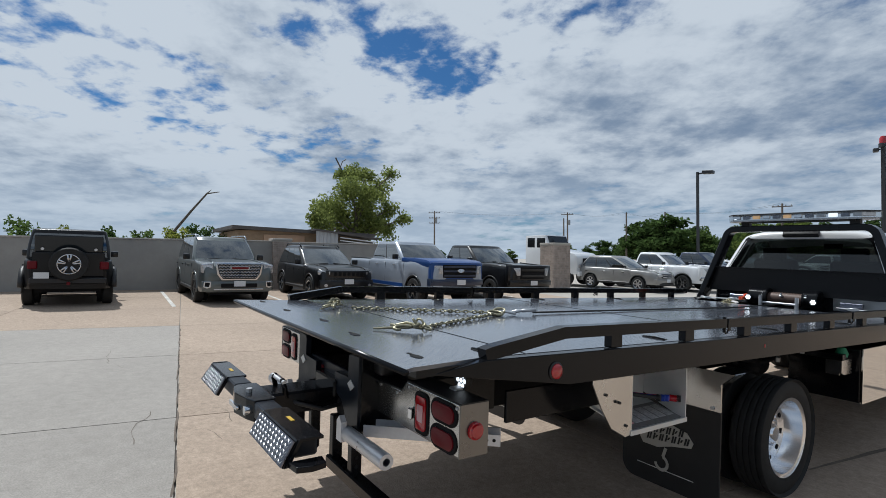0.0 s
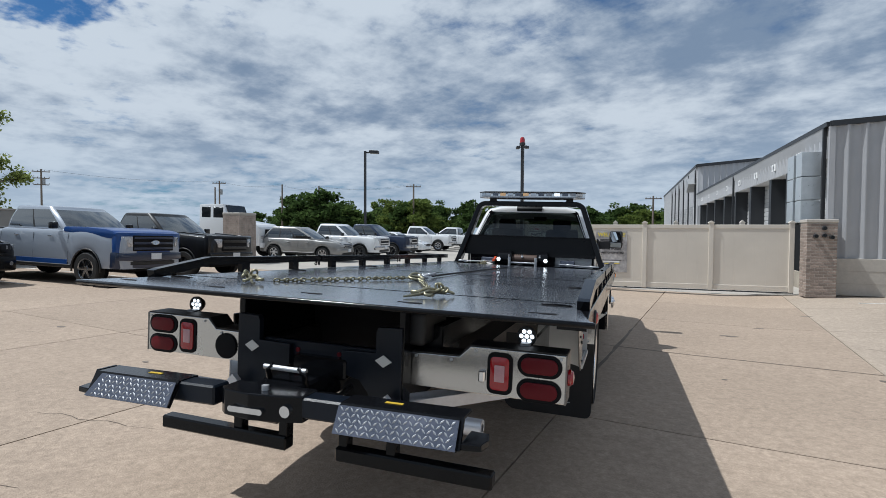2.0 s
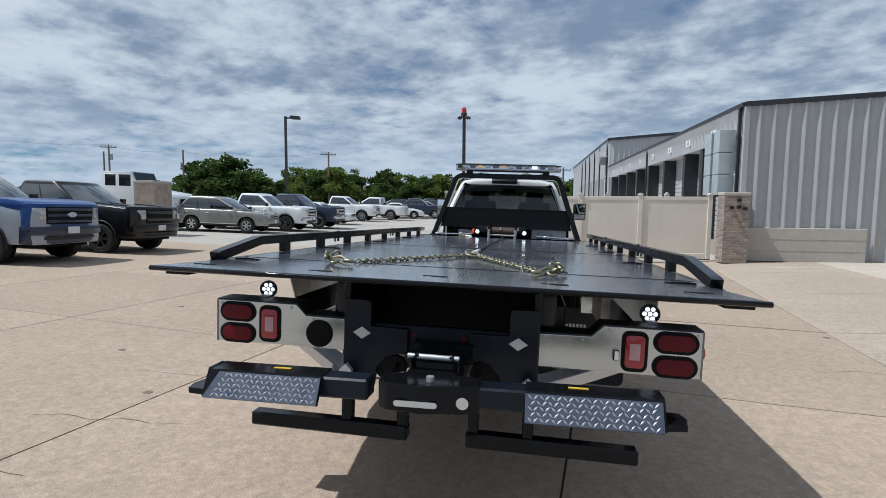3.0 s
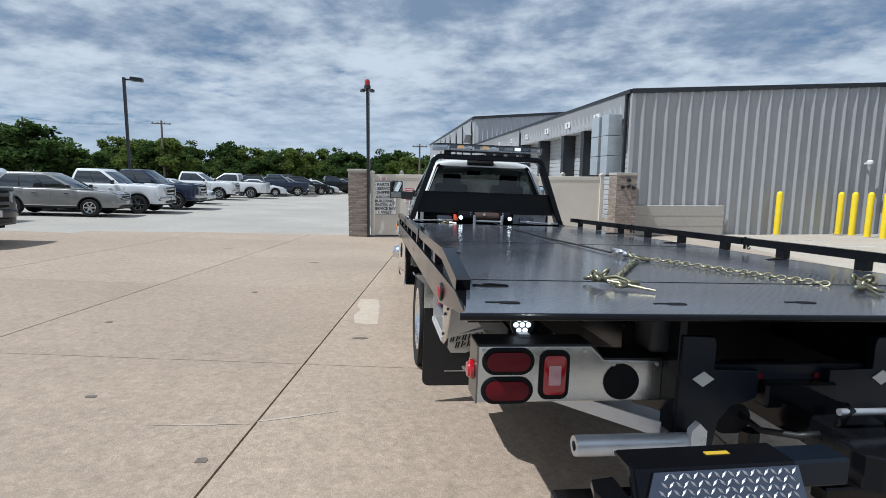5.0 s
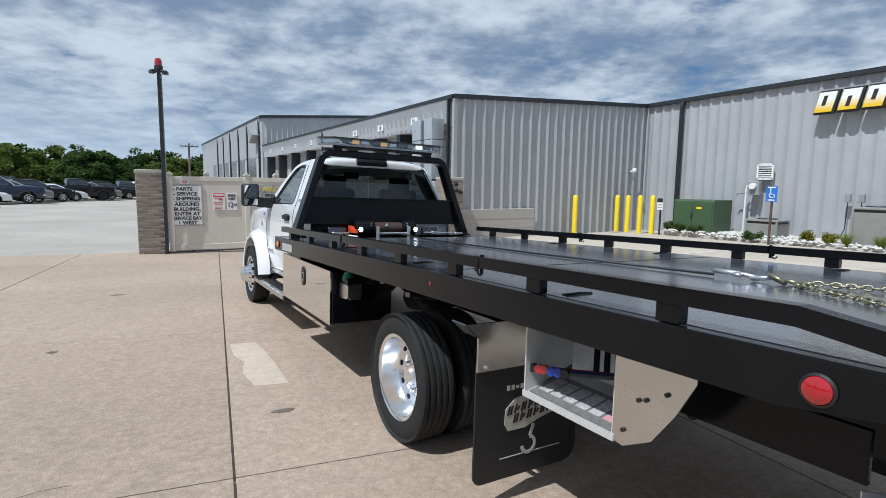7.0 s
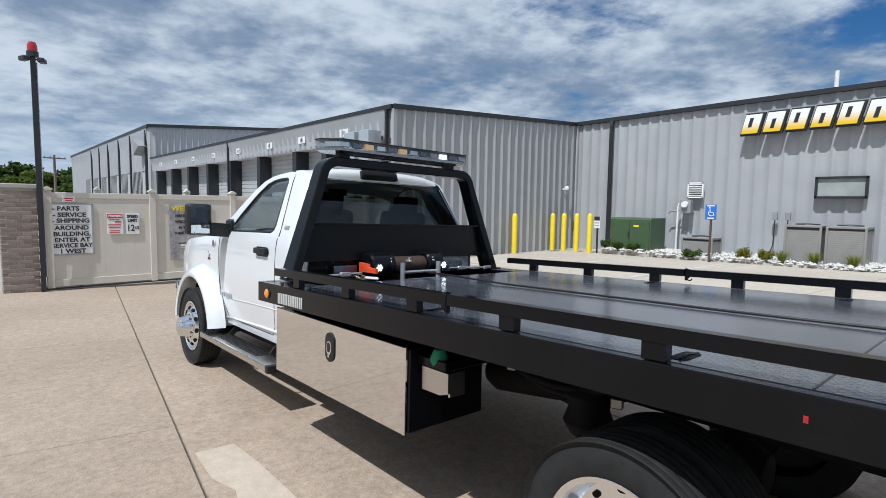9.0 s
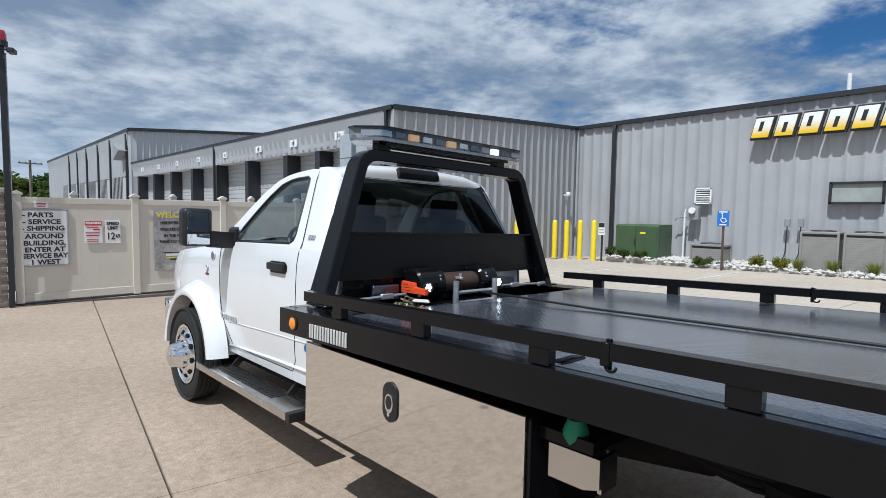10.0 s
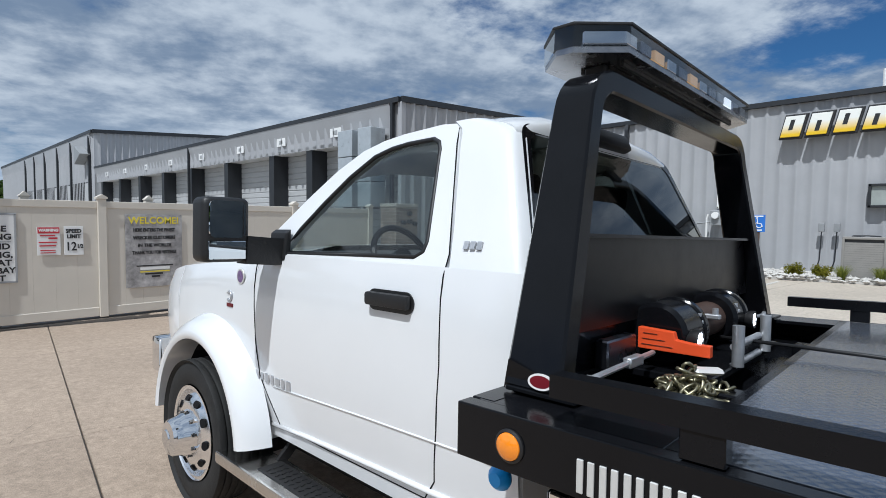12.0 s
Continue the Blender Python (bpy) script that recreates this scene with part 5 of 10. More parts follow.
def chain():
    """Bridle chain laid in a V on the deck, with its hooks and apex rings."""
    br = thing("bridle_chain", "yellow zinc bridle chain with hooks lying on the deck", "chain", RT)

    def link_run(a, b, n, sag=0.0):
        a, b = Vector(a), Vector(b)
        t = (b - a).normalized()
        for k in range(n):
            f = (k + 0.5) / n
            c = a.lerp(b, f) + Vector((0.004 * math.sin(k * 1.7), 0.006 * math.sin(k * 0.9), 0))
            bm = B()
            pts = []
            hl, hw = (b - a).length / n * 0.66, 0.013
            side = t.cross(Vector((0, 0, 1))) if k % 2 else Vector((0, 0, 0.75)) + t.cross(Vector((0, 0, 1))) * 0.5
            side.normalize()
            for q in range(12):
                an = 2 * math.pi * q / 12
                pts.append(c + t * hl * math.cos(an) + side * hw * math.sin(an))
            tube(bm, pts, 0.0048, 6, closed=True)
            part("chain_link", bm, GOLD, br, smooth=60)

    def ring(c, r, th, tilt, m=GOLD):
        bm = B()
        M = Matrix.Translation(c) @ Euler(tilt).to_matrix().to_4x4()
        tube(bm, [M @ Vector((r * math.cos(a), r * 0.72 * math.sin(a), 0)) for a in np.linspace(0, 2 * math.pi, 17)[:-1]], th, 8, closed=True)
        part("ring", bm, m, br, smooth=60)

    def hook(c, yaw, flip=1):
        """A cluster of a grab hook, a T hook and a long J hook that lie over each other."""
        M = Matrix.Translation(c) @ Euler((0, 0, yaw)).to_matrix().to_4x4()
        bm = B()
        tube(bm, [M @ Vector(p) for p in ((0, 0.13, 0.016), (0, 0.07, 0.024), (0.0, 0.02, 0.03), (0.01 * flip, -0.018, 0.026), (0.03 * flip, -0.03, 0.018), (0.045 * flip, -0.015, 0.015), (0.043 * flip, 0.008, 0.016))], 0.0085, 8)
        part("chain_hook", bm, GOLD, br, "yellow zinc grab hook", smooth=60)
        bm = B()
        tube(bm, [M @ Vector(p) for p in ((-0.01, 0.10, 0.03), (-0.03 * flip, 0.04, 0.042), (-0.04 * flip, -0.02, 0.026))], 0.008, 8)
        box(bm, M @ Vector((-0.042 * flip, -0.032, 0.024)), (0.055, 0.020, 0.020), bev=0.005)
        part("t_hook", bm, GOLD, br, smooth=60)
        bm = B()
        for k in range(9):
            f = k / 8
            p, q = Vector((-0.004, 0.06 - 0.20 * f, 0.022 - 0.012 * f)), Vector((-0.004, 0.06 - 0.20 * min(1, f + 0.125), 0.022 - 0.012 * f))
            if k < 8:
                cyl(bm, M @ p, M @ q, 0.011 - 0.0065 * f, 8, 0.011 - 0.0065 * (f + 0.125))
        tube(bm, [M @ Vector(p) for p in ((-0.004, 0.06, 0.022), (0.01 * flip, 0.10, 0.04), (0.035 * flip, 0.105, 0.044), (0.045 * flip, 0.075, 0.03))], 0.010, 8)
        part("j_hook", bm, GOLD, br, "long tapered yellow zinc hook", smooth=60)
        for k, (x, y, zz, tx, tz) in enumerate(((0.0, 0.125, 0.03, 0.9, 0.2), (0.015, 0.15, 0.022, 0.2, 1.4), (-0.02, 0.11, 0.045, 1.2, 0.8), (0.02, 0.085, 0.05, 0.5, 2.1))):
            ring(M @ Vector((x, y, zz)), 0.024, 0.0065, (tx, 0.3 * k, tz + yaw))

    z = dz(0.6) + 0.016
    apex = Vector((0.02, 1.16, dz(1.16) + 0.02))
    link_run((-0.56, 0.30, z), apex - Vector((0.05, 0.03, 0)), 34)
    link_run((0.47, 0.27, z), apex + Vector((0.04, -0.04, 0)), 30)
    hook((-0.60, 0.14, dz(0.1)), 0.75, -1)
    hook((0.50, 0.10, dz(0.1)), -0.5, 1)
    ring(apex, 0.055, 0.010, (0.2, 0.1, 0.5))
    ring(apex + Vector((-0.03, 0.06, 0.008)), 0.045, 0.010, (0.5, -0.2, 1.2))
    ring(apex + Vector((-0.01, 0.14, 0.0)), 0.05, 0.009, (0.1, 0.2, 1.5), ZINC)
    bm = B()
    tube(bm, [apex + Vector(p) for p in ((-0.01, 0.17, 0.0), (0.0, 0.24, 0.006), (-0.02, 0.28, 0.006), (-0.045, 0.26, 0.004), (-0.04, 0.23, 0.004))], 0.011, 8)
    tube(bm, [apex + Vector(p) for p in ((0.0, 0.26, 0.008), (0.0, 0.40, 0.006))], 0.013, 8)
    part("rope_hook", bm, ZINC, br, "zinc winch hook", smooth=60)


chain()


def loose_chain(cx, cy):
    """A spare chain dropped in a heap on the floor of the winch bay."""
    lc = thing("loose_chain", "yellow zinc chain heaped in the winch bay", "chain", RT)
    r = random.Random(3)
    z0 = dz(cy) - 0.09
    for k in range(95):
        a, d = r.uniform(0, 6.28), r.random() ** 0.7
        c = Vector((cx + 0.21 * d * math.cos(a), cy + 0.14 * d * math.sin(a), z0 + 0.015 + 0.12 * (1 - d) * r.random()))
        M = Matrix.Translation(c) @ Euler((r.uniform(-0.9, 0.9), r.uniform(-0.9, 0.9), r.uniform(0, 6.28))).to_matrix().to_4x4()
        bm = B()
        tube(bm, [M @ Vector((0.030 * math.cos(q), 0.016 * math.sin(q), 0)) for q in np.linspace(0, 2 * math.pi, 11)[:-1]], 0.0058, 6, closed=True)
        part("chain_link", bm, GOLD, lc, smooth=60)
    bm = B()
    box(bm, (cx + 0.10, cy - 0.02, z0 + 0.10), (0.12, 0.04, 0.02), (10, 5, -30), 0.01)
    part("strap_end", bm, WHITES_, lc)


loose_chain(-0.63, 5.57)


def body_x(z):
    """Half width of the cab's side at a height."""
    return float(np.interp(z, (0.40, 0.62, 0.80, 0.98, 1.20, 1.40, 1.50, 1.54), (0.955, 0.985, 1.012, 1.024, 1.022, 1.010, 0.985, 0.965)))


def cab_x(z):
    """Half width of the cab above the belt line."""
    return float(np.interp(z, (1.46, 1.97, 2.1), (0.992, 0.79, 0.72)))


AX, AR = 8.17, 0.575


def sill(y):
    """Lower edge of the body side: sill, wheel arch, bumper corner."""
    d = abs(y - AX)
    if d < AR:
        return 0.415 + math.sqrt(AR * AR - d * d)
    return 0.545 if y < AX else 0.62


def shoulder(y):
    """Upper edge of the body side: belt line, then the falling wing."""
    return float(np.interp(y, (5.96, 6.3, 7.50, 7.80, 8.3, 8.75, 9.02, 9.14, 9.20), (1.48, 1.485, 1.49, 1.455, 1.41, 1.37, 1.32, 1.245, 1.12)))


def nose(y):
    """How far the side draws in towards the front."""
    return float(np.interp(y, (8.5, 8.92, 9.1, 9.20), (0.0, 0.015, 0.06, 0.13)))


def cab():
    ys = sorted(set([5.96, 6.0, 6.1, 6.3, 6.6, 6.9, 7.2, 7.4, 7.6, 8.85, 8.95, 9.05, 9.12, 9.17, 9.20] + [AX + AR * math.cos(a) for a in np.linspace(0, math.pi, 21)] + [AX + AR + 0.001, AX - AR - 0.001]))
    root = None
    for s in (-1, 1):
        bm = B()
        cols = []
        for y in ys:
            z0, z1 = sill(y), shoulder(y)
            col = []
            for k in range(9):
                z = z0 + (z1 - z0) * k / 8
                x = body_x(z * 1.0) - nose(y)
                # the shoulder rolls inwards
                if y > 7.6 and k > 6:
                    x -= (0.035 if k == 8 else 0.008) * min(1, (y - 7.6) / 0.2)
                if y < 6.02:
                    x -= 0.02 * (6.02 - y) / 0.06
                col.append(bm.verts.new((s * x, y, z)))
            cols.append(col)
        for a, b in zip(cols, cols[1:]):
            for k in range(8):
                bm.faces.new((a[k], b[k], b[k + 1], a[k + 1]))
        # turn the lower edge in
        low = [c[0] for c in cols]
        inn = [bm.verts.new((v.co.x - s * 0.10, v.co.y, v.co.z - 0.0)) for v in low]
        for i in range(len(low) - 1):
            bm.faces.new((low[i], low[i + 1], inn[i + 1], inn[i]))
        bmesh.ops.recalc_face_normals(bm, faces=bm.faces)
        side = part("body_side", bm, WHITEP, truck, "white painted cab side and front wing", smooth=38)
        # arch flare
        bm = B()
        rings = []
        for a in np.linspace(0.06, math.pi - 0.12, 30):
            c, q = math.cos(a), math.sin(a)
            ring = []
            for r, x in ((AR + 0.125, 1.010), (AR + 0.105, 1.058), (AR + 0.07, 1.118), (AR + 0.03, 1.150), (AR + 0.0, 1.156), (AR - 0.02, 1.145), (AR - 0.015, 0.98)):
                zz = 0.415 + r * q
                ring.append(bm.verts.new((s * x, AX + r * c * 1.0, zz)))
            rings.append(ring)
        for a, b in zip(rings, rings[1:]):
            for k in range(6):
                bm.faces.new((a[k], b[k], b[k + 1], a[k + 1]))
        bmesh.ops.recalc_face_normals(bm, faces=bm.faces)
        part("wheel_arch_flare", bm, WHITEP, truck, "white flared wheel arch", smooth=50)
        bm = B()
        for a, b in zip(np.linspace(0, math.pi, 13), np.linspace(0, math.pi, 13)[1:]):
            q = [bm.verts.new((s * x, AX + (AR - 0.01) * math.cos(t), 0.415 + (AR - 0.01) * math.sin(t))) for t, x in ((a, 1.0), (b, 1.0), (b, 0.55), (a, 0.55))]
            bm.faces.new(q)
        box(bm, (s * 0.58, AX, 0.75), (0.02, 1.05, 0.7))
        part("wheel_liner", bm, UNDER, truck)
        # door gaps
        for pts in ([(7.66, 1.49), (7.67, 1.30), (7.64, 1.05), (7.60, 0.85), (7.50, 0.70), (7.44, 0.615)],
                    [(6.45, 2.04), (6.397, 1.86), (6.30, 1.53), (6.287, 1.14), (6.30, 0.9), (6.325, 0.70), (6.385, 0.615)],
                    [(7.44, 0.615), (7.0, 0.61), (6.385, 0.615)]):
            bm = B()
            P = []
            for i in range(len(pts) - 1):
                for f in np.linspace(0, 1, 6)[: 6 if i == len(pts) - 2 else 5]:
                    y, z = pts[i][0] * (1 - f) + pts[i + 1][0] * f, pts[i][1] * (1 - f) + pts[i + 1][1] * f
                    x = body_x(z) if z < 1.46 else cab_x(z)
                    P.append((s * (x + 0.0005), y, z))
            tube(bm, P, 0.0028, 6)
            part("door_gap", bm, UNDER, truck)
        # lower moulding line
        bm = B()
        tube(bm, [(s * (body_x(z) + 0.001), y, z) for y, z in ((7.46, 0.815), (7.1, 0.83), (6.7, 0.845), (5.98, 0.865))], 0.004, 6)
        part("body_crease", bm, WHITEP, truck, smooth=60)
        bm = B()
        tube(bm, [(s * (body_x(z) + 0.004), y, z) for y, z in ((7.56, 0.60), (7.2, 0.625), (6.6, 0.648), (5.98, 0.665))], 0.011, 8)
        part("body_crease", bm, WHITEP, truck, smooth=60)
        # handle
        bm = B()
        box(bm, (s * 1.035, 6.56, 1.345), (0.035, 0.25, 0.055), bev=0.014, seg=2)
        part("door_handle", bm, MATT, truck, "black door handle", smooth=40)
        bm = B()
        prism(bm, stadium(6.56, 1.34, 0.27, 0.085), "x", s * 1.016, s * 1.021)
        part("handle_bezel", bm, MATT, truck)
        # badges
        for k in range(3):
            bm = B()
            box(bm, (s * 0.957, 6.225 - 0.03 * k, 1.565), (0.006, 0.022, 0.03), rot=(0, -22 * s, 0))
            part("badge_bar", bm, ZINC, truck)
        for k in range(7):
            bm = B()
            box(bm, (s * (body_x(0.848) + 0.002), 7.625 - 0.052 * k, 0.848), (0.006, 0.038 - 0.01 * (k % 2), 0.048 - 0.012 * (k % 3 == 1)), bev=0.0015)
            part("badge_bar", bm, ZINC, truck)
        bm = B()
        lathe(bm, ((0.045, 0), (0.043, 0.004), (0, 0.005)), Matrix.Translation((s * 1.015, 7.83, 1.355)) @ Euler((0, s * radians(90), 0)).to_matrix().to_4x4(), 22)
        part("round_badge", bm, LETTER, truck, "round silver and blue badge")
        bm = B()
        lathe(bm, ((0.034, 0.005), (0, 0.006)), Matrix.Translation((s * 1.015, 7.83, 1.355)) @ Euler((0, s * radians(90), 0)).to_matrix().to_4x4(), 22)
        part("badge_core", bm, BADGEB, truck)
        bm = B()
        tube(bm, [(s * 1.024, 7.95 + 0.026 * math.cos(a), 1.235 + 0.026 * math.sin(a)) for a in np.linspace(0.7, 5.6, 12)], 0.007, 6)
        part("engine_badge", bm, ZINC, truck, smooth=40)
        bm = B()
        box(bm, (s * 1.024, 7.945, 1.185), (0.005, 0.075, 0.020))
        part("engine_badge_bar", bm, REDL, truck)
        # rocker and running board
        bm = B()
        box(bm, (s * 0.80, 6.9, 0.53), (0.16, 1.6, 0.16), bev=0.01)
        part("rocker", bm, UNDER, truck)
        bm = B()
        prism(bm, ((s * 1.175, 7.78), (s * 1.175, 6.12), (s * 0.955, 6.10), (s * 0.955, 7.82), (s * 1.10, 7.82)), "z", 0.375, 0.435, 0.012)
        rb = part("running_board", bm, STEEL, truck, "brushed aluminium running board with black tread")
        bm = B()
        box(bm, (s * 1.055, 6.93, 0.437), (0.13, 0.98, 0.006), bev=0.002)
        tr = part("tread_mat", bm, MATT, rb)
        bm = B()
        for k in range(22):
            for c in range(3):
                box(bm, (s * (1.02 + 0.035 * c), 6.48 + 0.042 * k, 0.4415), (0.026, 0.010, 0.004), rot=(0, 0, 25 * (1 if k % 2 else -1)))
        tagged(part("tread", bm, MATT, tr), kind="stuff")
        bm = B()
        box(bm, (s * 1.065, 6.095, 0.405), (0.225, 0.06, 0.066), bev=0.014, seg=2)
        part("board_end_cap", bm, MATT, rb, smooth=40)
        for y in (6.45, 7.45):
            bm = B()
            rect_tube(bm, ((s * 1.0, y, 0.40), (s * 0.88, y, 0.52), (s * 0.75, y, 0.60)), 0.05, 0.025, up=(0, 1, 0))
            part("board_bracket", bm, MATT, rb)
        # tow mirror
        bm = B()
        rect_tube(bm, ((s * 0.975, 7.47, 1.505), (s * 1.03, 7.47, 1.505), (s * 1.18, 7.47, 1.515)), 0.10, 0.135)
        part("mirror_arm", bm, MATT, truck, "black mirror arm")
        bm = B()
        prism(bm, ((s * 0.96, 1.46), (s * 1.0, 1.46), (s * 0.985, 1.60), (s * 0.955, 1.62)), "y", 7.40, 7.56, 0.01)
        part("mirror_sail", bm, MATT, truck)
        bm = B()
        box(bm, (s * 1.277, 7.49, 1.610), (0.224, 0.14, 0.305), bev=0.038, seg=3)
        mi = part("tow_mirror", bm, MATT, truck, "black towing mirror", smooth=40)
        bm = B()
        prism(bm, [(s * 1.277 + sx * 0.063 + 0.027 * math.cos(a), (1.655 if sz < 0 else 1.662) + sz * 0.055 + 0.027 * math.sin(a)) for q, (sx, sz) in enumerate(((1, 1), (-1, 1), (-1, -1), (1, -1))) for a in np.linspace(q * math.pi / 2, (q + 1) * math.pi / 2, 5)], "y", 7.411, 7.420)
        moved(bm, Matrix.Translation((s * 1.277, 7.412, 0)) @ Matrix.Rotation(radians(-7 * s), 4, "Z") @ Matrix.Translation((-s * 1.277, -7.412, 0)))
        part("mirror_glass", bm, MIRROR, mi, "mirror glass")
        bm = B()
        box(bm, (s * 1.277, 7.417, 1.515), (0.178, 0.007, 0.085), bev=0.003)
        part("mirror_glass", bm, MIRROR, mi)
    # hood
    bm = B()
    hy = [7.70, 7.85, 8.05, 8.3, 8.55, 8.8, 8.95, 9.05, 9.14, 9.20]
    hx = [-1, -0.86, -0.70, -0.5, -0.25, 0, 0.25, 0.5, 0.70, 0.86, 1]
    cols = []
    for y in hy:
        w = body_x(shoulder(y)) - nose(y) - 0.035
        c = float(np.interp(y, (7.70, 8.75, 9.05, 9.20), (0.065, 0.075, 0.06, 0.0)))
        cols.append([bm.verts.new((u * w, y, shoulder(y) + c * (1 - u ** 4) - 0.02 * (abs(abs(u) - 0.70) < 0.01))) for u in hx])
    for a, b in zip(cols, cols[1:]):
        for k in range(len(hx) - 1):
            bm.faces.new((a[k], a[k + 1], b[k + 1], b[k]))
    bmesh.ops.recalc_face_normals(bm, faces=bm.faces)
    part("hood", bm, WHITEP, truck, "white hood", smooth=40)
    # front: grille, lamps, bumper
    bm = B()
    box(bm, (0, 9.18, 0.98), (1.25, 0.06, 0.40), bev=0.02)
    g = part("grille", bm, MATT, truck, "black front grille")
    for s in (-1, 1):
        bm = B()
        box(bm, (s * 0.76, 9.15, 1.06), (0.26, 0.10, 0.20), bev=0.02)
        part("headlight", bm, CHROME, truck, "headlight")
    bm = B()
    box(bm, (0, 9.28, 0.68), (1.98, 0.16, 0.26), bev=0.03, seg=2)
    part("front_bumper", bm, CHROME, truck, "chrome front bumper", smooth=40)
    # cab back and roof
    def back_y(z):
        return float(np.interp(z, (1.46, 2.08), (5.965, 6.205)))

    bm = B()
    box(bm, (0, 5.985, 1.06), (1.93, 0.05, 0.84))
    part("cab_back", bm, WHITEP, truck, "white cab back", smooth=35)
    bm = B()
    ry = [6.166, 6.167, 6.173, 6.192, 6.230, 6.30, 6.55, 6.80, 6.98, 7.08, 7.13]
    rz = [2.024, 2.046, 2.070, 2.092, 2.110, 2.120, 2.125, 2.108, 2.065, 2.015, 1.98]
    rx = [-1, -0.97, -0.9, -0.7, -0.35, 0, 0.35, 0.7, 0.9, 0.97, 1]
    rows = []
    for y, z in zip(ry, rz):
        w = float(np.interp(y, (6.150, 6.165, 6.23, 6.3, 6.8, 7.13), (0.765, 0.748, 0.735, 0.738, 0.748, 0.765)))
        rows.append([bm.verts.new((u * w, y, z - 0.06 * abs(u) ** 5 - 0.012 * u * u)) for u in rx])
    for a, b in zip(rows, rows[1:]):
        for k in range(len(rx) - 1):
            bm.faces.new((a[k], a[k + 1], b[k + 1], b[k]))
    r = bmesh.ops.extrude_face_region(bm, geom=list(bm.faces))
    bmesh.ops.translate(bm, vec=(0, 0, -0.045), verts=[v for v in r["geom"] if isinstance(v, bmesh.types.BMVert)])
    bmesh.ops.recalc_face_normals(bm, faces=bm.faces)
    roof = part("cab_roof", bm, WHITEP, truck, "white cab roof", smooth=45)
    bm = B()
    box(bm, (-0.05, 6.160, 2.058), (0.41, 0.05, 0.082), rot=(-22, 0, 0), bev=0.018, seg=2)
    part("high_stop_lamp", bm, MATT, roof, "black high stop lamp", smooth=40)
    # pillars and door frames
    inner = [(7.46, 1.50), (7.36, 1.62), (7.22, 1.755), (7.08, 1.875), (6.94, 1.962), (6.84, 1.99), (6.74, 2.002), (6.58, 2.006), (6.535, 1.985), (6.515, 1.95), (6.43, 1.575), (6.435, 1.535), (6.475, 1.513)]
    outer = [(7.74, 1.475), (7.57, 1.625), (7.39, 1.775), (7.21, 1.91), (7.05, 2.00), (6.92, 2.038), (6.79, 2.056), (6.56, 2.07), (6.475, 2.062), (6.44, 2.03), (6.313, 1.575), (6.30, 1.53), (6.295, 1.46)]
    for s in (-1, 1):
        bm = B()
        n = len(inner)
        vi = [bm.verts.new((s * (cab_x(z) + 0.002), y, z)) for y, z in inner]
        vo = [bm.verts.new((s * (cab_x(z) + 0.002), y, z)) for y, z in outer]
        for i in range(n):
            k = (i + 1) % n
            bm.faces.new((vi[i], vi[k], vo[k], vo[i]))
        r = bmesh.ops.extrude_face_region(bm, geom=list(bm.faces))
        bmesh.ops.translate(bm, vec=(-s * 0.05, 0, 0), verts=[v for v in r["geom"] if isinstance(v, bmesh.types.BMVert)])
        bmesh.ops.recalc_face_normals(bm, faces=bm.faces)
        part("door_frame", bm, WHITEP, truck, smooth=35)
        # cab corner behind the door
        bm = B()
        rows = []
        for z in (1.44, 1.53, 1.62, 1.71, 1.80, 1.89, 1.97, 2.01, 2.04, 2.06, 2.075):
            yd = float(np.interp(z, (1.46, 1.575, 2.03, 2.08), (6.285, 6.303, 6.43, 6.50)))
            yb, x = back_y(z) + 0.16 * max(0, (z - 1.99) / 0.085) ** 2, cab_x(z)
            rows.append([bm.verts.new((s * (x - dx), y, z)) for dx, y in ((0.03, yd + 0.004), (0.0, yd - 0.004), (0.0, (yd + yb) / 2), (0.0, yb + 0.06), (0.004, yb + 0.035), (0.014, yb + 0.012), (0.030, yb - 0.003), (0.085, yb - 0.010), (0.09, yb + 0.03))])
        for a, b in zip(rows, rows[1:]):
            for k in range(8):
                bm.faces.new((a[k], a[k + 1], b[k + 1], b[k]))
        bmesh.ops.recalc_face_normals(bm, faces=bm.faces)
        part("cab_corner", bm, WHITEP, truck, smooth=50)
        bm = B()
        bm.faces.new([bm.verts.new((s * (cab_x(z) - 0.012), y, z)) for y, z in inner])
        gl = part("side_window", bm, GLASS, truck, "side window glass")
        gl.visible_shadow = False
        bm = B()
        tube(bm, [(s * (cab_x(z) - 0.003), y, z) for y, z in inner], 0.011, 6, closed=True)
        part("window_seal", bm, MATT, truck, smooth=50)
    # rear window and windscreen
    bm = B()
    def pane(grow):
        """Outline of the rear window, its upper corners rounded."""
        pts = [(-0.888 + grow, 1.53 + grow), (0.888 - grow, 1.53 + grow)]
        for sx in (1, -1):
            arc = [(sx * (0.635 - grow * 0.8 + 0.09 * math.sin(a)), 1.938 - grow * 0.8 + 0.09 * math.cos(a)) for a in np.linspace(math.pi * 0.42, 0, 6)]
            pts += arc if sx > 0 else arc[::-1]
        return [(x, back_y(z) - 0.006, z) for x, z in pts]

    bm = B()
    bm.faces.new([bm.verts.new(v) for v in pane(0)])
    w = part("rear_window", bm, TINT, truck, "tinted rear window")
    w.visible_shadow = False
    bm = B()
    lo, hi = [bm.verts.new((x, y - 0.003, z)) for x, y, z in pane(-0.012)], [bm.verts.new((x, y - 0.003, z)) for x, y, z in pane(0.035)]
    for i in range(len(lo)):
        k = (i + 1) % len(lo)
        bm.faces.new((lo[i], lo[k], hi[k], hi[i]))
    r = bmesh.ops.extrude_face_region(bm, geom=list(bm.faces))
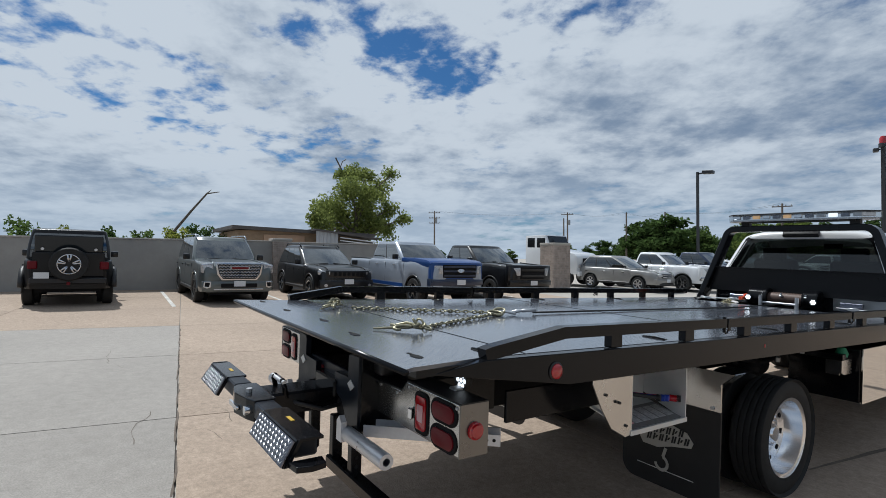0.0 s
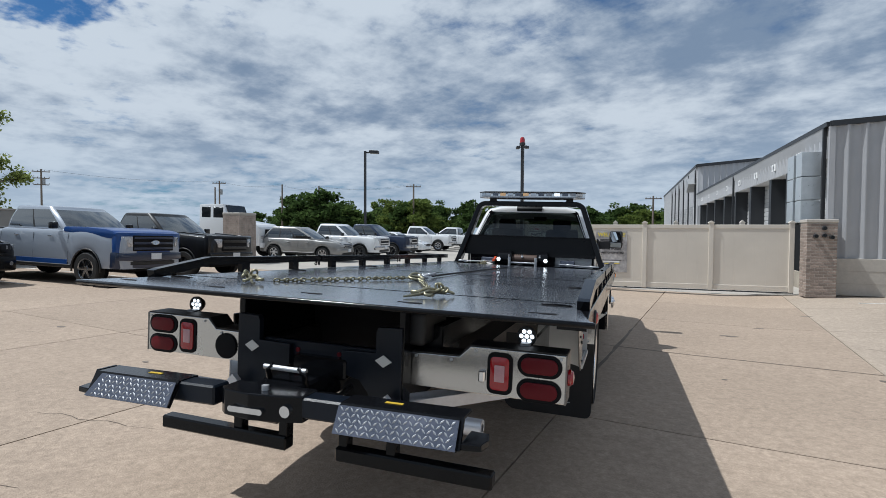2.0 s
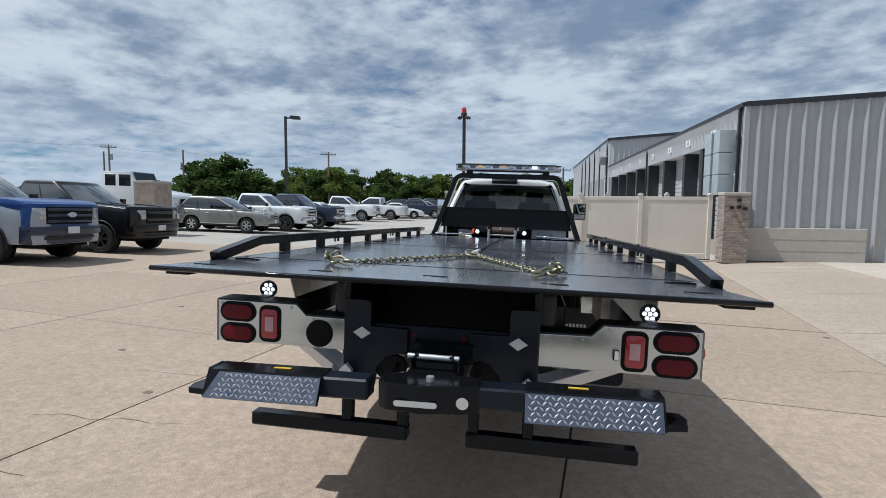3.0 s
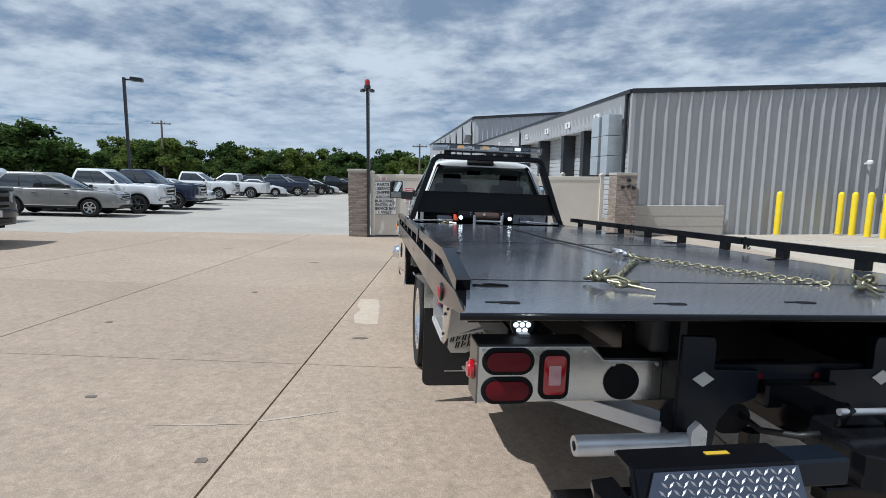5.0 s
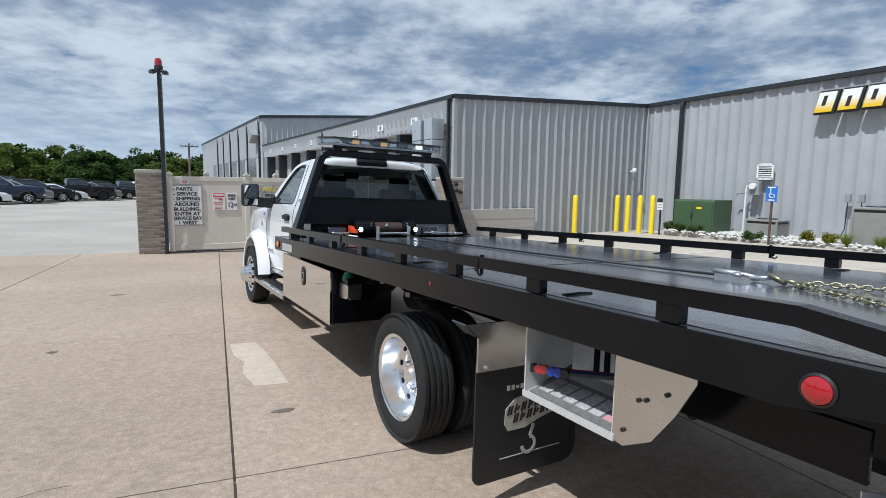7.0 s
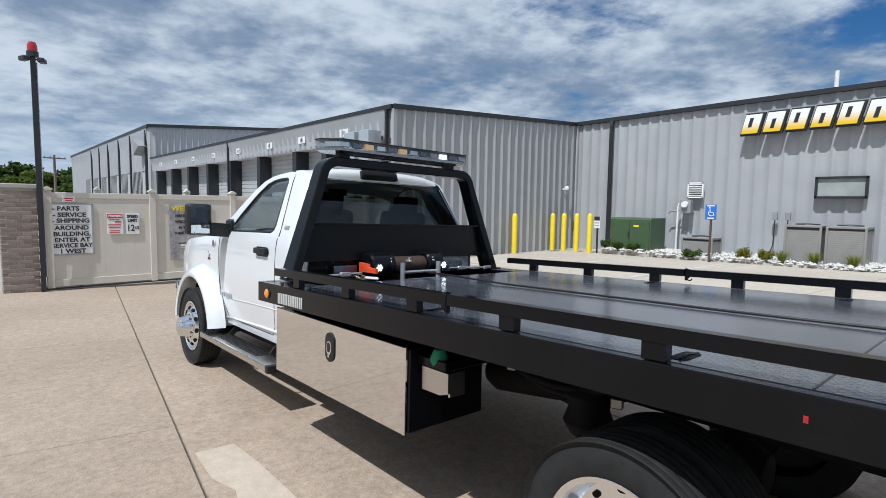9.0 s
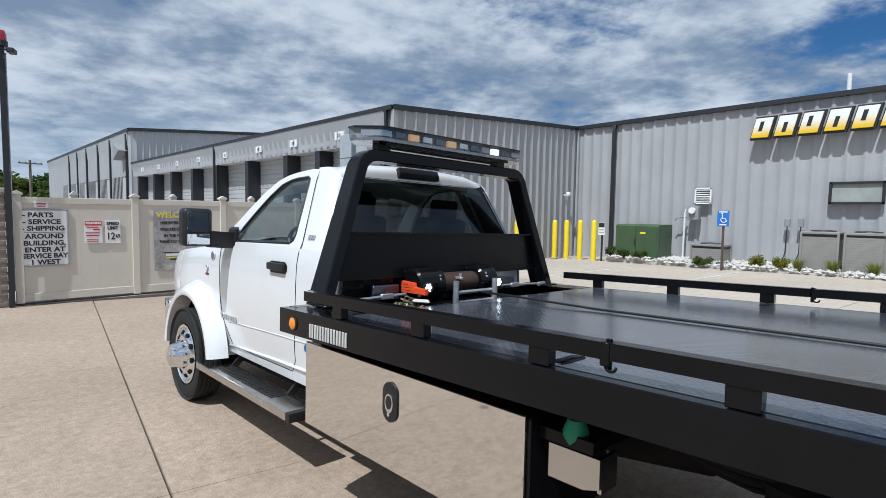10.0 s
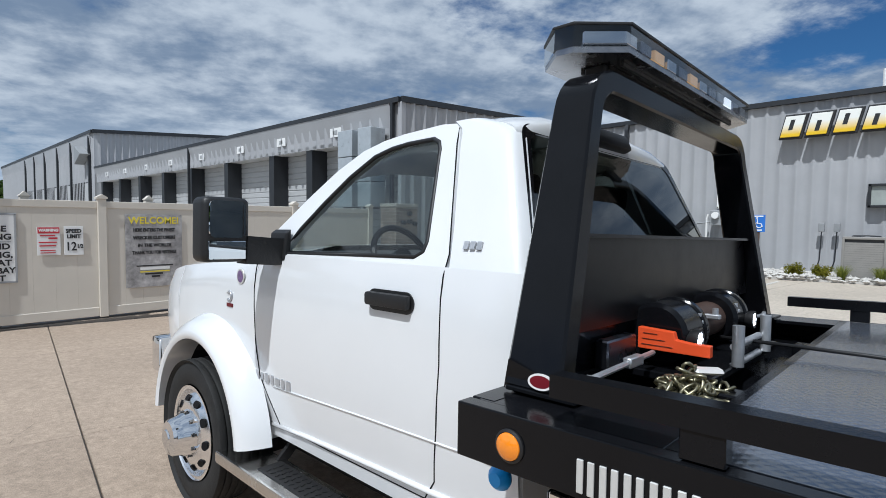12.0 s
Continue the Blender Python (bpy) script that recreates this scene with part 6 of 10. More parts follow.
    bmesh.ops.translate(bm, vec=(0, 0.002, 0), verts=[v for v in r["geom"] if isinstance(v, bmesh.types.BMVert)])
    bmesh.ops.recalc_face_normals(bm, faces=bm.faces)
    part("window_border", bm, BLACKG, truck, "black enamel border of the rear window")
    bm = B()
    rows = []
    for f in np.linspace(0, 1, 5):
        y, z, wd = 7.73 - 0.66 * f, 1.475 + 0.53 * f, 0.94 - 0.18 * f
        rows.append([bm.verts.new((u * wd, y + 0.05 * (1 - u * u), z)) for u in np.linspace(-1, 1, 9)])
    for a, b in zip(rows, rows[1:]):
        for k in range(8):
            bm.faces.new((a[k], a[k + 1], b[k + 1], b[k]))
    w = part("windscreen", bm, GLASS, truck, "windscreen", smooth=60)
    w.visible_shadow = False
    # interior
    bm = B()
    box(bm, (0, 6.85, 0.85), (1.86, 1.6, 0.10))
    part("cab_floor", bm, UNDER, truck)
    bm = B()
    prism(bm, ((7.70, 1.50), (7.30, 1.47), (7.18, 1.36), (7.25, 0.95), (7.75, 0.95)), "x", -0.90, 0.90, 0.02)
    part("dashboard", bm, SEAT, truck, "grey dashboard")
    for s in (-1, 1):
        bm = B()
        box(bm, (s * 0.955, 6.95, 1.18), (0.04, 1.3, 0.60), bev=0.01)
        part("door_lining", bm, SEAT, truck)
        st = bmesh.new()
        box(st, (s * 0.45, 6.75, 1.08), (0.54, 0.52, 0.20), bev=0.06, seg=3)
        seat = part("seat", st, SEAT, truck, "dark grey cloth seat", smooth=40)
        bm = B()
        box(bm, (s * 0.45, 6.47, 1.43), (0.52, 0.16, 0.62), rot=(12, 0, 0), bev=0.06, seg=3)
        part("backrest", bm, SEAT, seat, smooth=40)
        bm = B()
        box(bm, (s * 0.45, 6.39, 1.80), (0.28, 0.10, 0.18), rot=(8, 0, 0), bev=0.04, seg=3)
        part("headrest", bm, SEAT, seat, smooth=40)
    bm = B()
    M = Matrix.Translation((-0.45, 7.12, 1.47)) @ Euler((radians(62), 0, 0)).to_matrix().to_4x4()
    tube(bm, [M @ Vector((0.19 * math.cos(a), 0.19 * math.sin(a), 0)) for a in np.linspace(0, 2 * math.pi, 25)[:-1]], 0.017, 8, closed=True)
    for a in (math.radians(-25), math.radians(205), math.radians(270)):
        tube(bm, [M @ Vector((0, 0, -0.02)), M @ Vector((0.19 * math.cos(a), 0.19 * math.sin(a), 0))], 0.018, 6)
    cyl(bm, M @ Vector((0, 0, -0.04)), M @ Vector((0, 0, 0.02)), 0.06, 14)
    part("steering_wheel", bm, MATT, truck, "black steering wheel", smooth=40)
    bm = B()
    box(bm, (0, 7.0, 1.93), (0.22, 0.03, 0.07), bev=0.01)
    part("inner_mirror", bm, MATT, truck)
    # cab underside and blue air fitting
    bm = B()
    box(bm, (0, 7.4, 0.72), (1.5, 2.6, 0.22))
    part("cab_underside", bm, UNDER, truck)
    bm = B()
    lathe(bm, ((0, -0.03), (0.022, -0.028), (0.036, -0.012), (0.04, 0.0), (0.036, 0.012), (0.022, 0.028), (0, 0.03)), Matrix.Translation((-1.10, 5.95, 0.875)) @ Euler((0, radians(90), 0)).to_matrix().to_4x4(), 16)
    part("air_coupling", bm, BLUEP, truck, "blue coiled coupling", smooth=40)


BLACKG = mat("black window enamel", (0.006, 0.006, 0.007), 0.08, 0, 0.1, 4, spec=0.4)
SEAT = mat("grey interior trim", (0.05, 0.05, 0.053), 0.8, 0, 0.2, 8, 0.1, 120)
MIRROR = mat("mirror glass", (0.72, 0.76, 0.78), 0.02, 1.0, 0.0)
BADGEB = mat("badge blue red", (0.16, 0.10, 0.22), 0.3, 0, 0.6, 60)
cab()


# ---- parked cars ----
def paint(name, c, metal=0.0, coat=0.8):
    return mat(name, c, 0.28, metal, 0.04, 3, coat=coat, spec=0.25)


P_BLACK = paint("black car paint", (0.005, 0.005, 0.006), coat=0.5)
P_DULL = paint("dusty black car paint", (0.006, 0.006, 0.007), coat=0.1)
P_GREY = paint("grey green car paint", (0.10, 0.115, 0.115), 0.3)
P_BLUE = paint("blue car paint", (0.014, 0.055, 0.20), 0.0, 0.3)
P_ICE = paint("silver blue car paint", (0.30, 0.335, 0.39), 0.25)
P_SILVER = paint("warm silver car paint", (0.26, 0.255, 0.245), 0.3)
P_NAVY = paint("navy car paint", (0.015, 0.025, 0.055), 0.1)
CHROMED = mat("dull chrome", (0.55, 0.56, 0.58), 0.18, 1.0, 0.05, 8)
LENS = mat("headlight lens", (0.42, 0.43, 0.45), 0.12, 0.4, 0.5, 25, coat=0.8)
PLATE = mat("number plate", (0.62, 0.64, 0.66), 0.4, 0, 0.1, 50)


def car_wheel(parent, x, y, r, s, spokes=6, rimmat=None):
    a = Matrix.Translation((x, y, r)) @ Euler((0, s * radians(90), 0)).to_matrix().to_4x4()
    w = 0.12
    bm = B()
    lathe(bm, ((r * 0.62, -w), (r * 0.9, -w), (r, -w * 0.75), (r, w * 0.75), (r * 0.92, w), (r * 0.66, w), (r * 0.64, w * 0.85)), a, 32)
    t = part("tyre", bm, RUBBER, parent, smooth=40)
    bm = B()
    lathe(bm, ((r * 0.655, w * 0.92), (r * 0.60, w * 0.85), (r * 0.57, w * 0.3), (0, w * 0.2)), a, 32)
    part("rim", bm, MATT if spokes else (rimmat or CHROMED), t, smooth=40)
    bm = B()
    for k in range(spokes):
        an = 2 * math.pi * k / spokes
        prism(bm, ((-0.035, 0.03), (0.035, 0.03), (0.028, r * 0.60), (-0.028, r * 0.60)), "z", w * 0.45, w * 0.85)
        bm.verts.ensure_lookup_table()
        vs = bm.verts[-8:]
        bmesh.ops.transform(bm, matrix=Euler((0, 0, an)).to_matrix().to_4x4(), verts=vs)
    cyl(bm, (0, 0, w * 0.3), (0, 0, w * 0.9), 0.075, 14)
    lathe(bm, ((r * 0.655, w * 0.9), (r * 0.645, w * 0.97), (r * 0.58, w * 0.9), (r * 0.575, w * 0.5)), Matrix.Identity(4), 32)
    moved(bm, a)
    part("wheel_spokes", bm, rimmat or CHROMED, t, smooth=30)


def bow(obs, hw, y1):
    """Curves the flat nose parts of a car round its front corners."""
    for o in obs:
        bm = B()
        bm.from_mesh(o.data)
        for x in np.linspace(-0.9, 0.9, 13):
            bmesh.ops.bisect_plane(bm, geom=bm.verts[:] + bm.edges[:] + bm.faces[:], plane_co=(x * hw, 0, 0), plane_no=(1, 0, 0))
        for v in bm.verts:
            f = min(1.0, abs(v.co.x) / hw)
            v.co.y -= 0.16 * f ** 4 + 0.02 * f * f
        bm.to_mesh(o.data)
        bm.free()


def greenhouse(t, w1, w2, rb, fb, rr, rf, bz, zr, H, panes, skin, arc):
    """Glazed upper body: bowed windscreen, curved side glass between dark pillars, crowned roof."""
    nf = 8

    def ring(v):
        e = math.sin(math.pi * v)
        w = w1 + (w2 - w1) * v + 0.022 * e
        f, r = fb + (rf - fb) * v + 0.045 * e, rb + (rr - rb) * v - 0.03 * e
        af, ab, a = arc * (1 - 0.35 * v), arc * 0.4, w - 0.07
        z = bz + (zr - bz) * v
        pts, tags = [], []
        for k in range(nf + 1):
            x = a * (1 - 2 * k / nf)
            pts.append((x, f - af * (x / a) ** 2))
            tags.append("windscreen" if k < nf else "post")
        ys, ye = f - af - 0.14, r + ab + 0.12
        half = [(w - 0.018, f - af - 0.055, "post")]
        for p in range(panes):
            for k in range(4):
                half.append((w, ys + (ye - ys) * (p + k * 0.31) / (panes - 0.07), "side%d" % p if k < 3 else "pillar"))
        half[-1] = (w, ye, "post")
        half.append((w - 0.018, r + ab + 0.045, "post"))
        for x, y, g in half:
            pts.append((-x, y))
            tags.append(g)
        for k in range(nf + 1):
            x = -a * (1 - 2 * k / nf)
            pts.append((x, r + ab * (x / a) ** 2))
            tags.append("rear" if k < nf else "post")
        back = [(x, y) for x, y, g in half[::-1]]
        gs = [g for x, y, g in half[::-1]]
        pts += back
        tags += ["post"] + [g + "r" if g[:4] == "side" else g for g in gs[2:]] + ["post"]
        return [Vector((x, y, z)) for x, y in pts], tags

    levels = (0.0, 0.07, 0.28, 0.50, 0.72, 0.90, 1.0)
    rings = [ring(v) for v in levels]
    tags = rings[0][1]
    rows = [r[0] for r in rings]
    mid = Vector((0, sum(p.y for p in rows[-1]) / len(rows[-1]), 0))
    for q, dz_ in ((0.975, 0.4), (0.92, 0.62), (0.75, 0.86), (0.45, 0.97)):
        rows.append([Vector((p.x * q, mid.y + (p.y - mid.y) * q, zr + (H - zr) * dz_)) for p in rows[6]])
    n = len(tags)
    groups = {}
    for j in range(len(rows) - 1):
        for k in range(n):
            g = tags[k] if 1 <= j <= 4 and tags[k] != "post" else "skin"
            groups.setdefault(g, []).append((rows[j][k], rows[j][(k + 1) % n], rows[j + 1][(k + 1) % n], rows[j + 1][k]))
    for g, quads in groups.items():
        bm = B()
        for q in quads:
            bm.faces.new([bm.verts.new(v) for v in q])
        if g == "skin":
            bm.faces.new([bm.verts.new(v) for v in rows[-1]])
        bmesh.ops.remove_doubles(bm, verts=bm.verts, dist=0.0005)
        bmesh.ops.recalc_face_normals(bm, faces=bm.faces)
        if g == "skin":
            part("cabin", bm, skin, t, smooth=50)
        elif g == "pillar":
            part("window_pillar", bm, MATT, t, smooth=60)
        else:
            part("windscreen" if g == "windscreen" else "rear_window" if g == "rear" else "window", bm, CARGLASS, t, smooth=80)


def car(name, label, category, m, L, W, H, top, wb, r, glassx, body, roofm=None, front=None, group="", bed=None, clear=0.26, panes=2, rimmat=None, spokes=6, back=None, hoodm=None, rails=None, trimm=None, lean=1.0, arc=0.2):
    """A parked car. It points along +y, its middle at the origin. top: the body's upper line as (y, z) pairs;
    glassx: belt and roof of the glazed part (rear belt, front belt, rear roof, front roof, belt z); wb: y of rear and front axle; bed: cargo bed's y range."""
    t = thing(name, label, category, m, group)
    hw = W / 2
    ty, tz = zip(*top)
    ar = r + 0.07
    y0, y1 = -L / 2, L / 2

    def low(y):
        for a in wb:
            d = abs(y - a)
            if d < ar:
                return r + math.sqrt(ar * ar - d * d)
        return clear + 0.10

    def half(y):
        e = min(y - y0, y1 - y)
        u = max(0, 1 - e / 0.45)
        return hw - 0.24 * (1 - math.sqrt(1 - u * u)) - 0.02 * max(0, 1 - e / 1.2)

    ys = {y0, y0 + 0.04, y0 + 0.15, y0 + 0.35, y1, y1 - 0.04, y1 - 0.15, y1 - 0.35} | set(np.linspace(y0 + 0.5, y1 - 0.5, 16)) | set(ty)
    for a in wb:
        ys |= {a + ar * math.cos(q) for q in np.linspace(0, math.pi, 11)} | {a + ar + 0.001, a - ar - 0.001}
    ys = sorted(y for y in ys if y0 <= y <= y1)
    bm = B()
    sec = ((0.0, -0.03), (0.12, -0.005), (0.35, 0.0), (0.62, -0.004), (0.85, -0.02), (0.96, -0.05), (1.0, -0.11))
    cols = []
    for y in ys:
        a, b = low(y), float(np.interp(y, ty, tz))
        a = min(a, b - 0.06)
        h = half(y)
        up = [(h + dx, y, a + (b - a) * f) for f, dx in sec]
        cols.append([bm.verts.new(p) for p in up] + [bm.verts.new((0, y, b + 0.02))] + [bm.verts.new((-p[0], p[1], p[2])) for p in up[::-1]])
    n = len(cols[0])
    for a, b in zip(cols, cols[1:]):
        for k in range(n - 1):
            bm.faces.new((a[k], a[k + 1], b[k + 1], b[k]))
    bm.faces.new(cols[0])
    bm.faces.new(cols[-1][::-1])
    bmesh.ops.recalc_face_normals(bm, faces=bm.faces)
    bo = part("body", bm, body, t, smooth=60)
    bo.modifiers.new("rounding", "SUBSURF").levels = 1
    bm = B()
    box(bm, (0, 0, clear + 0.16), (W * 0.72, L * 0.92, 0.3))
    part("underbody", bm, UNDER, t)
    rb, fb, rr, rf, bz = glassx
    w2, zr = hw - 0.24 * lean, H - 0.06
    greenhouse(t, hw - 0.085, w2, rb, fb, rr, rf, bz, zr, H, panes, roofm or body, arc)
    # wheels
    for a in wb:
        for sx in (-1, 1):
            car_wheel(t, sx * (hw - 0.115), a, r, sx, spokes, rimmat)
    # arch trims and sill strips
    for sx in (-1, 1):
        for a in wb:
            bm = B()
            tube(bm, [(sx * (hw - 0.012), a + (ar + 0.01) * math.cos(q), r + (ar + 0.01) * math.sin(q)) for q in np.linspace(-0.15, math.pi + 0.15, 15)], 0.022, 6)
            part("arch_trim", bm, trimm or MATT, t, smooth=60)
        bm = B()
        box(bm, (sx * (hw - 0.03), (wb[0] + wb[1]) / 2, clear + 0.11), (0.08, wb[1] - wb[0] - 2 * ar - 0.06, 0.10), bev=0.02)
        part("sill", bm, MATT, t)
        for a in wb:
            bm = B()
            cyl(bm, (sx * (hw - 0.35), a, r), (sx * (hw - 0.2), a, r), r * 0.9, 16)
            part("wheel_well", bm, UNDER, t)
        if rails:
            bm = B()
            tube(bm, ((sx * (w2 - 0.03), rr + 0.1, zr), (sx * (w2 - 0.03), rr + 0.25, H + 0.05), (sx * (w2 - 0.03), rf - 0.25, H + 0.05), (sx * (w2 - 0.03), rf - 0.05, zr)), 0.022, 6)
            part("roof_rail", bm, rails, t, smooth=60)
    # hood creases
    hb = [q for q in top if q[0] > fb - 0.05]
    for sx in (-1, 1):
        bm = B()
        tube(bm, [(sx * hw * f, y, z + 0.017) for (y, z), f in zip(hb, np.linspace(0.62, 0.70, len(hb)))][:-1], 0.018, 6)
        part("hood_crease", bm, hoodm or body, t, smooth=70)
    for sx in (-1, 1):
        bm = B()
        tube(bm, ((sx * 0.62, fb - 0.02, bz + 0.03), (sx * 0.1, fb - 0.10, bz + 0.07)), 0.012, 5)
        part("wiper", bm, MATT, t)
    # mirrors
    for sx in (-1, 1):
        bm = B()
        box(bm, (sx * (hw + 0.07), fb - 0.42, bz + 0.10), (0.19, 0.10, 0.17 if H > 1.7 else 0.12), bev=0.03, seg=2)
        part("door_mirror", bm, P_BLACK if body is not WHITEP else MATT, t, smooth=40)
        for f in range(panes):
            yy = rb + (fb - rb) * (f + 0.5) / panes
            bm = B()
            box(bm, (sx * (hw + 0.004), yy, bz - 0.17), (0.025, 0.16, 0.035), bev=0.008)
            part("door_handle", bm, CHROMED if body in (WHITEP, P_ICE) else P_BLACK, t)
        for f in range(panes + 1):
            yy = rb + (fb - rb) * f / panes
            if y0 + 0.5 < yy < y1 - 0.5 and low(yy) < 0.5:
                bm = B()
                tube(bm, [(sx * (hw - 0.003 + dx), yy, z) for z, dx in ((clear + 0.14, -0.01), (0.75, 0.0), (bz - 0.10, -0.012))], 0.005, 4)
                part("door_gap", bm, UNDER, t)
    if bed:
        bm = B()
        bz2 = float(np.interp((bed[0] + bed[1]) / 2, ty, tz))
        box(bm, (0, (bed[0] + bed[1]) / 2, bz2 + 0.012), (W - 0.36, bed[1] - bed[0], 0.03))
        part("bed_cover", bm, MATT, t)
    if front:
        old = set(t.children_recursive)
        front(t, hw, y1, L, H)
        bow([o for o in t.children_recursive if o not in old], hw, y1)
    if back:
        back(t, hw, y0, L, H)
    return t


def truck_front(grille, bumper, tall=0.42, z=0.92, bars=4, badge=None, wide=1.20, fascia=None):
    def f(t, hw, y1, L, H):
        if fascia:
            bm = B()
            box(bm, (0, y1 - 0.07, z - 0.04), (hw * 2 - 0.08, 0.16, tall + 0.22), bev=0.05, seg=2)
            part("front_panel", bm, fascia, t, smooth=40)
        for sx in (-1, 1):
            for k in (-1, 1):
                bm = B()
                box(bm, (sx * (wide / 2 + 0.13), y1 + 0.012, z + tall * 0.08 + k * tall * 0.27), (0.22, 0.02, 0.025), bev=0.006)
                part("light_strip", bm, CHROMED, t)
        bm = B()
        box(bm, (0, y1 - 0.02, z), (wide, 0.09, tall), bev=0.025, seg=2)
        g = part("grille", bm, UNDER if bars else grille, t)
        for k in range(bars):
            bm = B()
            box(bm, (0, y1 + 0.03, z - tall / 2 + tall * (k + 0.5) / bars), (wide - 0.06, 0.03, tall / bars * 0.42), bev=0.006)
            part("grille_bar", bm, grille, g)
        if badge:
            bm = B()
            lathe(bm, ((0.085, 0), (0.08, 0.015), (0, 0.018)), Matrix.Translation((0, y1 + 0.045, z + 0.02)) @ Euler((radians(-90), 0, 0)).to_matrix().to_4x4() @ Matrix.Diagonal((1.5, 0.75, 1, 1)), 20)
            part("badge", bm, badge, g, smooth=40)
        for sx in (-1, 1):
            bm = B()
            box(bm, (sx * (wide / 2 + 0.13), y1 - 0.035, z + tall * 0.10), (0.25, 0.15, tall * 0.66), rot=(0, 0, -sx * 14), bev=0.03, seg=2)
            part("headlight", bm, LENS, t, smooth=40)
            bm = B()
            box(bm, (sx * (hw - 0.22), y1 + 0.01, z - tall / 2 - 0.17), (0.16, 0.06, 0.06), bev=0.015)
            part("fog_lamp", bm, LENS, t)
        bm = B()
        box(bm, (0, y1 + 0.0, z - tall / 2 - 0.14), (hw * 2 - 0.12, 0.16, 0.19), bev=0.035, seg=2)
        bp = part("bumper", bm, bumper, t, smooth=40)
        bm = B()
        box(bm, (0, y1 - 0.03, z - tall / 2 - 0.30), (hw * 2 - 0.3, 0.12, 0.13), bev=0.03)
        part("valance", bm, MATT, t)
        bm = B()
        box(bm, (0, y1 + 0.09, z - tall / 2 - 0.13), (0.31, 0.012, 0.155), bev=0.003)
        part("number_plate", bm, PLATE, bp)
    return f


def shield_front(t, hw, y1, L, H):
    """Broad chrome-edged mesh grille over a dark lower intake."""
    z = 0.96
    bm = B()
    prism(bm, ((-0.66, z + 0.24), (0.66, z + 0.24), (0.60, z - 0.10), (0.48, z - 0.27), (-0.48, z - 0.27), (-0.60, z - 0.10)), "y", y1 - 0.06, y1 + 0.05, 0.02)
    su = part("grille_surround", bm, CHROMED, t, "chrome grille surround", smooth=40)
    bm = B()
    prism(bm, ((-0.60, z + 0.19), (0.60, z + 0.19), (0.545, z - 0.09), (0.44, z - 0.225), (-0.44, z - 0.225), (-0.545, z - 0.09)), "y", y1 + 0.045, y1 + 0.055)
    part("grille", bm, UNDER, su)
    for k in range(9):
        zz = z + 0.165 - 0.043 * k
        w = float(np.interp(zz, (z - 0.225, z - 0.09, z + 0.19), (0.43, 0.535, 0.59)))
        bm = B()
        tube(bm, [(x, y1 + 0.06, zz + 0.009 * (-1) ** i) for i, x in enumerate(np.linspace(-w, w, 25))], 0.009, 5)
        part("grille_bar", bm, CHROMED, su, smooth=60)
    bm = B()
    box(bm, (0, y1 + 0.062, z + 0.08), (0.52, 0.02, 0.10), bev=0.006)
    bd = part("badge", bm, CHROMED, su)
    bm = B()
    box(bm, (0, y1 + 0.074, z + 0.08), (0.46, 0.006, 0.06))
    part("badge_core", bm, REDL, bd)
    bm = B()
    box(bm, (0, y1 - 0.01, 0.52), (hw * 2 - 0.10, 0.14, 0.30), bev=0.05, seg=2)
    bp = part("bumper", bm, P_GREY, t, smooth=40)
    bm = B()
    box(bm, (0, y1 + 0.05, 0.545), (0.98, 0.05, 0.12), bev=0.015)
    part("lower_intake", bm, UNDER, bp)
    bm = B()
    box(bm, (0, y1 + 0.055, 0.435), (1.35, 0.04, 0.035), bev=0.01)
    part("chrome_strip", bm, CHROMED, bp)
    bm = B()
    box(bm, (0, y1 + 0.085, 0.60), (0.31, 0.012, 0.155), bev=0.003)
    part("number_plate", bm, PLATE, bp)
    for sx in (-1, 1):
        bm = B()
        prism(bm, ((sx * 0.70, z + 0.22), (sx * 0.98, z + 0.17), (sx * 0.985, z - 0.06), (sx * 0.66, z - 0.12)), "y", y1 - 0.22, y1 - 0.01, 0.02)
        hl = part("headlight", bm, LENS, t, smooth=40)
        for pts in (((0.70, z + 0.19), (0.97, z + 0.15)), ((0.97, z + 0.15), (0.975, z - 0.04))):
            bm = B()
            tube(bm, [(sx * a, y1 - 0.005, b) for a, b in pts], 0.014, 6)
            part("light_strip", bm, CHROMED, hl)
        bm = B()
        prism(bm, ((sx * 0.74, 0.66), (sx * 0.92, 0.66), (sx * 0.94, 0.50), (sx * 0.84, 0.46), (sx * 0.74, 0.50)), "y", y1 - 0.05, y1 + 0.075, 0.015)
        fg = part("fog_surround", bm, CHROMED, bp)
        bm = B()
        prism(bm, ((sx * 0.77, 0.63), (sx * 0.89, 0.63), (sx * 0.90, 0.52), (sx * 0.80, 0.51)), "y", y1 + 0.07, y1 + 0.082)
        part("fog_lamp", bm, UNDER, fg)


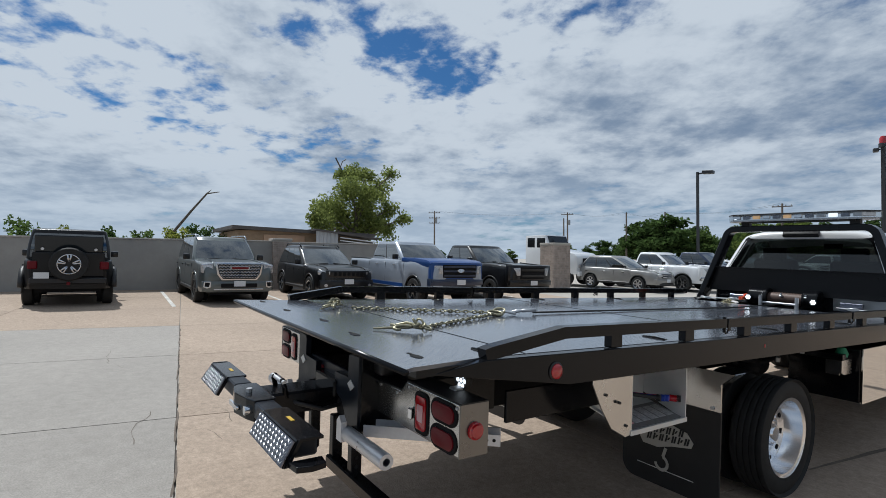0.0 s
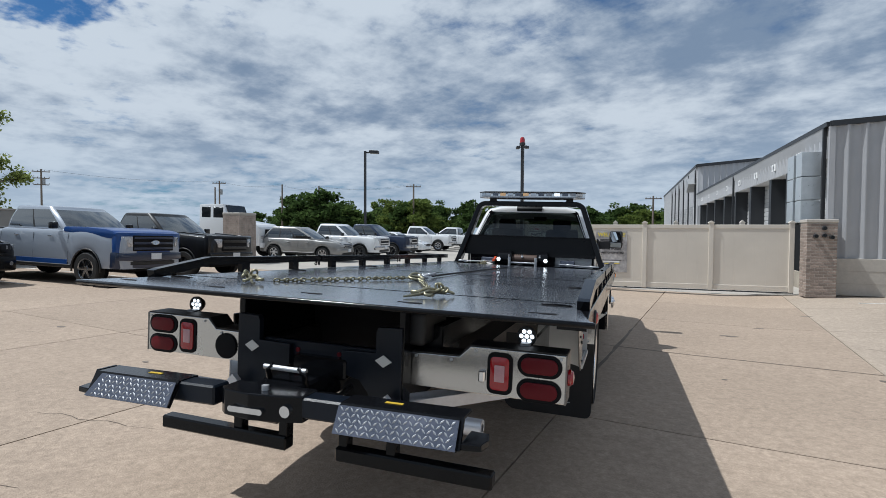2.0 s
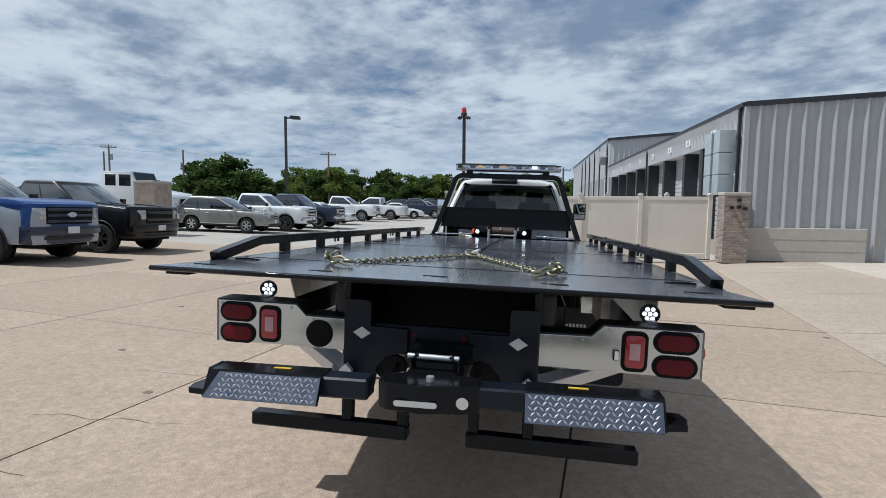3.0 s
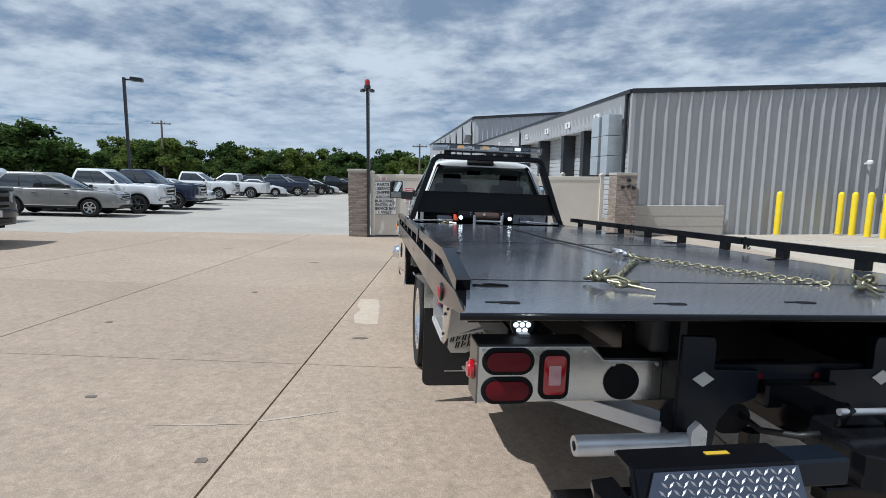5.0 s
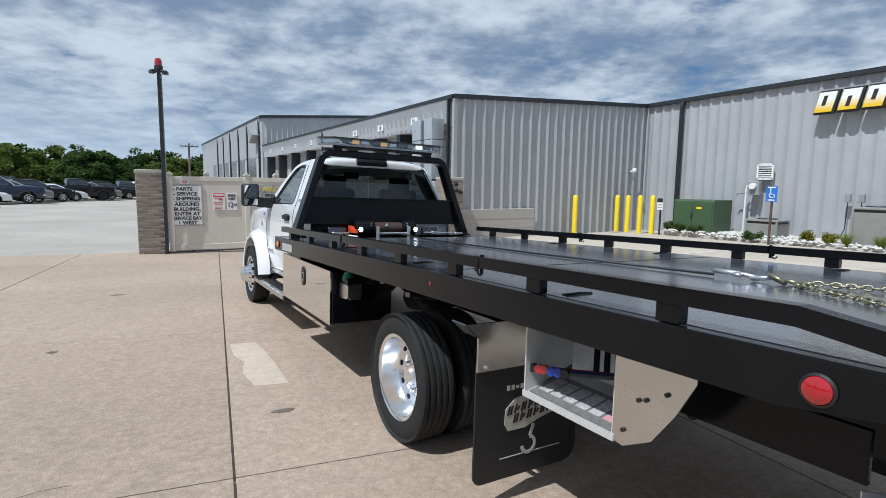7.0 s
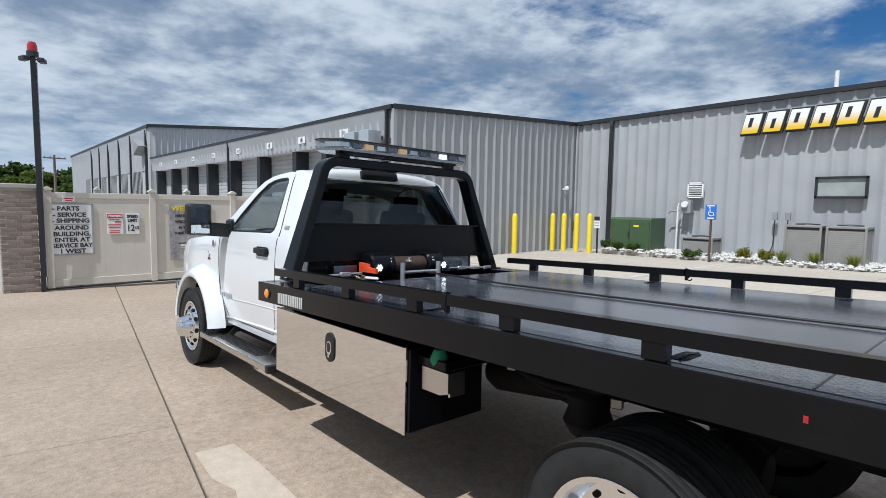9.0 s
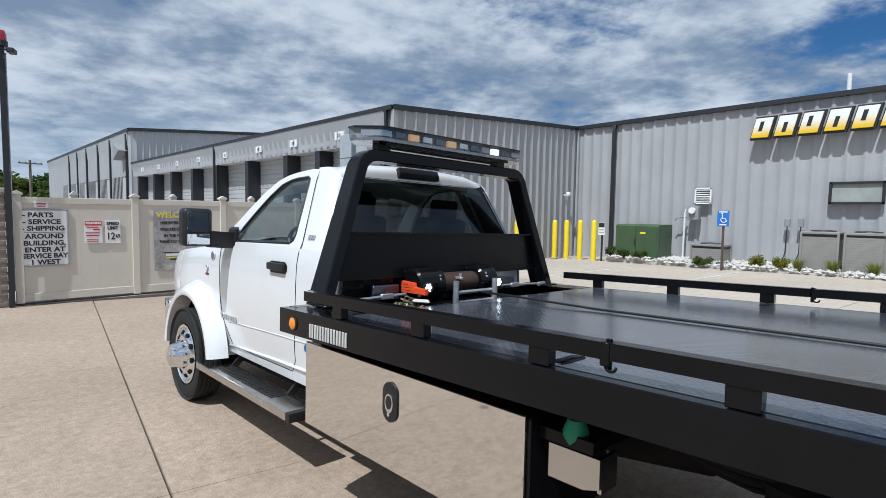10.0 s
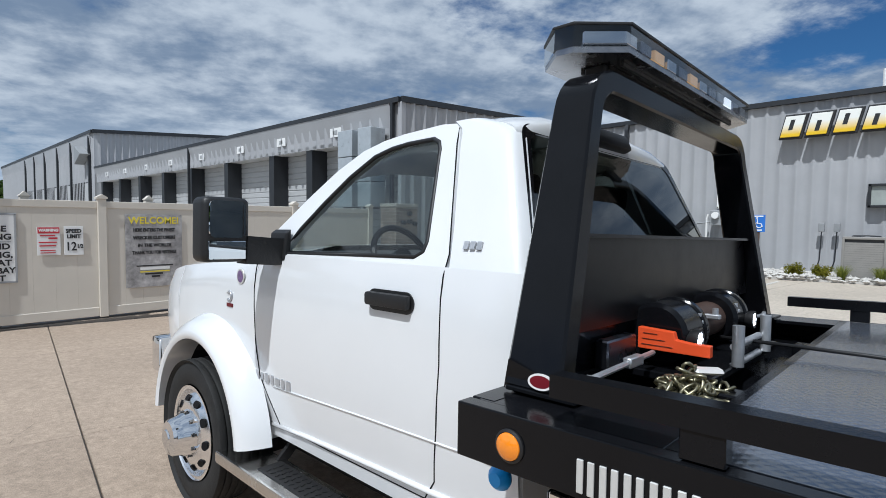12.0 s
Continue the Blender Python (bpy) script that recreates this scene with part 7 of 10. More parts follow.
def slot_front(t, hw, y1, L, H):
    """Seven upright slots between narrow dark lamps, all in black."""
    z = 0.88
    bm = B()
    box(bm, (0, y1 - 0.03, z), (1.5, 0.12, 0.24), bev=0.04, seg=2)
    g = part("grille", bm, P_BLACK, t, smooth=40)
    for k in range(7):
        bm = B()
        box(bm, (0.15 * (k - 3), y1 + 0.032, z), (0.105, 0.02, 0.13), bev=0.012)
        part("slot", bm, UNDER, g)
    bm = B()
    box(bm, (0, y1 - 0.02, 0.52), (hw * 2 - 0.12, 0.16, 0.36), bev=0.06, seg=2)
    bp = part("bumper", bm, P_BLACK, t, smooth=40)
    bm = B()
    box(bm, (0, y1 + 0.055, 0.46), (1.15, 0.03, 0.15), bev=0.02)
    part("lower_intake", bm, UNDER, bp)
    bm = B()
    box(bm, (0, y1 + 0.075, 0.64), (0.31, 0.012, 0.155), bev=0.003)
    part("number_plate", bm, PLATE, bp)
    for sx in (-1, 1):
        bm = B()
        box(bm, (sx * 0.76, y1 - 0.08, z + 0.03), (0.34, 0.14, 0.13), rot=(0, 0, -sx * 18), bev=0.03, seg=2)
        part("headlight", bm, LENS, t, smooth=40)
        bm = B()
        cyl(bm, (sx * 0.74, y1 + 0.03, 0.52), (sx * 0.74, y1 + 0.065, 0.52), 0.05, 14)
        part("fog_lamp", bm, LENS, bp)


def spot(x, y, yaw):
    """Pose of a parked car on the sloping lot."""
    e = 0.6
    gx, gy = (gz(x + e, y) - gz(x - e, y)) / (2 * e), (gz(x, y + e) - gz(x, y - e)) / (2 * e)
    n = Vector((-gx, -gy, 1)).normalized()
    q = Vector((0, 0, 1)).rotation_difference(n).to_matrix().to_4x4()
    return Matrix.Translation((x, y, gz(x, y))) @ q @ Euler((0, 0, radians(yaw))).to_matrix().to_4x4()


SUV_TOP = lambda L, bz, hz: ((-L / 2, bz - 0.25), (-L / 2 + 0.1, bz - 0.05), (-L / 2 + 0.4, bz), (L / 2 - 1.75, bz), (L / 2 - 1.3, hz + 0.05), (L / 2 - 0.35, hz), (L / 2 - 0.08, hz - 0.10), (L / 2, hz - 0.30))
PK_TOP = lambda L, bz, hz, bed: ((-L / 2, bed - 0.1), (-L / 2 + 0.05, bed), (-L / 2 + 2.0, bed), (-L / 2 + 2.05, bz), (L / 2 - 1.75, bz), (L / 2 - 1.35, hz + 0.05), (L / 2 - 0.3, hz), (L / 2 - 0.07, hz - 0.06), (L / 2, hz - 0.25))

# black jeep with its spare wheel to the camera


def jeep_back(t, hw, y0, L, H):
    a = Matrix.Translation((0, y0 - 0.14, 1.08)) @ Euler((radians(90), 0, 0)).to_matrix().to_4x4()
    bm = B()
    lathe(bm, ((0.24, -0.12), (0.39, -0.12), (0.415, -0.08), (0.415, 0.08), (0.385, 0.12), (0.25, 0.12)), a, 36)
    sp = part("spare_tyre", bm, RUBBER, t, "black spare wheel on the tailgate", smooth=40)
    bm = B()
    lathe(bm, ((0.25, 0.10), (0.22, 0.06), (0.0, 0.04)), a, 30)
    part("spare_rim", bm, MATT, sp, smooth=40)
    for k in range(5):
        bm = B()
        for d in (-0.16, 0.16):
            an = 2 * math.pi * k / 5 + d + 0.3
            c, s_ = math.cos(an), math.sin(an)
            tube(bm, [a @ Vector((0.07 * c, 0.07 * s_, 0.105)), a @ Vector((0.235 * c, 0.235 * s_, 0.125))], 0.024, 6)
        part("spoke", bm, CHROMED, sp, smooth=40)
    bm = B()
    tube(bm, [a @ Vector((0.242 * math.cos(q), 0.242 * math.sin(q), 0.115)) for q in np.linspace(0, 2 * math.pi, 30)[:-1]], 0.016, 6, closed=True)
    part("rim_ring", bm, CHROMED, sp, smooth=60)
    bm = B()
    box(bm, (0, y0 + 0.02, 1.56), (1.42, 0.03, 0.46), (9, 0, 0), 0.02)
    part("wiper_panel", bm, DARKGLASS, t)
    bm = B()
    box(bm, (0, y0 - 0.02, 1.06), (1.5, 0.05, 0.62), bev=0.03, seg=2)
    part("tailgate", bm, P_DULL, t)
    for sx in (-1, 1):
        for yy in (-1.3, 1.3):
            bm = B()
            tube(bm, [(sx * 0.97, yy + 0.52 * math.cos(q), 0.43 + 0.50 * math.sin(q)) for q in np.linspace(0.1, math.pi - 0.1, 12)], 0.07, 8)
            part("wheel_flare", bm, MATT, t, smooth=60)
        bm = B()
        box(bm, (sx * 0.74, y0 - 0.03, 1.05), (0.20, 0.12, 0.20), bev=0.02)
        part("tail_lamp", bm, REDL, t)
        bm = B()
        cyl(bm, (sx * 0.55, y0 - 0.03, 1.45), (sx * 0.55, y0 - 0.05, 1.45), 0.035, 14)
        part("hinge_cap", bm, CHROMED, t)
    bm = B()
    box(bm, (0, y0 - 0.08, 0.66), (1.6, 0.2, 0.16), bev=0.03)
    part("rear_bumper", bm, MATT, t)
    bm = B()
    box(bm, (-0.55, y0 - 0.185, 0.80), (0.31, 0.012, 0.15))
    part("number_plate", bm, PLATE, t)
    bm = B()
    box(bm, (0.0, y0 - 0.20, 0.60), (0.08, 0.06, 0.08), bev=0.01)
    part("tow_hook", bm, REDL, t)


jeep = car("off_road_car", "black boxy off-road car with a rear spare wheel", "car", spot(-15.35, -1.72, 90), 4.1, 1.92, 1.97,
           ((-2.05, 1.0), (-2.0, 1.22), (0.3, 1.22), (0.6, 1.16), (1.9, 1.10), (2.05, 0.95)), (-1.3, 1.3), 0.41, (-2.0, 0.55, -1.9, 0.12, 1.20), P_DULL, back=jeep_back, clear=0.35, panes=3, lean=0.75, arc=0.05, group="parked cars along the wall")
gmc = car("large_suv", "grey-green large SUV with a chrome mesh grille", "car", spot(-15.35, 2.25, -90), 5.35, 2.05, 1.94,
          SUV_TOP(5.35, 1.22, 1.18), (-1.6, 1.6), 0.41, (-2.55, 1.0, -2.3, 0.15, 1.20), P_GREY, front=shield_front, panes=3, group="parked cars along the wall", rimmat=MATT, rails=CHROMED, trimm=P_GREY)
gc = car("suv", "black mid-size SUV with a slotted grille", "car", spot(-15.0, 5.55, -90), 4.8, 1.94, 1.76,
         SUV_TOP(4.8, 1.12, 1.06), (-1.45, 1.45), 0.38, (-2.25, 0.95, -1.9, -0.1, 1.10), P_BLACK, front=slot_front, rails=P_BLACK, panes=3, group="parked cars along the wall")
ford = car("pickup", "blue and silver heavy pickup with a broad grille", "pickup truck", spot(-13.25, 8.1, -90), 6.3, 2.03, 2.0,
           PK_TOP(6.3, 1.40, 1.36, 1.35), (-1.95, 2.05), 0.42, (-1.1, 1.42, -0.95, 0.62, 1.38), P_ICE, front=truck_front(P_NAVY, P_NAVY, 0.40, 1.10, 3, CHROMED, 1.24, P_BLUE), bed=(-3.05, -1.2), panes=2, clear=0.36, group="parked cars along the wall")
bm = B()
prism(bm, ((1.38, 1.33), (1.40, 1.46), (2.2, 1.47), (2.85, 1.435), (3.05, 1.40), (3.155, 1.345), (3.18, 1.29), (3.0, 1.20)), "x", -0.985, 0.985, 0.04)
bow([part("hood", bm, P_BLUE, ford, "bright blue hood", smooth=40)], 1.0, 3.15)
bm = B()
box(bm, (0, 3.07, 0.67), (1.97, 0.2, 0.42), bev=0.04, seg=2)
bow([part("lower_front", bm, P_NAVY, ford, "dark blue lower front", smooth=40)], 1.0, 3.15)
for sx in (-1, 1):
    bm = B()
    box(bm, (sx * 1.004, 0.1, 0.56), (0.02, 2.6, 0.14), bev=0.005)
    part("side_stripe", bm, P_BLUE, ford)
ram = car("pickup", "black heavy pickup with a black grille", "pickup truck", spot(-13.2, 11.2, -90), 6.0, 2.03, 1.97,
          PK_TOP(6.0, 1.34, 1.30, 1.32), (-1.8, 1.95), 0.41, (-1.0, 1.30, -0.85, 0.5, 1.32), P_BLACK, front=truck_front(P_BLACK, P_BLACK, 0.40, 1.05, 2, None, 1.1, P_BLACK), bed=(-2.9, -1.1), panes=2, clear=0.34, group="parked cars along the wall", rimmat=MATT)
suv = car("crossover", "warm silver crossover parked in the outer row", "car", spot(-14.3, 21.4, -86), 4.7, 1.81, 1.68,
          SUV_TOP(4.7, 1.08, 0.98), (-1.38, 1.36), 0.35, (-2.2, 1.1, -1.75, -0.05, 1.06), P_SILVER, front=truck_front(CHROMED, P_SILVER, 0.20, 0.78, 2, None, 0.9), panes=3, group="cars in the outer row")
wgmc = car("pickup", "white pickup with a chrome grille", "pickup truck", spot(-14.0, 24.0, -88), 5.8, 2.03, 1.9,
           PK_TOP(5.8, 1.26, 1.22, 1.24), (-1.75, 1.85), 0.40, (-0.95, 1.3, -0.8, 0.45, 1.24), WHITEP, front=truck_front(CHROMED, CHROMED, 0.36, 0.98, 2, None, 1.1, WHITEP), bed=(-2.8, -1.0), panes=2, clear=0.32, group="cars in the outer row")
nram = car("pickup", "navy blue pickup with a chrome cross grille", "pickup truck", spot(-13.6, 27.2, -88), 5.9, 2.03, 1.93,
           PK_TOP(5.9, 1.28, 1.25, 1.26), (-1.78, 1.9), 0.41, (-0.95, 1.3, -0.8, 0.5, 1.26), P_NAVY, front=truck_front(CHROMED, CHROMED, 0.38, 1.0, 2, None, 1.1, P_NAVY), bed=(-2.85, -1.05), panes=2, clear=0.34, group="cars in the outer row")
sed = car("sedan", "white sedan in the outer row", "car", spot(-14.0, 32.3, -88), 4.7, 1.82, 1.45,
          ((-2.35, 0.8), (-2.3, 0.98), (-1.7, 1.0), (-1.3, 0.98), (0.9, 0.95), (1.2, 0.92), (2.1, 0.76), (2.35, 0.6)), (-1.38, 1.38), 0.33, (-1.75, 1.1, -0.9, 0.15, 0.95), WHITEP, front=truck_front(MATT, WHITEP, 0.14, 0.62, 1, None, 0.8), panes=2, clear=0.17, group="cars in the outer row")
c2 = copy_thing(wgmc, spot(-14.6, 38.3, -88))
c3 = copy_thing(wgmc, spot(-13.2, 42.3, 90))
for k, (src, x, y, yaw) in enumerate(((sed, -12.0, 46.5, -75), (nram, -11.0, 49.3, -78), (suv, -10.2, 52.0, -75), (gc, -9.0, 54.8, -75), (sed, -8.2, 57.5, -75), (ram, -6.8, 60.2, -75), (suv, -5.6, 63.0, -75),
                                      (gc, -4.2, 66.0, -75), (nram, -2.9, 69.0, -75), (wgmc, -1.6, 72.0, -75), (gc, -16.0, 58.0, 100), (suv, -14.5, 62.0, 100), (ram, -13.0, 66.0, 100), (sed, -11.5, 70.0, 100))):
    copy_thing(src, spot(x, y, yaw))


def white_lorry():
    t = thing("lorry", "white conventional lorry cab behind the brick pier", "lorry", spot(-18.9, 20.7, -80) @ Matrix.Diagonal((1, 1, 0.9, 1)))
    bm = B()
    prism(bm, ((-0.9, 1.1), (-0.9, 3.0), (0.45, 3.05), (0.75, 2.2), (2.3, 1.95), (2.5, 1.75), (2.5, 0.7), (-0.9, 0.7)), "x", -1.05, 1.05, 0.08)
    part("cab", bm, WHITEP, t, smooth=35)
    for sx in (-1, 1):
        for y0, y1 in ((-0.75, -0.25), (-0.1, 0.45)):
            bm = B()
            box(bm, (sx * 1.052, (y0 + y1) / 2, 2.55), (0.02, y1 - y0, 0.6), bev=0.01)
            part("window", bm, DARKGLASS, t)
        for y in (1.75, -2.3):
            car_wheel(t, sx * 0.95, y, 0.48, sx, 0)
    bm = B()
    prism(bm, ((0.50, 2.98), (0.77, 2.25), (0.79, 2.25), (0.52, 2.99)), "x", -0.9, 0.9)
    part("windscreen", bm, DARKGLASS, t)
    bm = B()
    box(bm, (0, 2.52, 1.30), (1.0, 0.06, 0.72), bev=0.03)
    part("grille", bm, UNDER, t)
    bm = B()
    box(bm, (0, 2.55, 0.75), (2.0, 0.18, 0.30), bev=0.04)
    part("bumper", bm, WHITEP, t)
    for sx in (-1, 1):
        bm = B()
        box(bm, (sx * 0.78, 2.5, 1.2), (0.24, 0.1, 0.2), bev=0.03)
        part("headlight", bm, LENS, t)
    bm = B()
    box(bm, (0, -3.2, 0.95), (0.9, 5.0, 0.3))
    part("chassis", bm, UNDER, t)


white_lorry()


# ---- plants ----
def leaf_mat(name, color, spread=0.35, hue=0.3):
    """Thin leaves that let some light through, each of its own shade."""
    m = bpy.data.materials.new(name)
    m.use_nodes = True
    nt = m.node_tree
    nt.nodes.clear()
    N, L = nt.nodes.new, nt.links.new
    out, add = N("ShaderNodeOutputMaterial"), N("ShaderNodeMixShader")
    df, tr, ge = N("ShaderNodeBsdfDiffuse"), N("ShaderNodeBsdfTranslucent"), N("ShaderNodeNewGeometry")
    mix = N("ShaderNodeMix")
    mix.data_type = "RGBA"
    mix.inputs["A"].default_value = (color[0] * (1 - spread), color[1] * (1 - spread), color[2] * (1 - spread), 1)
    mix.inputs["B"].default_value = (color[0] * (1 + spread + hue), color[1] * (1 + spread), color[2] * (1 + spread * 0.5), 1)
    L(ge.outputs["Random Per Island"], mix.inputs["Factor"])
    L(mix.outputs["Result"], df.inputs[0])
    L(mix.outputs["Result"], tr.inputs[0])
    add.inputs[0].default_value = 0.48
    L(df.outputs[0], add.inputs[1])
    L(tr.outputs[0], add.inputs[2])
    L(add.outputs[0], out.inputs[0])
    return m


LEAF = leaf_mat("fresh green leaves", (0.19, 0.245, 0.06))
LEAF_B = leaf_mat("bright green leaves", (0.115, 0.165, 0.048), 0.4, 0.15)
LEAF_T = leaf_mat("sunlit yellow-green leaves", (0.20, 0.25, 0.085), 0.35, 0.12)
LEAF_D = leaf_mat("dark green leaves", (0.060, 0.100, 0.036), 0.4, 0.05)
LEAF_M = leaf_mat("mid green leaves", (0.085, 0.135, 0.045), 0.4, 0.1)
GRASSY = leaf_mat("yellow-green shrub leaves", (0.17, 0.19, 0.03))
BARK = mat("grey bark", (0.11, 0.09, 0.07), 0.95, 0, 0.3, 6, 0.5, 25)


def leaves(name, centres, radii, count, size, material, parent, rng, flat=0.75):
    """Many small leaf faces scattered round clump centres, as one crown."""
    c = np.array(centres, float)
    r = np.array(radii, float)
    w = r ** 2
    k = rng.choice(len(c), count, p=w / w.sum())
    d = rng.normal(size=(count, 3))
    d /= np.linalg.norm(d, axis=1)[:, None]
    d *= (rng.random(count) ** 0.45)[:, None]
    p = c[k] + d * r[k][:, None] * np.array((1, 1, flat))
    u = rng.normal(size=(count, 3))
    u /= np.linalg.norm(u, axis=1)[:, None]
    v = np.cross(u, rng.normal(size=(count, 3)))
    v /= np.linalg.norm(v, axis=1)[:, None]
    s = size * (0.6 + 0.8 * rng.random(count))[:, None]
    q = np.stack((p - u * s, p + v * s * 0.55, p + u * s, p - v * s * 0.55), 1).reshape(-1, 3)
    me = bpy.data.meshes.new(name)
    me.from_pydata(q.tolist(), [], np.arange(count * 4).reshape(-1, 4).tolist())
    me.materials.append(material)
    ob = new(name, me)
    ob.parent = parent
    return ob


def tree(label, h, spread, material, seed, count=2600, size=0.34, bare=0.3, lean=0.0, name="broadleaf_tree", trunk_r=0.16, clump=0.27):
    """Tapered trunk, limbs that fork, and an uneven crown of leaf clumps with gaps."""
    rng = np.random.default_rng(seed)
    t = thing(name, label, "tree")
    bm = B()
    top = Vector((lean * h * 0.6, 0, h * 0.62))
    steps = [Vector((lean * h * 0.6 * (a ** 1.5), 0.1 * math.sin(3 * a), h * 0.62 * a)) for a in np.linspace(0, 1, 6)]
    for k in range(5):
        cyl(bm, steps[k], steps[k + 1], trunk_r * (1 - 0.15 * k), 8, trunk_r * (1 - 0.15 * (k + 1)))
    part("trunk", bm, BARK, t)
    bm = B()
    cs, rs = [], []
    n = 9
    for i in range(n):
        a = i * 2.4 + rng.uniform(-0.4, 0.4)
        f = bare + (1 - bare) * (i + 0.5) / n
        s = steps[0].lerp(steps[-1], min(1.0, f * 1.05))
        reach = spread * (1.0 - 0.55 * max(0, f - 0.45) / 0.55) * rng.uniform(0.65, 1.05)
        e = s + Vector((math.cos(a) * reach, math.sin(a) * reach, h * rng.uniform(0.10, 0.26)))
        e.z = min(e.z, h * 0.93)
        midp = s.lerp(e, 0.5) + Vector((0, 0, -0.03 * h))
        tube(bm, (s, midp, e), trunk_r * 0.3, 5)
        for q, rr in ((midp, 0.8), (e, 1.0), (s.lerp(e, 0.8), 0.9)):
            cs.append(q)
            rs.append(h * clump * 0.5 * rr * rng.uniform(0.7, 1.1))
        for _ in range(2):
            e2 = midp.lerp(e, 0.6) + Vector(rng.uniform(-1, 1, 3).tolist()) * h * 0.13
            tube(bm, (midp, midp.lerp(e2, 0.5) + Vector((0, 0, 0.03 * h)), e2), trunk_r * 0.16, 4)
            cs.append(e2)
            rs.append(h * clump * 0.36 * rng.uniform(0.6, 1.2))
    cs.append(Vector((top.x, top.y, h * 0.9)))
    rs.append(h * 0.11)
    part("limb", bm, BARK, t)
    leaves("crown", cs, rs, count, size, material, t, rng)
    return t


def place(t, x, y, z, s=1.0, turn=0.0, sz=None):
    t.matrix_world = Matrix.Translation((x, y, z)) @ Matrix.Rotation(turn, 4, "Z") @ Matrix.Diagonal((s, s, sz or s, 1))
    return t


# the leafy tree behind the shed, with one bare leaning branch
lt = thing("broadleaf_tree", "tall leafy green tree with a bare branch above the shed", "tree", Matrix.Translation((-30.0, 13.5, 0.4)))
rngl = np.random.default_rng(17)
bm = B()
for a, b, r0, r1 in (((0, 0, 0), (0.1, -0.1, 2.4), 0.22, 0.17), ((0.1, -0.1, 2.4), (0.0, 0.3, 4.4), 0.17, 0.11), ((0.0, 0.3, 4.4), (0.1, 0.9, 6.2), 0.11, 0.05)):
    cyl(bm, a, b, r0, 9, r1)
part("trunk", bm, BARK, lt)
lobes = ((-2.9, 3.5, 0.6), (-0.4, 4.5, 0.9), (1.2, 3.4, 0.9), (3.3, 3.9, 0.55), (-2.4, 3.3, 0.9), (-1.7, 4.6, 1.05), (-2.6, 4.2, 0.6), (-0.6, 5.6, 1.1), (0.6, 5.0, 1.1), (0.5, 6.5, 0.95), (1.6, 7.2, 0.75), (2.5, 7.0, 0.5), (2.2, 5.7, 0.9), (3.0, 4.7, 0.7), (1.7, 4.1, 1.0), (0.0, 3.6, 1.1), (2.6, 3.1, 0.8), (-0.9, 6.9, 0.45), (-0.9, 2.9, 0.8), (1.0, 2.8, 0.9))
cs, rs = [], []
for y, z, r in lobes:
    e = Vector((rngl.uniform(-1.4, 1.4), y, z))
    s0 = Vector((0.05, 0.2, min(z * 0.62, 5.2)))
    bm = B()
    tube(bm, (s0, s0.lerp(e, 0.5) + Vector((0, 0, 0.25)), e), 0.045, 5)
    part("limb", bm, BARK, lt)
    for _ in range(9):
        d = Vector(rngl.normal(size=3).tolist())
        cs.append(e + d.normalized() * r * rngl.uniform(0.3, 1.0))
        rs.append(r * rngl.uniform(0.55, 0.95))
leaves("crown", cs, rs, 19000, 0.10, LEAF_T, lt, rngl, 0.8)
bm = B()
tube(bm, ((0.0, -0.4, 6.2), (0.0, -0.9, 7.2), (0.0, -1.3, 7.9)), 0.05, 6)
tube(bm, ((0.0, -0.95, 7.3), (0.0, -0.8, 7.7), (0.0, -0.55, 7.85)), 0.03, 5)
part("bare_branch", bm, BARK, lt, "bare dead branch")
# dead snag
snag = thing("dead_tree", "bare leaning dead trunk with a bent broken tip", "tree")
bm = B()
for a, b, r0, r1 in (((-30, 1.6, 0.4), (-30, 2.4, 2.8), 0.12, 0.085), ((-30, 2.4, 2.8), (-30, 3.5, 4.3), 0.085, 0.065), ((-30, 3.5, 4.3), (-30.1, 4.35, 5.38), 0.065, 0.05)):
    cyl(bm, a, b, r0, 8, r1)
part("trunk", bm, BARK, snag)
bm = B()
cyl(bm, (-30.1, 4.33, 5.36), (-30.0, 5.0, 5.5), 0.045, 6, 0.02)
cyl(bm, (-30.1, 4.33, 5.36), (-30.2, 4.6, 5.62), 0.04, 6, 0.015)
part("broken_tip", bm, BARK, snag)

# bushes that look over the boundary wall
rngb = np.random.default_rng(11)
for k, (y, top, w) in enumerate(((-3.6, 3.0, 1.1), (-2.6, 2.75, 0.8), (-0.2, 3.0, 0.9), (0.7, 2.7, 0.7), (2.6, 3.1, 0.8), (3.9, 3.35, 0.9), (5.0, 3.0, 0.8), (6.2, 3.0, 0.8), (-6.0, 2.7, 1.2), (-9.0, 2.8, 1.4))):
    t = thing("bush", "scrubby green bush behind the boundary wall", "bush", Matrix.Translation((-27 - (k % 3), y, 0.5)), group="bushes behind the wall")
    bm = B()
    stems = []
    for i in range(5):
        e = Vector((rngb.uniform(-w, w) * 0.6, rngb.uniform(-w, w) * 0.6, top - 0.5 + rngb.uniform(-0.7, 0.1)))
        tube(bm, ((0, 0, 0), e * 0.5 + Vector((0.1, 0, 0.2)), e), 0.03, 4)
        stems += [e, e * 0.7]
    part("stem", bm, BARK, t)
    leaves("foliage", stems, [w * 0.45] * len(stems), 700, 0.10, (LEAF_M, LEAF, LEAF_D)[k % 3], t, rngb, 1.1)

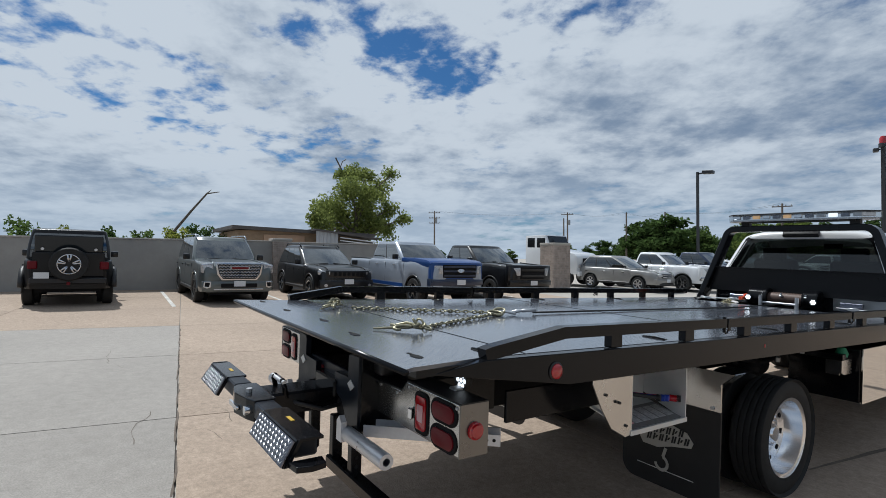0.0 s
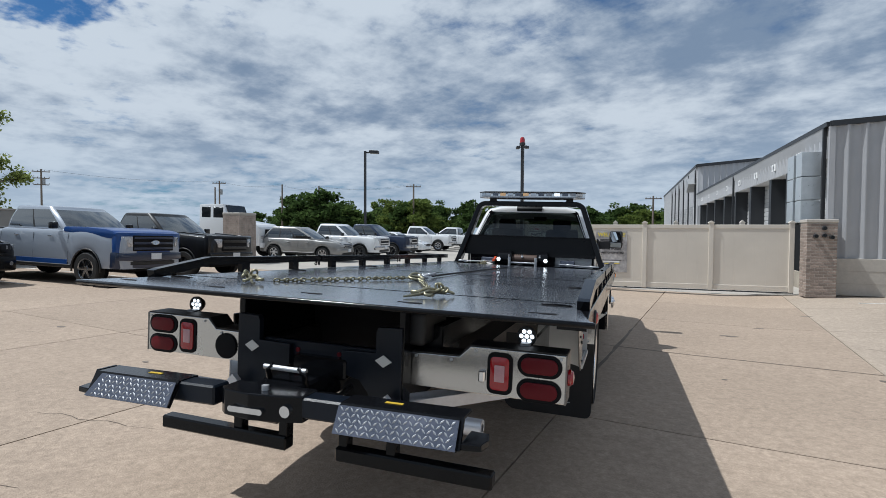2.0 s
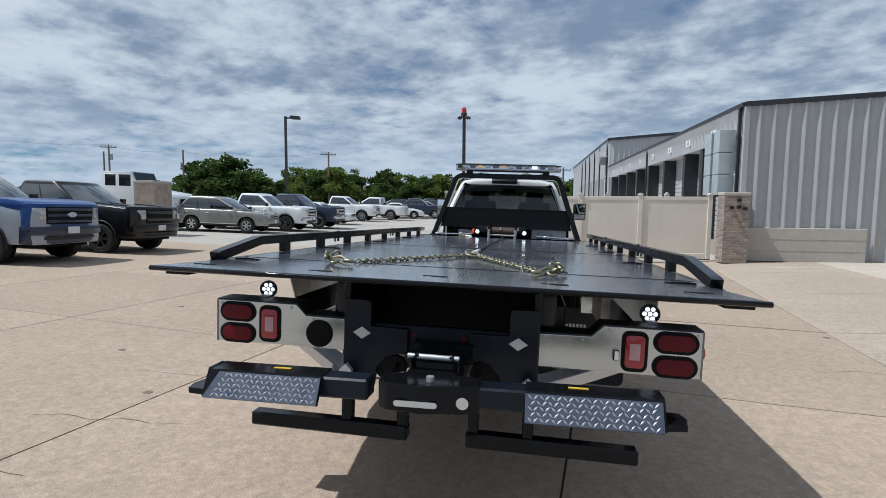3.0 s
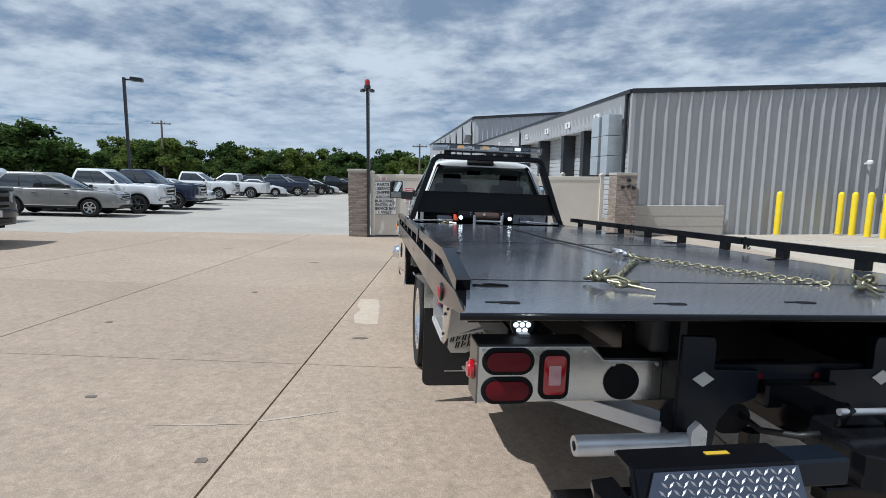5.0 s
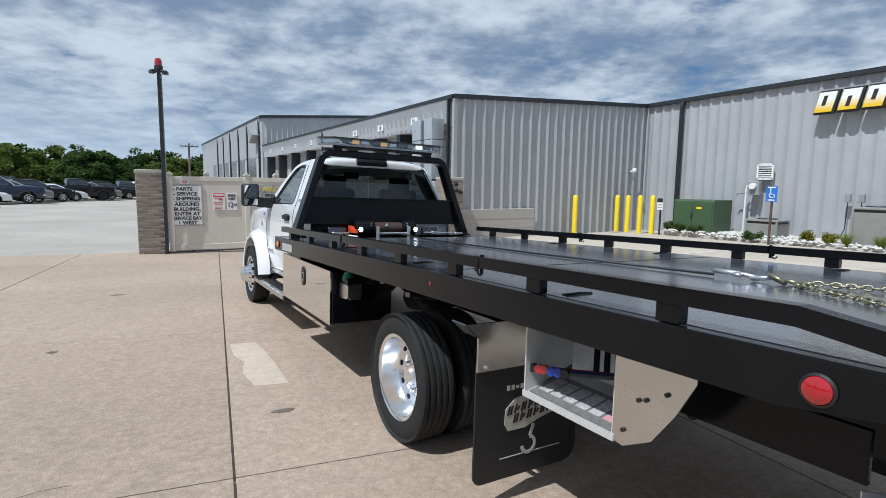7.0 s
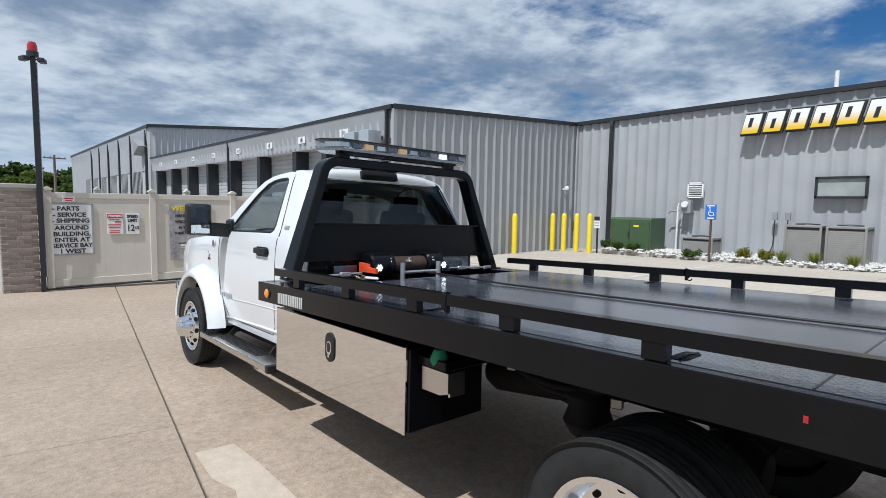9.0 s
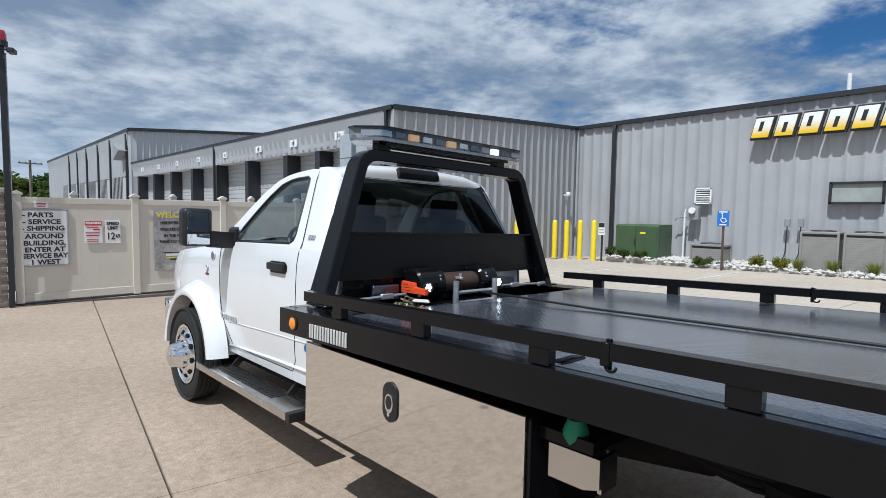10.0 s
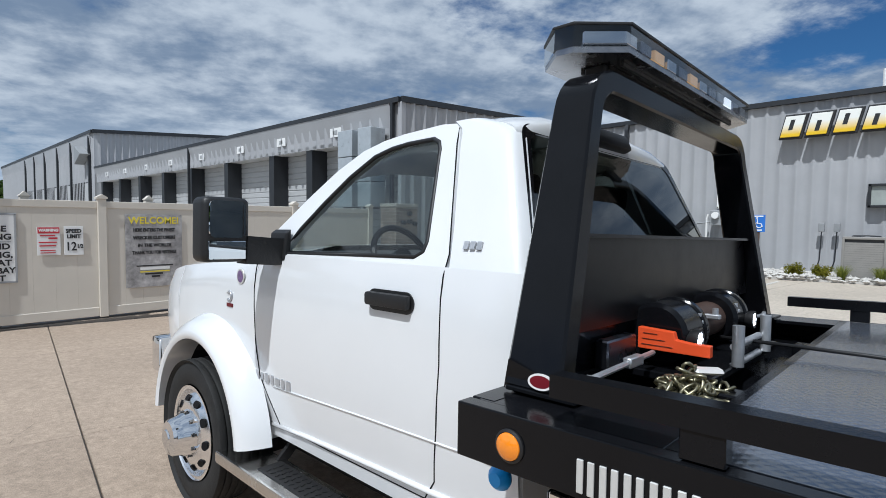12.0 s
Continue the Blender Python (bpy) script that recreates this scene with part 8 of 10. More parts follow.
# tree belts far out beyond the lot
kinds = [tree("dense green trees at the far edge of the lot", 10.0, 3.4, LEAF_D, 21, 2600, 0.36, 0.12, clump=0.30),
         tree("dense green trees at the far edge of the lot", 10.0, 3.0, LEAF_M, 22, 2600, 0.34, 0.08, clump=0.30),
         tree("bright green tree at the far edge of the lot", 10.0, 3.8, LEAF_B, 23, 2600, 0.36, 0.08, clump=0.32),
         tree("dark slender trees at the far edge of the lot", 10.0, 2.2, LEAF_D, 24, 2600, 0.32, 0.15, clump=0.26)]
for k in kinds:
    tagged(k, group="trees round the lot")
rngt = random.Random(4)
spots = []
# x, y, height: the belt ahead (seen past the gate), thicker than one row
for i in range(34):
    f = i / 33
    spots.append((-62 + 80 * f + rngt.uniform(-1, 1), 112 + rngt.uniform(-4, 8), rngt.uniform(7.4, 10.6)))
for i in range(14):
    spots.append((-30 + 42 * i / 13 + rngt.uniform(-1, 1), 100 + rngt.uniform(-3, 3), rngt.uniform(5.4, 8.0)))
# taller clumps to the side
spots += [(-58, 83, 9.6), (-54.5, 81, 9.9), (-50, 80, 10.4), (-60, 92, 8.6), (-47, 85, 7.4), (-66, 90, 7.2), (-43, 84, 5.6), (-34.5, 80, 8.0), (-36.8, 82, 7.2), (-32.2, 81, 7.4), (-30, 84, 5.6), (-39, 86, 6.6), (-72, 90, 6.2), (-78, 92, 5.4), (-84, 92, 5.0), (-92, 90, 4.6), (-100, 88, 4.4), (-110, 84, 4.4), (-120, 80, 4.2)]
for i in range(16):
    spots.append((-150 + rngt.uniform(-6, 6), -70 + 11 * i, rngt.uniform(3.6, 6.0)))
for i in range(16):
    spots.append((-140 + 20 * i, -120 + rngt.uniform(-5, 5), rngt.uniform(7, 10)))
for i, (x, y, h) in enumerate(spots):
    src = kinds[(i * 7 + i // 3) % 4] if h < 9.4 else kinds[(0, 3, 0)[i % 3]]
    m = Matrix.Translation((x, y, gz(x, y) - 0.1)) @ Matrix.Rotation(rngt.uniform(0, 6.3), 4, "Z") @ Matrix.Diagonal((h / 10 * rngt.uniform(1.0, 1.35), h / 10 * rngt.uniform(1.0, 1.35), h / 10, 1))
    if i < 4:
        kinds[i].matrix_world = m
    else:
        copy_thing(src, m)


# ---- brick piers ----
def brick_mesh(sx, sy, h):
    bm = B()
    box(bm, (0, 0, 0), (sx, sy, h), bev=0.004)
    return mesh_of("brick", bm, BRICK)


PIER_BRICKS = []


def pier(label, cx, cy, wx, wy, ztop, z0, split=True):
    t = thing("brick_pier", label, "pier", group="brick piers")
    d, h = 0.095, 0.082
    bm = B()
    box(bm, (cx, cy, (z0 + ztop) / 2 - 0.04), (wx - 0.012, wy - 0.012, ztop - z0 - 0.08))
    part("mortar_core", bm, MORTAR, t)
    bm = B()
    box(bm, (cx, cy, ztop - 0.05), (wx + 0.03, wy + 0.03, 0.09), bev=0.012)
    part("cap", bm, CAP, t, "weathered stone cap")
    nx, ny = max(1, round((wx - d) / 0.235)), max(1, round((wy - d) / 0.235))
    lx, ly = (wx - d) / nx, (wy - d) / ny
    places = []
    for k in range(int((ztop - 0.1 - z0) / h)):
        z = z0 + (k + 0.5) * h
        o = 0 if k % 2 else d
        for i in range(nx):
            places.append((0, cx - wx / 2 + o + lx * (i + 0.5), cy - wy / 2 + d / 2, z))
            places.append((0, cx + wx / 2 - o - lx * (i + 0.5), cy + wy / 2 - d / 2, z))
        for i in range(ny):
            places.append((1, cx - wx / 2 + d / 2, cy + wy / 2 - o - ly * (i + 0.5), z))
            places.append((1, cx + wx / 2 - d / 2, cy - wy / 2 + o + ly * (i + 0.5), z))
    size = ((lx - 0.011, d, h - 0.011), (d, ly - 0.011, h - 0.011))
    if split:
        PIER_BRICKS.append((t, places, size))
    else:
        bm = B()
        for a, x, y, z in places:
            box(bm, (x, y, z), size[a])
        tagged(part("brick", bm, BRICK_FAR, t), kind="stuff")
    return t


BRICK_FAR = mat("weathered brown brick", (0.33, 0.27, 0.23), 0.9, 0, 0.4, 5, 0.3, 60)
PIER_Z = 2.0
pier("square brown brick gate pier with a stone cap", -2.2, 15.8, 0.60, 0.60, 1.99, -0.20)
pier_r = pier("brick gate pier with small black lamps beside the gate", 6.58, 15.05, 0.72, 0.60, 1.97, -0.20)
pier("pale brick pier at the end of the boundary wall", -15.4, 17.65, 0.9, 1.15, 2.40, 0.05, False)
pier("brown brick pier in the boundary wall", -18.45, 5.15, 0.62, 0.75, 2.42, 0.40, False)
for k, (x, z) in enumerate(((6.42, 1.50), (6.62, 1.52), (6.80, 1.47), (6.62, 1.72))):
    t = thing("pier_lamp", "small round black fitting screwed to the pier", "lamp", group="fittings on the pier")
    bm = B()
    cyl(bm, (x, 14.76, z), (x, 14.66, z), 0.055, 16)
    part("housing", bm, TRIM, t)
    bm = B()
    cyl(bm, (x, 14.665, z), (x, 14.65, z), 0.038, 16)
    part("lens", bm, DARKGLASS, t)

# ---- boundary wall ----
bm = B()
box(bm, (-18.45, -9.0, 1.25), (0.2, 27.6, 2.06), bev=0.01)
part("wall_west", bm, RENDERED)
bm = B()
box(bm, (-18.45, -9.0, 2.30), (0.26, 27.6, 0.05), bev=0.008)
part("wall_coping", bm, CAP)
bm = B()
box(bm, (-18.45, 8.9, 1.22), (0.2, 6.8, 2.04), bev=0.01)
part("wall_northwest", bm, RENDERED)
bm = B()
box(bm, (-18.45, 8.9, 2.26), (0.26, 6.8, 0.05), bev=0.008)
part("wall_coping", bm, CAP)
bm = B()
box(bm, (-1.0, -32, 1.3), (50, 0.25, 2.1), bev=0.01)
part("wall_south", bm, RENDERED)
for n, l in (("wall_west", "grey rendered boundary wall with a thin coping"), ("wall_northwest", "pale rendered boundary wall beyond the pier"), ("wall_south", "grey rendered boundary wall across the lot"), ("wall_coping", "thin stone coping on the boundary wall"), ("wall_coping.001", "thin stone coping on the boundary wall")):
    tagged(bpy.data.objects[n], l, "wall", kind="structure")

# shed behind the wall
SHEDW = mat("brown shed boards", (0.27, 0.185, 0.115), 0.8, 0, 0.15, 4, 0.2, 40, stains=0.15)
SHEDD = mat("dark shed roof", (0.09, 0.08, 0.075), 0.8, 0, 0.2, 3)
shed = thing("shed", "brown flat-roofed shed behind the boundary wall", "shed")
bm = B()
box(bm, (-26.2, 8.1, 1.65), (4.4, 6.8, 2.7))
part("wall", bm, SHEDW, shed)
bm = B()
prism(bm, ((4.4, 3.05), (12.0, 2.82), (12.0, 2.98), (4.4, 3.22)), "x", -28.6, -23.7)
part("roof", bm, SHEDD, shed, "dark flat roof with overhang")
bm = B()
box(bm, (-23.97, 7.0, 2.5), (0.06, 2.1, 0.62), bev=0.01)
part("panel", bm, mat("tan board", (0.40, 0.26, 0.17), 0.8, 0, 0.12, 4), shed, "lighter tan wall panel")
leanto = thing("lean_to", "metal-clad lean-to with a slatted dark side", "shed")
bm = B()
ribbed_wall(bm, (-23.2, 8.4), (-23.2, 9.6), 0.4, 3.05, 3.02, 0.2, 0.03, out=(1, 0))
part("metal_wall", bm, SIDING, leanto)
bm = B()
prism(bm, ((8.3, 3.05), (11.9, 2.66), (11.9, 2.74), (8.3, 3.14)), "x", -24.6, -23.0)
part("roof", bm, SHEDD, leanto)
for k in range(2):
    bm = B()
    rect_tube(bm, ((-23.15, 9.7, 2.72 - 0.16 * k), (-23.15, 11.8, 2.5 - 0.13 * k)), 0.05, 0.05)
    part("rail", bm, FASCIA, leanto)
bm = B()
box(bm, (-23.6, 10.7, 1.5), (0.1, 2.2, 2.1))
part("dark_side", bm, SHEDD, leanto)


# ---- lamp posts and utility poles ----
GREYMETAL = mat("grey painted metal", (0.30, 0.31, 0.32), 0.5, 0.2, 0.1, 5)
lp = thing("lamp_post", "black lot lamp post with one square head", "lamp post", Matrix.Translation((-15.3, 29.9, gz(-15.3, 29.9))))
hz = 7.0 - gz(-15.3, 29.9)
bm = B()
rect_tube(bm, ((0, 0, 0.6), (0, 0, hz)), 0.13, 0.13, up=(0, 1, 0))
part("pole", bm, TRIM, lp)
bm = B()
cyl(bm, (0, 0, 0), (0, 0, 0.62), 0.3, 20)
part("footing", bm, CAP, lp, "concrete footing")
bm = B()
box(bm, (0.25, 0.05, hz - 0.10), (0.4, 0.06, 0.09))
part("arm", bm, TRIM, lp)
bm = B()
box(bm, (0.62, 0.1, hz - 0.08), (0.62, 0.45, 0.2), (0, 4, 12), 0.03)
part("head", bm, TRIM, lp)

bp = thing("beacon_pole", "black pole with a red beacon and small cameras", "pole", Matrix.Translation((-1.86, 15.43, gz(-1.9, 15.4))))
hz = 4.78 - gz(-1.9, 15.4)
bm = B()
rect_tube(bm, ((0, 0, 0), (0, 0, hz - 0.3)), 0.085, 0.085, up=(0, 1, 0))
part("pole", bm, TRIM, bp)
bm = B()
tube(bm, ((0.058, 0.0, 0.3), (0.058, 0.0, hz - 0.4)), 0.012, 8)
part("conduit", bm, ZINC, bp)
bm = B()
cyl(bm, (0, 0, hz - 0.30), (0, 0, hz - 0.20), 0.10, 16)
part("beacon_base", bm, TRIM, bp)
bm = B()
lathe(bm, ((0.085, 0), (0.085, 0.12), (0.06, 0.18), (0, 0.2)), Matrix.Translation((0, 0, hz - 0.2)), 16)
part("beacon_dome", bm, REDB, bp, "red beacon dome", smooth=40)
for sx in (-1, 1):
    bm = B()
    box(bm, (0.14 * sx, -0.05, hz - 0.36), (0.12, 0.2, 0.09), (0, 0, -20 * sx), 0.015)
    box(bm, (0.07 * sx, 0, hz - 0.34), (0.1, 0.03, 0.03))
    part("camera", bm, TRIM, bp)


def utility_pole(x, y, top, arms, turn=0.6, box_on=False):
    z = gz(x, y)
    t = thing("utility_pole", "weathered wooden utility pole with crossarms", "utility pole", Matrix.Translation((x, y, z)) @ Matrix.Rotation(turn, 4, "Z"), group="utility poles")
    h = top - z
    bm = B()
    cyl(bm, (0, 0, 0), (0, 0, h), 0.19, 10, 0.13)
    part("pole", bm, POLEW, t)
    for k in range(arms):
        zz = h - 0.45 - 1.1 * k
        bm = B()
        box(bm, (0, -0.17, zz), (2.5 - 0.2 * k, 0.1, 0.14))
        part("crossarm", bm, POLEW, t)
        for xx in (-1.1, -0.45, 0.45, 1.1):
            bm = B()
            lathe(bm, ((0.03, 0), (0.08, 0.05), (0.08, 0.1), (0.04, 0.2), (0, 0.22)), Matrix.Translation((xx, -0.17, zz + 0.07)), 8)
            part("insulator", bm, GREYMETAL, t)
    if box_on:
        bm = B()
        cyl(bm, (0.35, 0, h - 2.6), (0.35, 0, h - 1.6), 0.24, 12)
        part("transformer_can", bm, GREYMETAL, t)
    return Vector((x, y, top - 0.35))


POLEW = mat("weathered pole timber", (0.17, 0.14, 0.115), 0.95, 0, 0.25, 3, 0.3, 30)
u1 = utility_pole(-92, 60, 11.8, 3, 0.9, True)
u2 = utility_pole(-72.7, 80, 11.1, 1, 0.5, True)
u2b = utility_pole(-74.2, 80.5, 10.0, 0)
u3 = utility_pole(-58.4, 80, 10.1, 0)
u4 = utility_pole(-50.6, 80, 9.6, 0)
u5 = utility_pole(-32.3, 80, 9.5, 1, 0.3)
u6 = utility_pole(5.5, 88, 7.4, 1, 0.1)
WIRE = mat("black cable", (0.02, 0.02, 0.022), 0.6)
for a, b in ((u1, u2), (u2, u3), (u3, u4), (u4, u5)):
    t = thing("power_cable", "thin black overhead cable between utility poles", "cable", group="overhead cables")
    for o in (-0.7, 0.7):
        bm = B()
        tube(bm, [a.lerp(b, f) + Vector((0, o, 0.3 - 4 * 0.7 * f * (1 - f))) for f in np.linspace(0, 1, 9)], 0.011, 4)
        part("strand", bm, WIRE, t)


# ---- gate ----
WHITES = mat("white sign sheet", (0.78, 0.78, 0.77), 0.45, 0, 0.03, 6, stains=0.04)
INK = mat("black sign ink", (0.02, 0.02, 0.022), 0.5)
REDS = mat("red sign ink", (0.50, 0.03, 0.045), 0.5, 0, 0.05, 5)
GREYS = mat("grey sign frame", (0.35, 0.36, 0.37), 0.5, 0, 0.05, 5)
BANNER = mat("grey patterned banner", (0.36, 0.35, 0.35), 0.5, 0.1, 0.5, 7, stains=0.3, sscale=4)
BANY = mat("yellow banner ink", (0.75, 0.62, 0.05), 0.5)
GY = 15.62
gate = thing("gate", "beige vinyl panel gate with capped posts", "gate")
posts = (-1.72, 0.22, 2.05, 3.95, 6.08)
for x in posts:
    bm = B()
    box(bm, (x, GY, 0.85), (0.13, 0.13, 2.04), bev=0.006)
    p = part("post", bm, VINYL, gate)
    bm = B()
    prism(bm, ((x - 0.085, 1.87), (x + 0.085, 1.87), (x + 0.085, 1.90), (x, 1.95), (x - 0.085, 1.90)), "y", GY - 0.085, GY + 0.085, 0.004)
    part("cap", bm, VINYL, p)
for a, b in zip(posts, posts[1:]):
    w, cx = b - a - 0.13, (a + b) / 2
    n = round(w / 0.29)
    for k in range(n):
        bm = B()
        box(bm, (a + 0.065 + w * (k + 0.5) / n, GY, 0.87), (w / n - 0.0004, 0.028, 1.74), bev=0.0012)
        part("panel_board", bm, VINYL, gate)
    for z, hh in ((1.77, 0.12), (-0.075, 0.15)):
        bm = B()
        box(bm, (cx, GY, z), (w, 0.06, hh), bev=0.006)
        part("rail", bm, VINYL, gate)
for x in (-0.75, 1.15, 3.0, 4.9):
    bm = B()
    box(bm, (x, GY + 0.6, 0.85), (0.13, 0.13, 2.1), bev=0.006)
    prism(bm, ((x - 0.08, 1.9), (x + 0.08, 1.9), (x, 1.98)), "y", GY + 0.52, GY + 0.68)
    part("back_post", bm, VINYL, gate)
bm = B()
box(bm, (2.1, GY + 0.02, -0.185), (8.1, 0.10, 0.03))
part("track", bm, TRIM, gate, "dark ground track")
for x in (-1.2, 1.5, 4.6):
    bm = B()
    cyl(bm, (x, GY - 0.02, -0.13), (x, GY + 0.05, -0.13), 0.05, 14)
    part("roller", bm, TRIM, gate)


def on_gate(bm, x, z, y=GY - 0.052):
    """Turns flat lettering upright onto the face of the gate."""
    return moved(bm, Matrix.Translation((x, y, z)) @ Matrix.Rotation(radians(90), 4, "X"))


def gate_sign(label, x0, x1, z0, z1, material, lines, name="sign", frame_m=None):
    t = thing(name, label, "sign")
    cx, cz = (x0 + x1) / 2, (z0 + z1) / 2
    bm = B()
    box(bm, (cx, GY - 0.036, cz), (x1 - x0, 0.012, z1 - z0), bev=0.002)
    part("plate", bm, material, t)
    if frame_m:
        for c, s in (((cx, z0), (x1 - x0 + 0.03, 0.03)), ((cx, z1), (x1 - x0 + 0.03, 0.03)), ((x0, cz), (0.03, z1 - z0)), ((x1, cz), (0.03, z1 - z0))):
            bm = B()
            box(bm, (c[0], GY - 0.036, c[1]), (s[0], 0.018, s[1]), bev=0.003)
            part("edge_strip", bm, frame_m, t)
    for body, x, z, size, ink, wd in lines:
        if body.startswith("#"):
            bm = B()
            box(bm, (x, GY - 0.044, z), (wd, 0.006, size))
            part("bar", bm, ink, t)
        else:
            part("lettering", on_gate(text_mesh(body, size, 0.003, 0.004, width=wd), x, z, GY - 0.046), ink, t)
    return t


ls = [("- PARTS", -1.42, 1.49, 0.125, INK, 1.1), ("- SERVICE", -1.36, 1.36, 0.125, INK, 1.1), ("- SHIPPING", -1.34, 1.235, 0.125, INK, 1.1),
      ("AROUND", -1.325, 1.085, 0.125, INK, 1.1), ("BUILDING,", -1.325, 0.955, 0.125, INK, 1.1), ("ENTER AT", -1.325, 0.83, 0.125, INK, 1.1), ("SERVICE BAY", -1.325, 0.71, 0.125, INK, 0.98), ("1 WEST", -1.325, 0.59, 0.125, INK, 1.1), ("#", -1.325, 1.16, 0.006, INK, 0.62)]
gate_sign("white direction sign with black capitals on the gate", -1.69, -0.96, 0.53, 1.59, WHITES, ls, frame_m=GREYS)
gate_sign("small white notice with faded red lines on the gate", -1.47, -1.25, 1.63, 1.745, WHITES, [("#", -1.36, 1.705, 0.025, REDS, 0.15), ("#", -1.36, 1.66, 0.018, REDS, 0.12)], "notice")
gate_sign("white warning sign with a red header on the gate", -0.69, -0.38, 0.93, 1.39, WHITES, [("#", -0.535, 1.335, 0.10, REDS, 0.29), ("WARNING", -0.535, 1.335, 0.06, WHITES, 0.9), ("#", -0.55, 1.25, 0.018, REDS, 0.20), ("#", -0.48, 1.205, 0.03, REDS, 0.12), ("#", -0.55, 1.14, 0.02, REDS, 0.24), ("#", -0.55, 1.085, 0.02, REDS, 0.22), ("#", -0.55, 1.01, 0.014, REDS, 0.2), ("#", -0.55, 0.97, 0.014, REDS, 0.2)], "warning_sign")
gate_sign("white speed limit sign with black figures on the gate", -0.33, -0.06, 0.92, 1.40, WHITES, [("SPEED", -0.195, 1.32, 0.085, INK, 0.95), ("LIMIT", -0.195, 1.23, 0.085, INK, 0.95), ("12", -0.235, 1.06, 0.2, INK, 0.8), ("1/2", -0.11, 1.065, 0.09, INK, 0.75)], "speed_limit_sign")
gate_sign("grey banner with yellow and black lettering on the gate", 0.57, 1.53, 0.29, 1.61, BANNER, [("WELCOME!", 1.05, 1.5, 0.17, BANY, 0.98), ("HERE ENTERS THE FINEST", 1.05, 1.33, 0.085, INK, 0.72), ("WRECKER CUSTOMERS", 1.05, 1.19, 0.085, INK, 0.8), ("IN THE WORLD!", 1.05, 1.05, 0.085, INK, 0.9), ("THANK YOU FOR VISITING!", 1.05, 0.92, 0.085, INK, 0.7), ("#", 1.05, 0.68, 0.02, INK, 0.62), ("#", 1.05, 0.63, 0.05, WHITES, 0.5), ("#", 1.05, 0.57, 0.02, BANY, 0.5), ("#", 1.03, 0.53, 0.03, INK, 0.3), ("#", 1.06, 0.48, 0.03, INK, 0.14)], "banner")


DUCT = mat("pale galvanised duct", (0.46, 0.50, 0.53), 0.35, 0.35, 0.1, 6, rvar=0.1)


# ---- bay wall ----
def roll_door(y0, y1, x, ztop, material, parent):
    """A shutter of horizontal laths."""
    bm = B()
    pts = []
    n = 20
    z0 = -0.25
    for k in range(n):
        a = z0 + (ztop - z0) * k / n
        b = z0 + (ztop - z0) * (k + 1) / n
        pts += [(x, a), (x - 0.025, a + 0.02), (x - 0.025, b - 0.03), (x, b - 0.012)]
    pts += [(x, ztop), (x + 0.05, ztop), (x + 0.05, z0)]
    a = [bm.verts.new((p[0], y0, p[1])) for p in pts]
    b = [bm.verts.new((p[0], y1, p[1])) for p in pts]
    for i in range(len(pts) - 1):
        bm.faces.new((a[i], a[i + 1], b[i + 1], b[i]))
    return part("roll_up_door", bm, material, parent)


cols = (15.9, 19.8, 22.2, 25.8, 29.4, 32.8, 36.3, 39.8, 43.4)
for k, (a, b) in enumerate(zip(cols, cols[1:])):
    roll_door(a, b, 7.55, 3.74, ROLLUP, main_b)
    bm = B()
    box(bm, (7.30, b, 1.75), (0.66, 0.34, 4.0))
    part("column", bm, TRIM, main_b)
    bm = B()
    box(bm, (6.90, (a + b) / 2 + 0.4, 4.12), (0.03, 0.55, 0.26))
    nb = part("number_plate", bm, WHITES, main_b)
    bm = B()
    box(bm, (6.88, (a + b) / 2 + 0.4, 4.12), (0.01, 0.2, 0.12))
    part("bar", bm, GREYS, nb)
bm = B()
box(bm, (7.55, 30.0, 3.78), (1.2, 28.6, 0.10))
part("soffit", bm, FASCIA, main_b)
for y in (15.62, 29.2):
    bm = B()
    rect_tube(bm, ((6.83, y, 4.6), (6.83, y, 2.0), (6.83, y, -0.15)), 0.09, 0.09, up=(0, 1, 0))
    part("downspout", bm, TRIM, main_b)
bm = B()
rect_tube(bm, ((17.0, 13.9, 5.2), (16.93, 13.9, 5.0), (16.93, 13.9, 0.0)), 0.13, 0.12, up=(0, 1, 0))
part("downspout", bm, TRIM, main_b)
for y0, y1 in ((15.95, 16.5), (16.75, 17.4)):
    t = thing("duct_box", "galvanised ventilation box fixed to the bay wall", "duct", group="ventilation boxes")
    for z0, z1 in ((1.9, 2.55), (2.57, 3.25), (3.27, 3.98)):
        bm = B()
        box(bm, (6.62, (y0 + y1) / 2, (z0 + z1) / 2), (0.5, y1 - y0, z1 - z0), bev=0.01)
        part("casing", bm, DUCT, t)
    bm = B()
    box(bm, (6.62, (y0 + y1) / 2, 1.87), (0.3, y1 - y0 - 0.2, 0.05))
    part("bracket", bm, TRIM, t)
fcols = (45.8, 50.8, 55.2, 60.0, 64.5, 69.0, 74.0)
for a, b in zip(fcols, fcols[1:]):
    bm = B()
    box(bm, (6.86, a, 3.2), (0.16, 0.22, 7.2))
    part("column", bm, TRIM, far_b)
    # solid black panel on the wall: the doorway's inner shade as colour
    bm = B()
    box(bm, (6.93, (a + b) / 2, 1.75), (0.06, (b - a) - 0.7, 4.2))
    part("door_opening", bm, UNDER, far_b, "black panel standing in for the shaded inside of an open workshop door")
    bm = B()
    box(bm, (6.90, a + 0.9, 1.7), (0.08, 0.9, 4.1))
    part("door_leaf", bm, ROLLUP, far_b)
lmp = thing("wall_lamp", "angled grey lamp panel on the far workshop corner", "lamp")
bm = B()
prism(bm, ((45.6, 5.6), (47.2, 6.2), (47.2, 5.0)), "x", 6.3, 6.88, 0.02)
part("housing", bm, GREYMETAL, lmp)

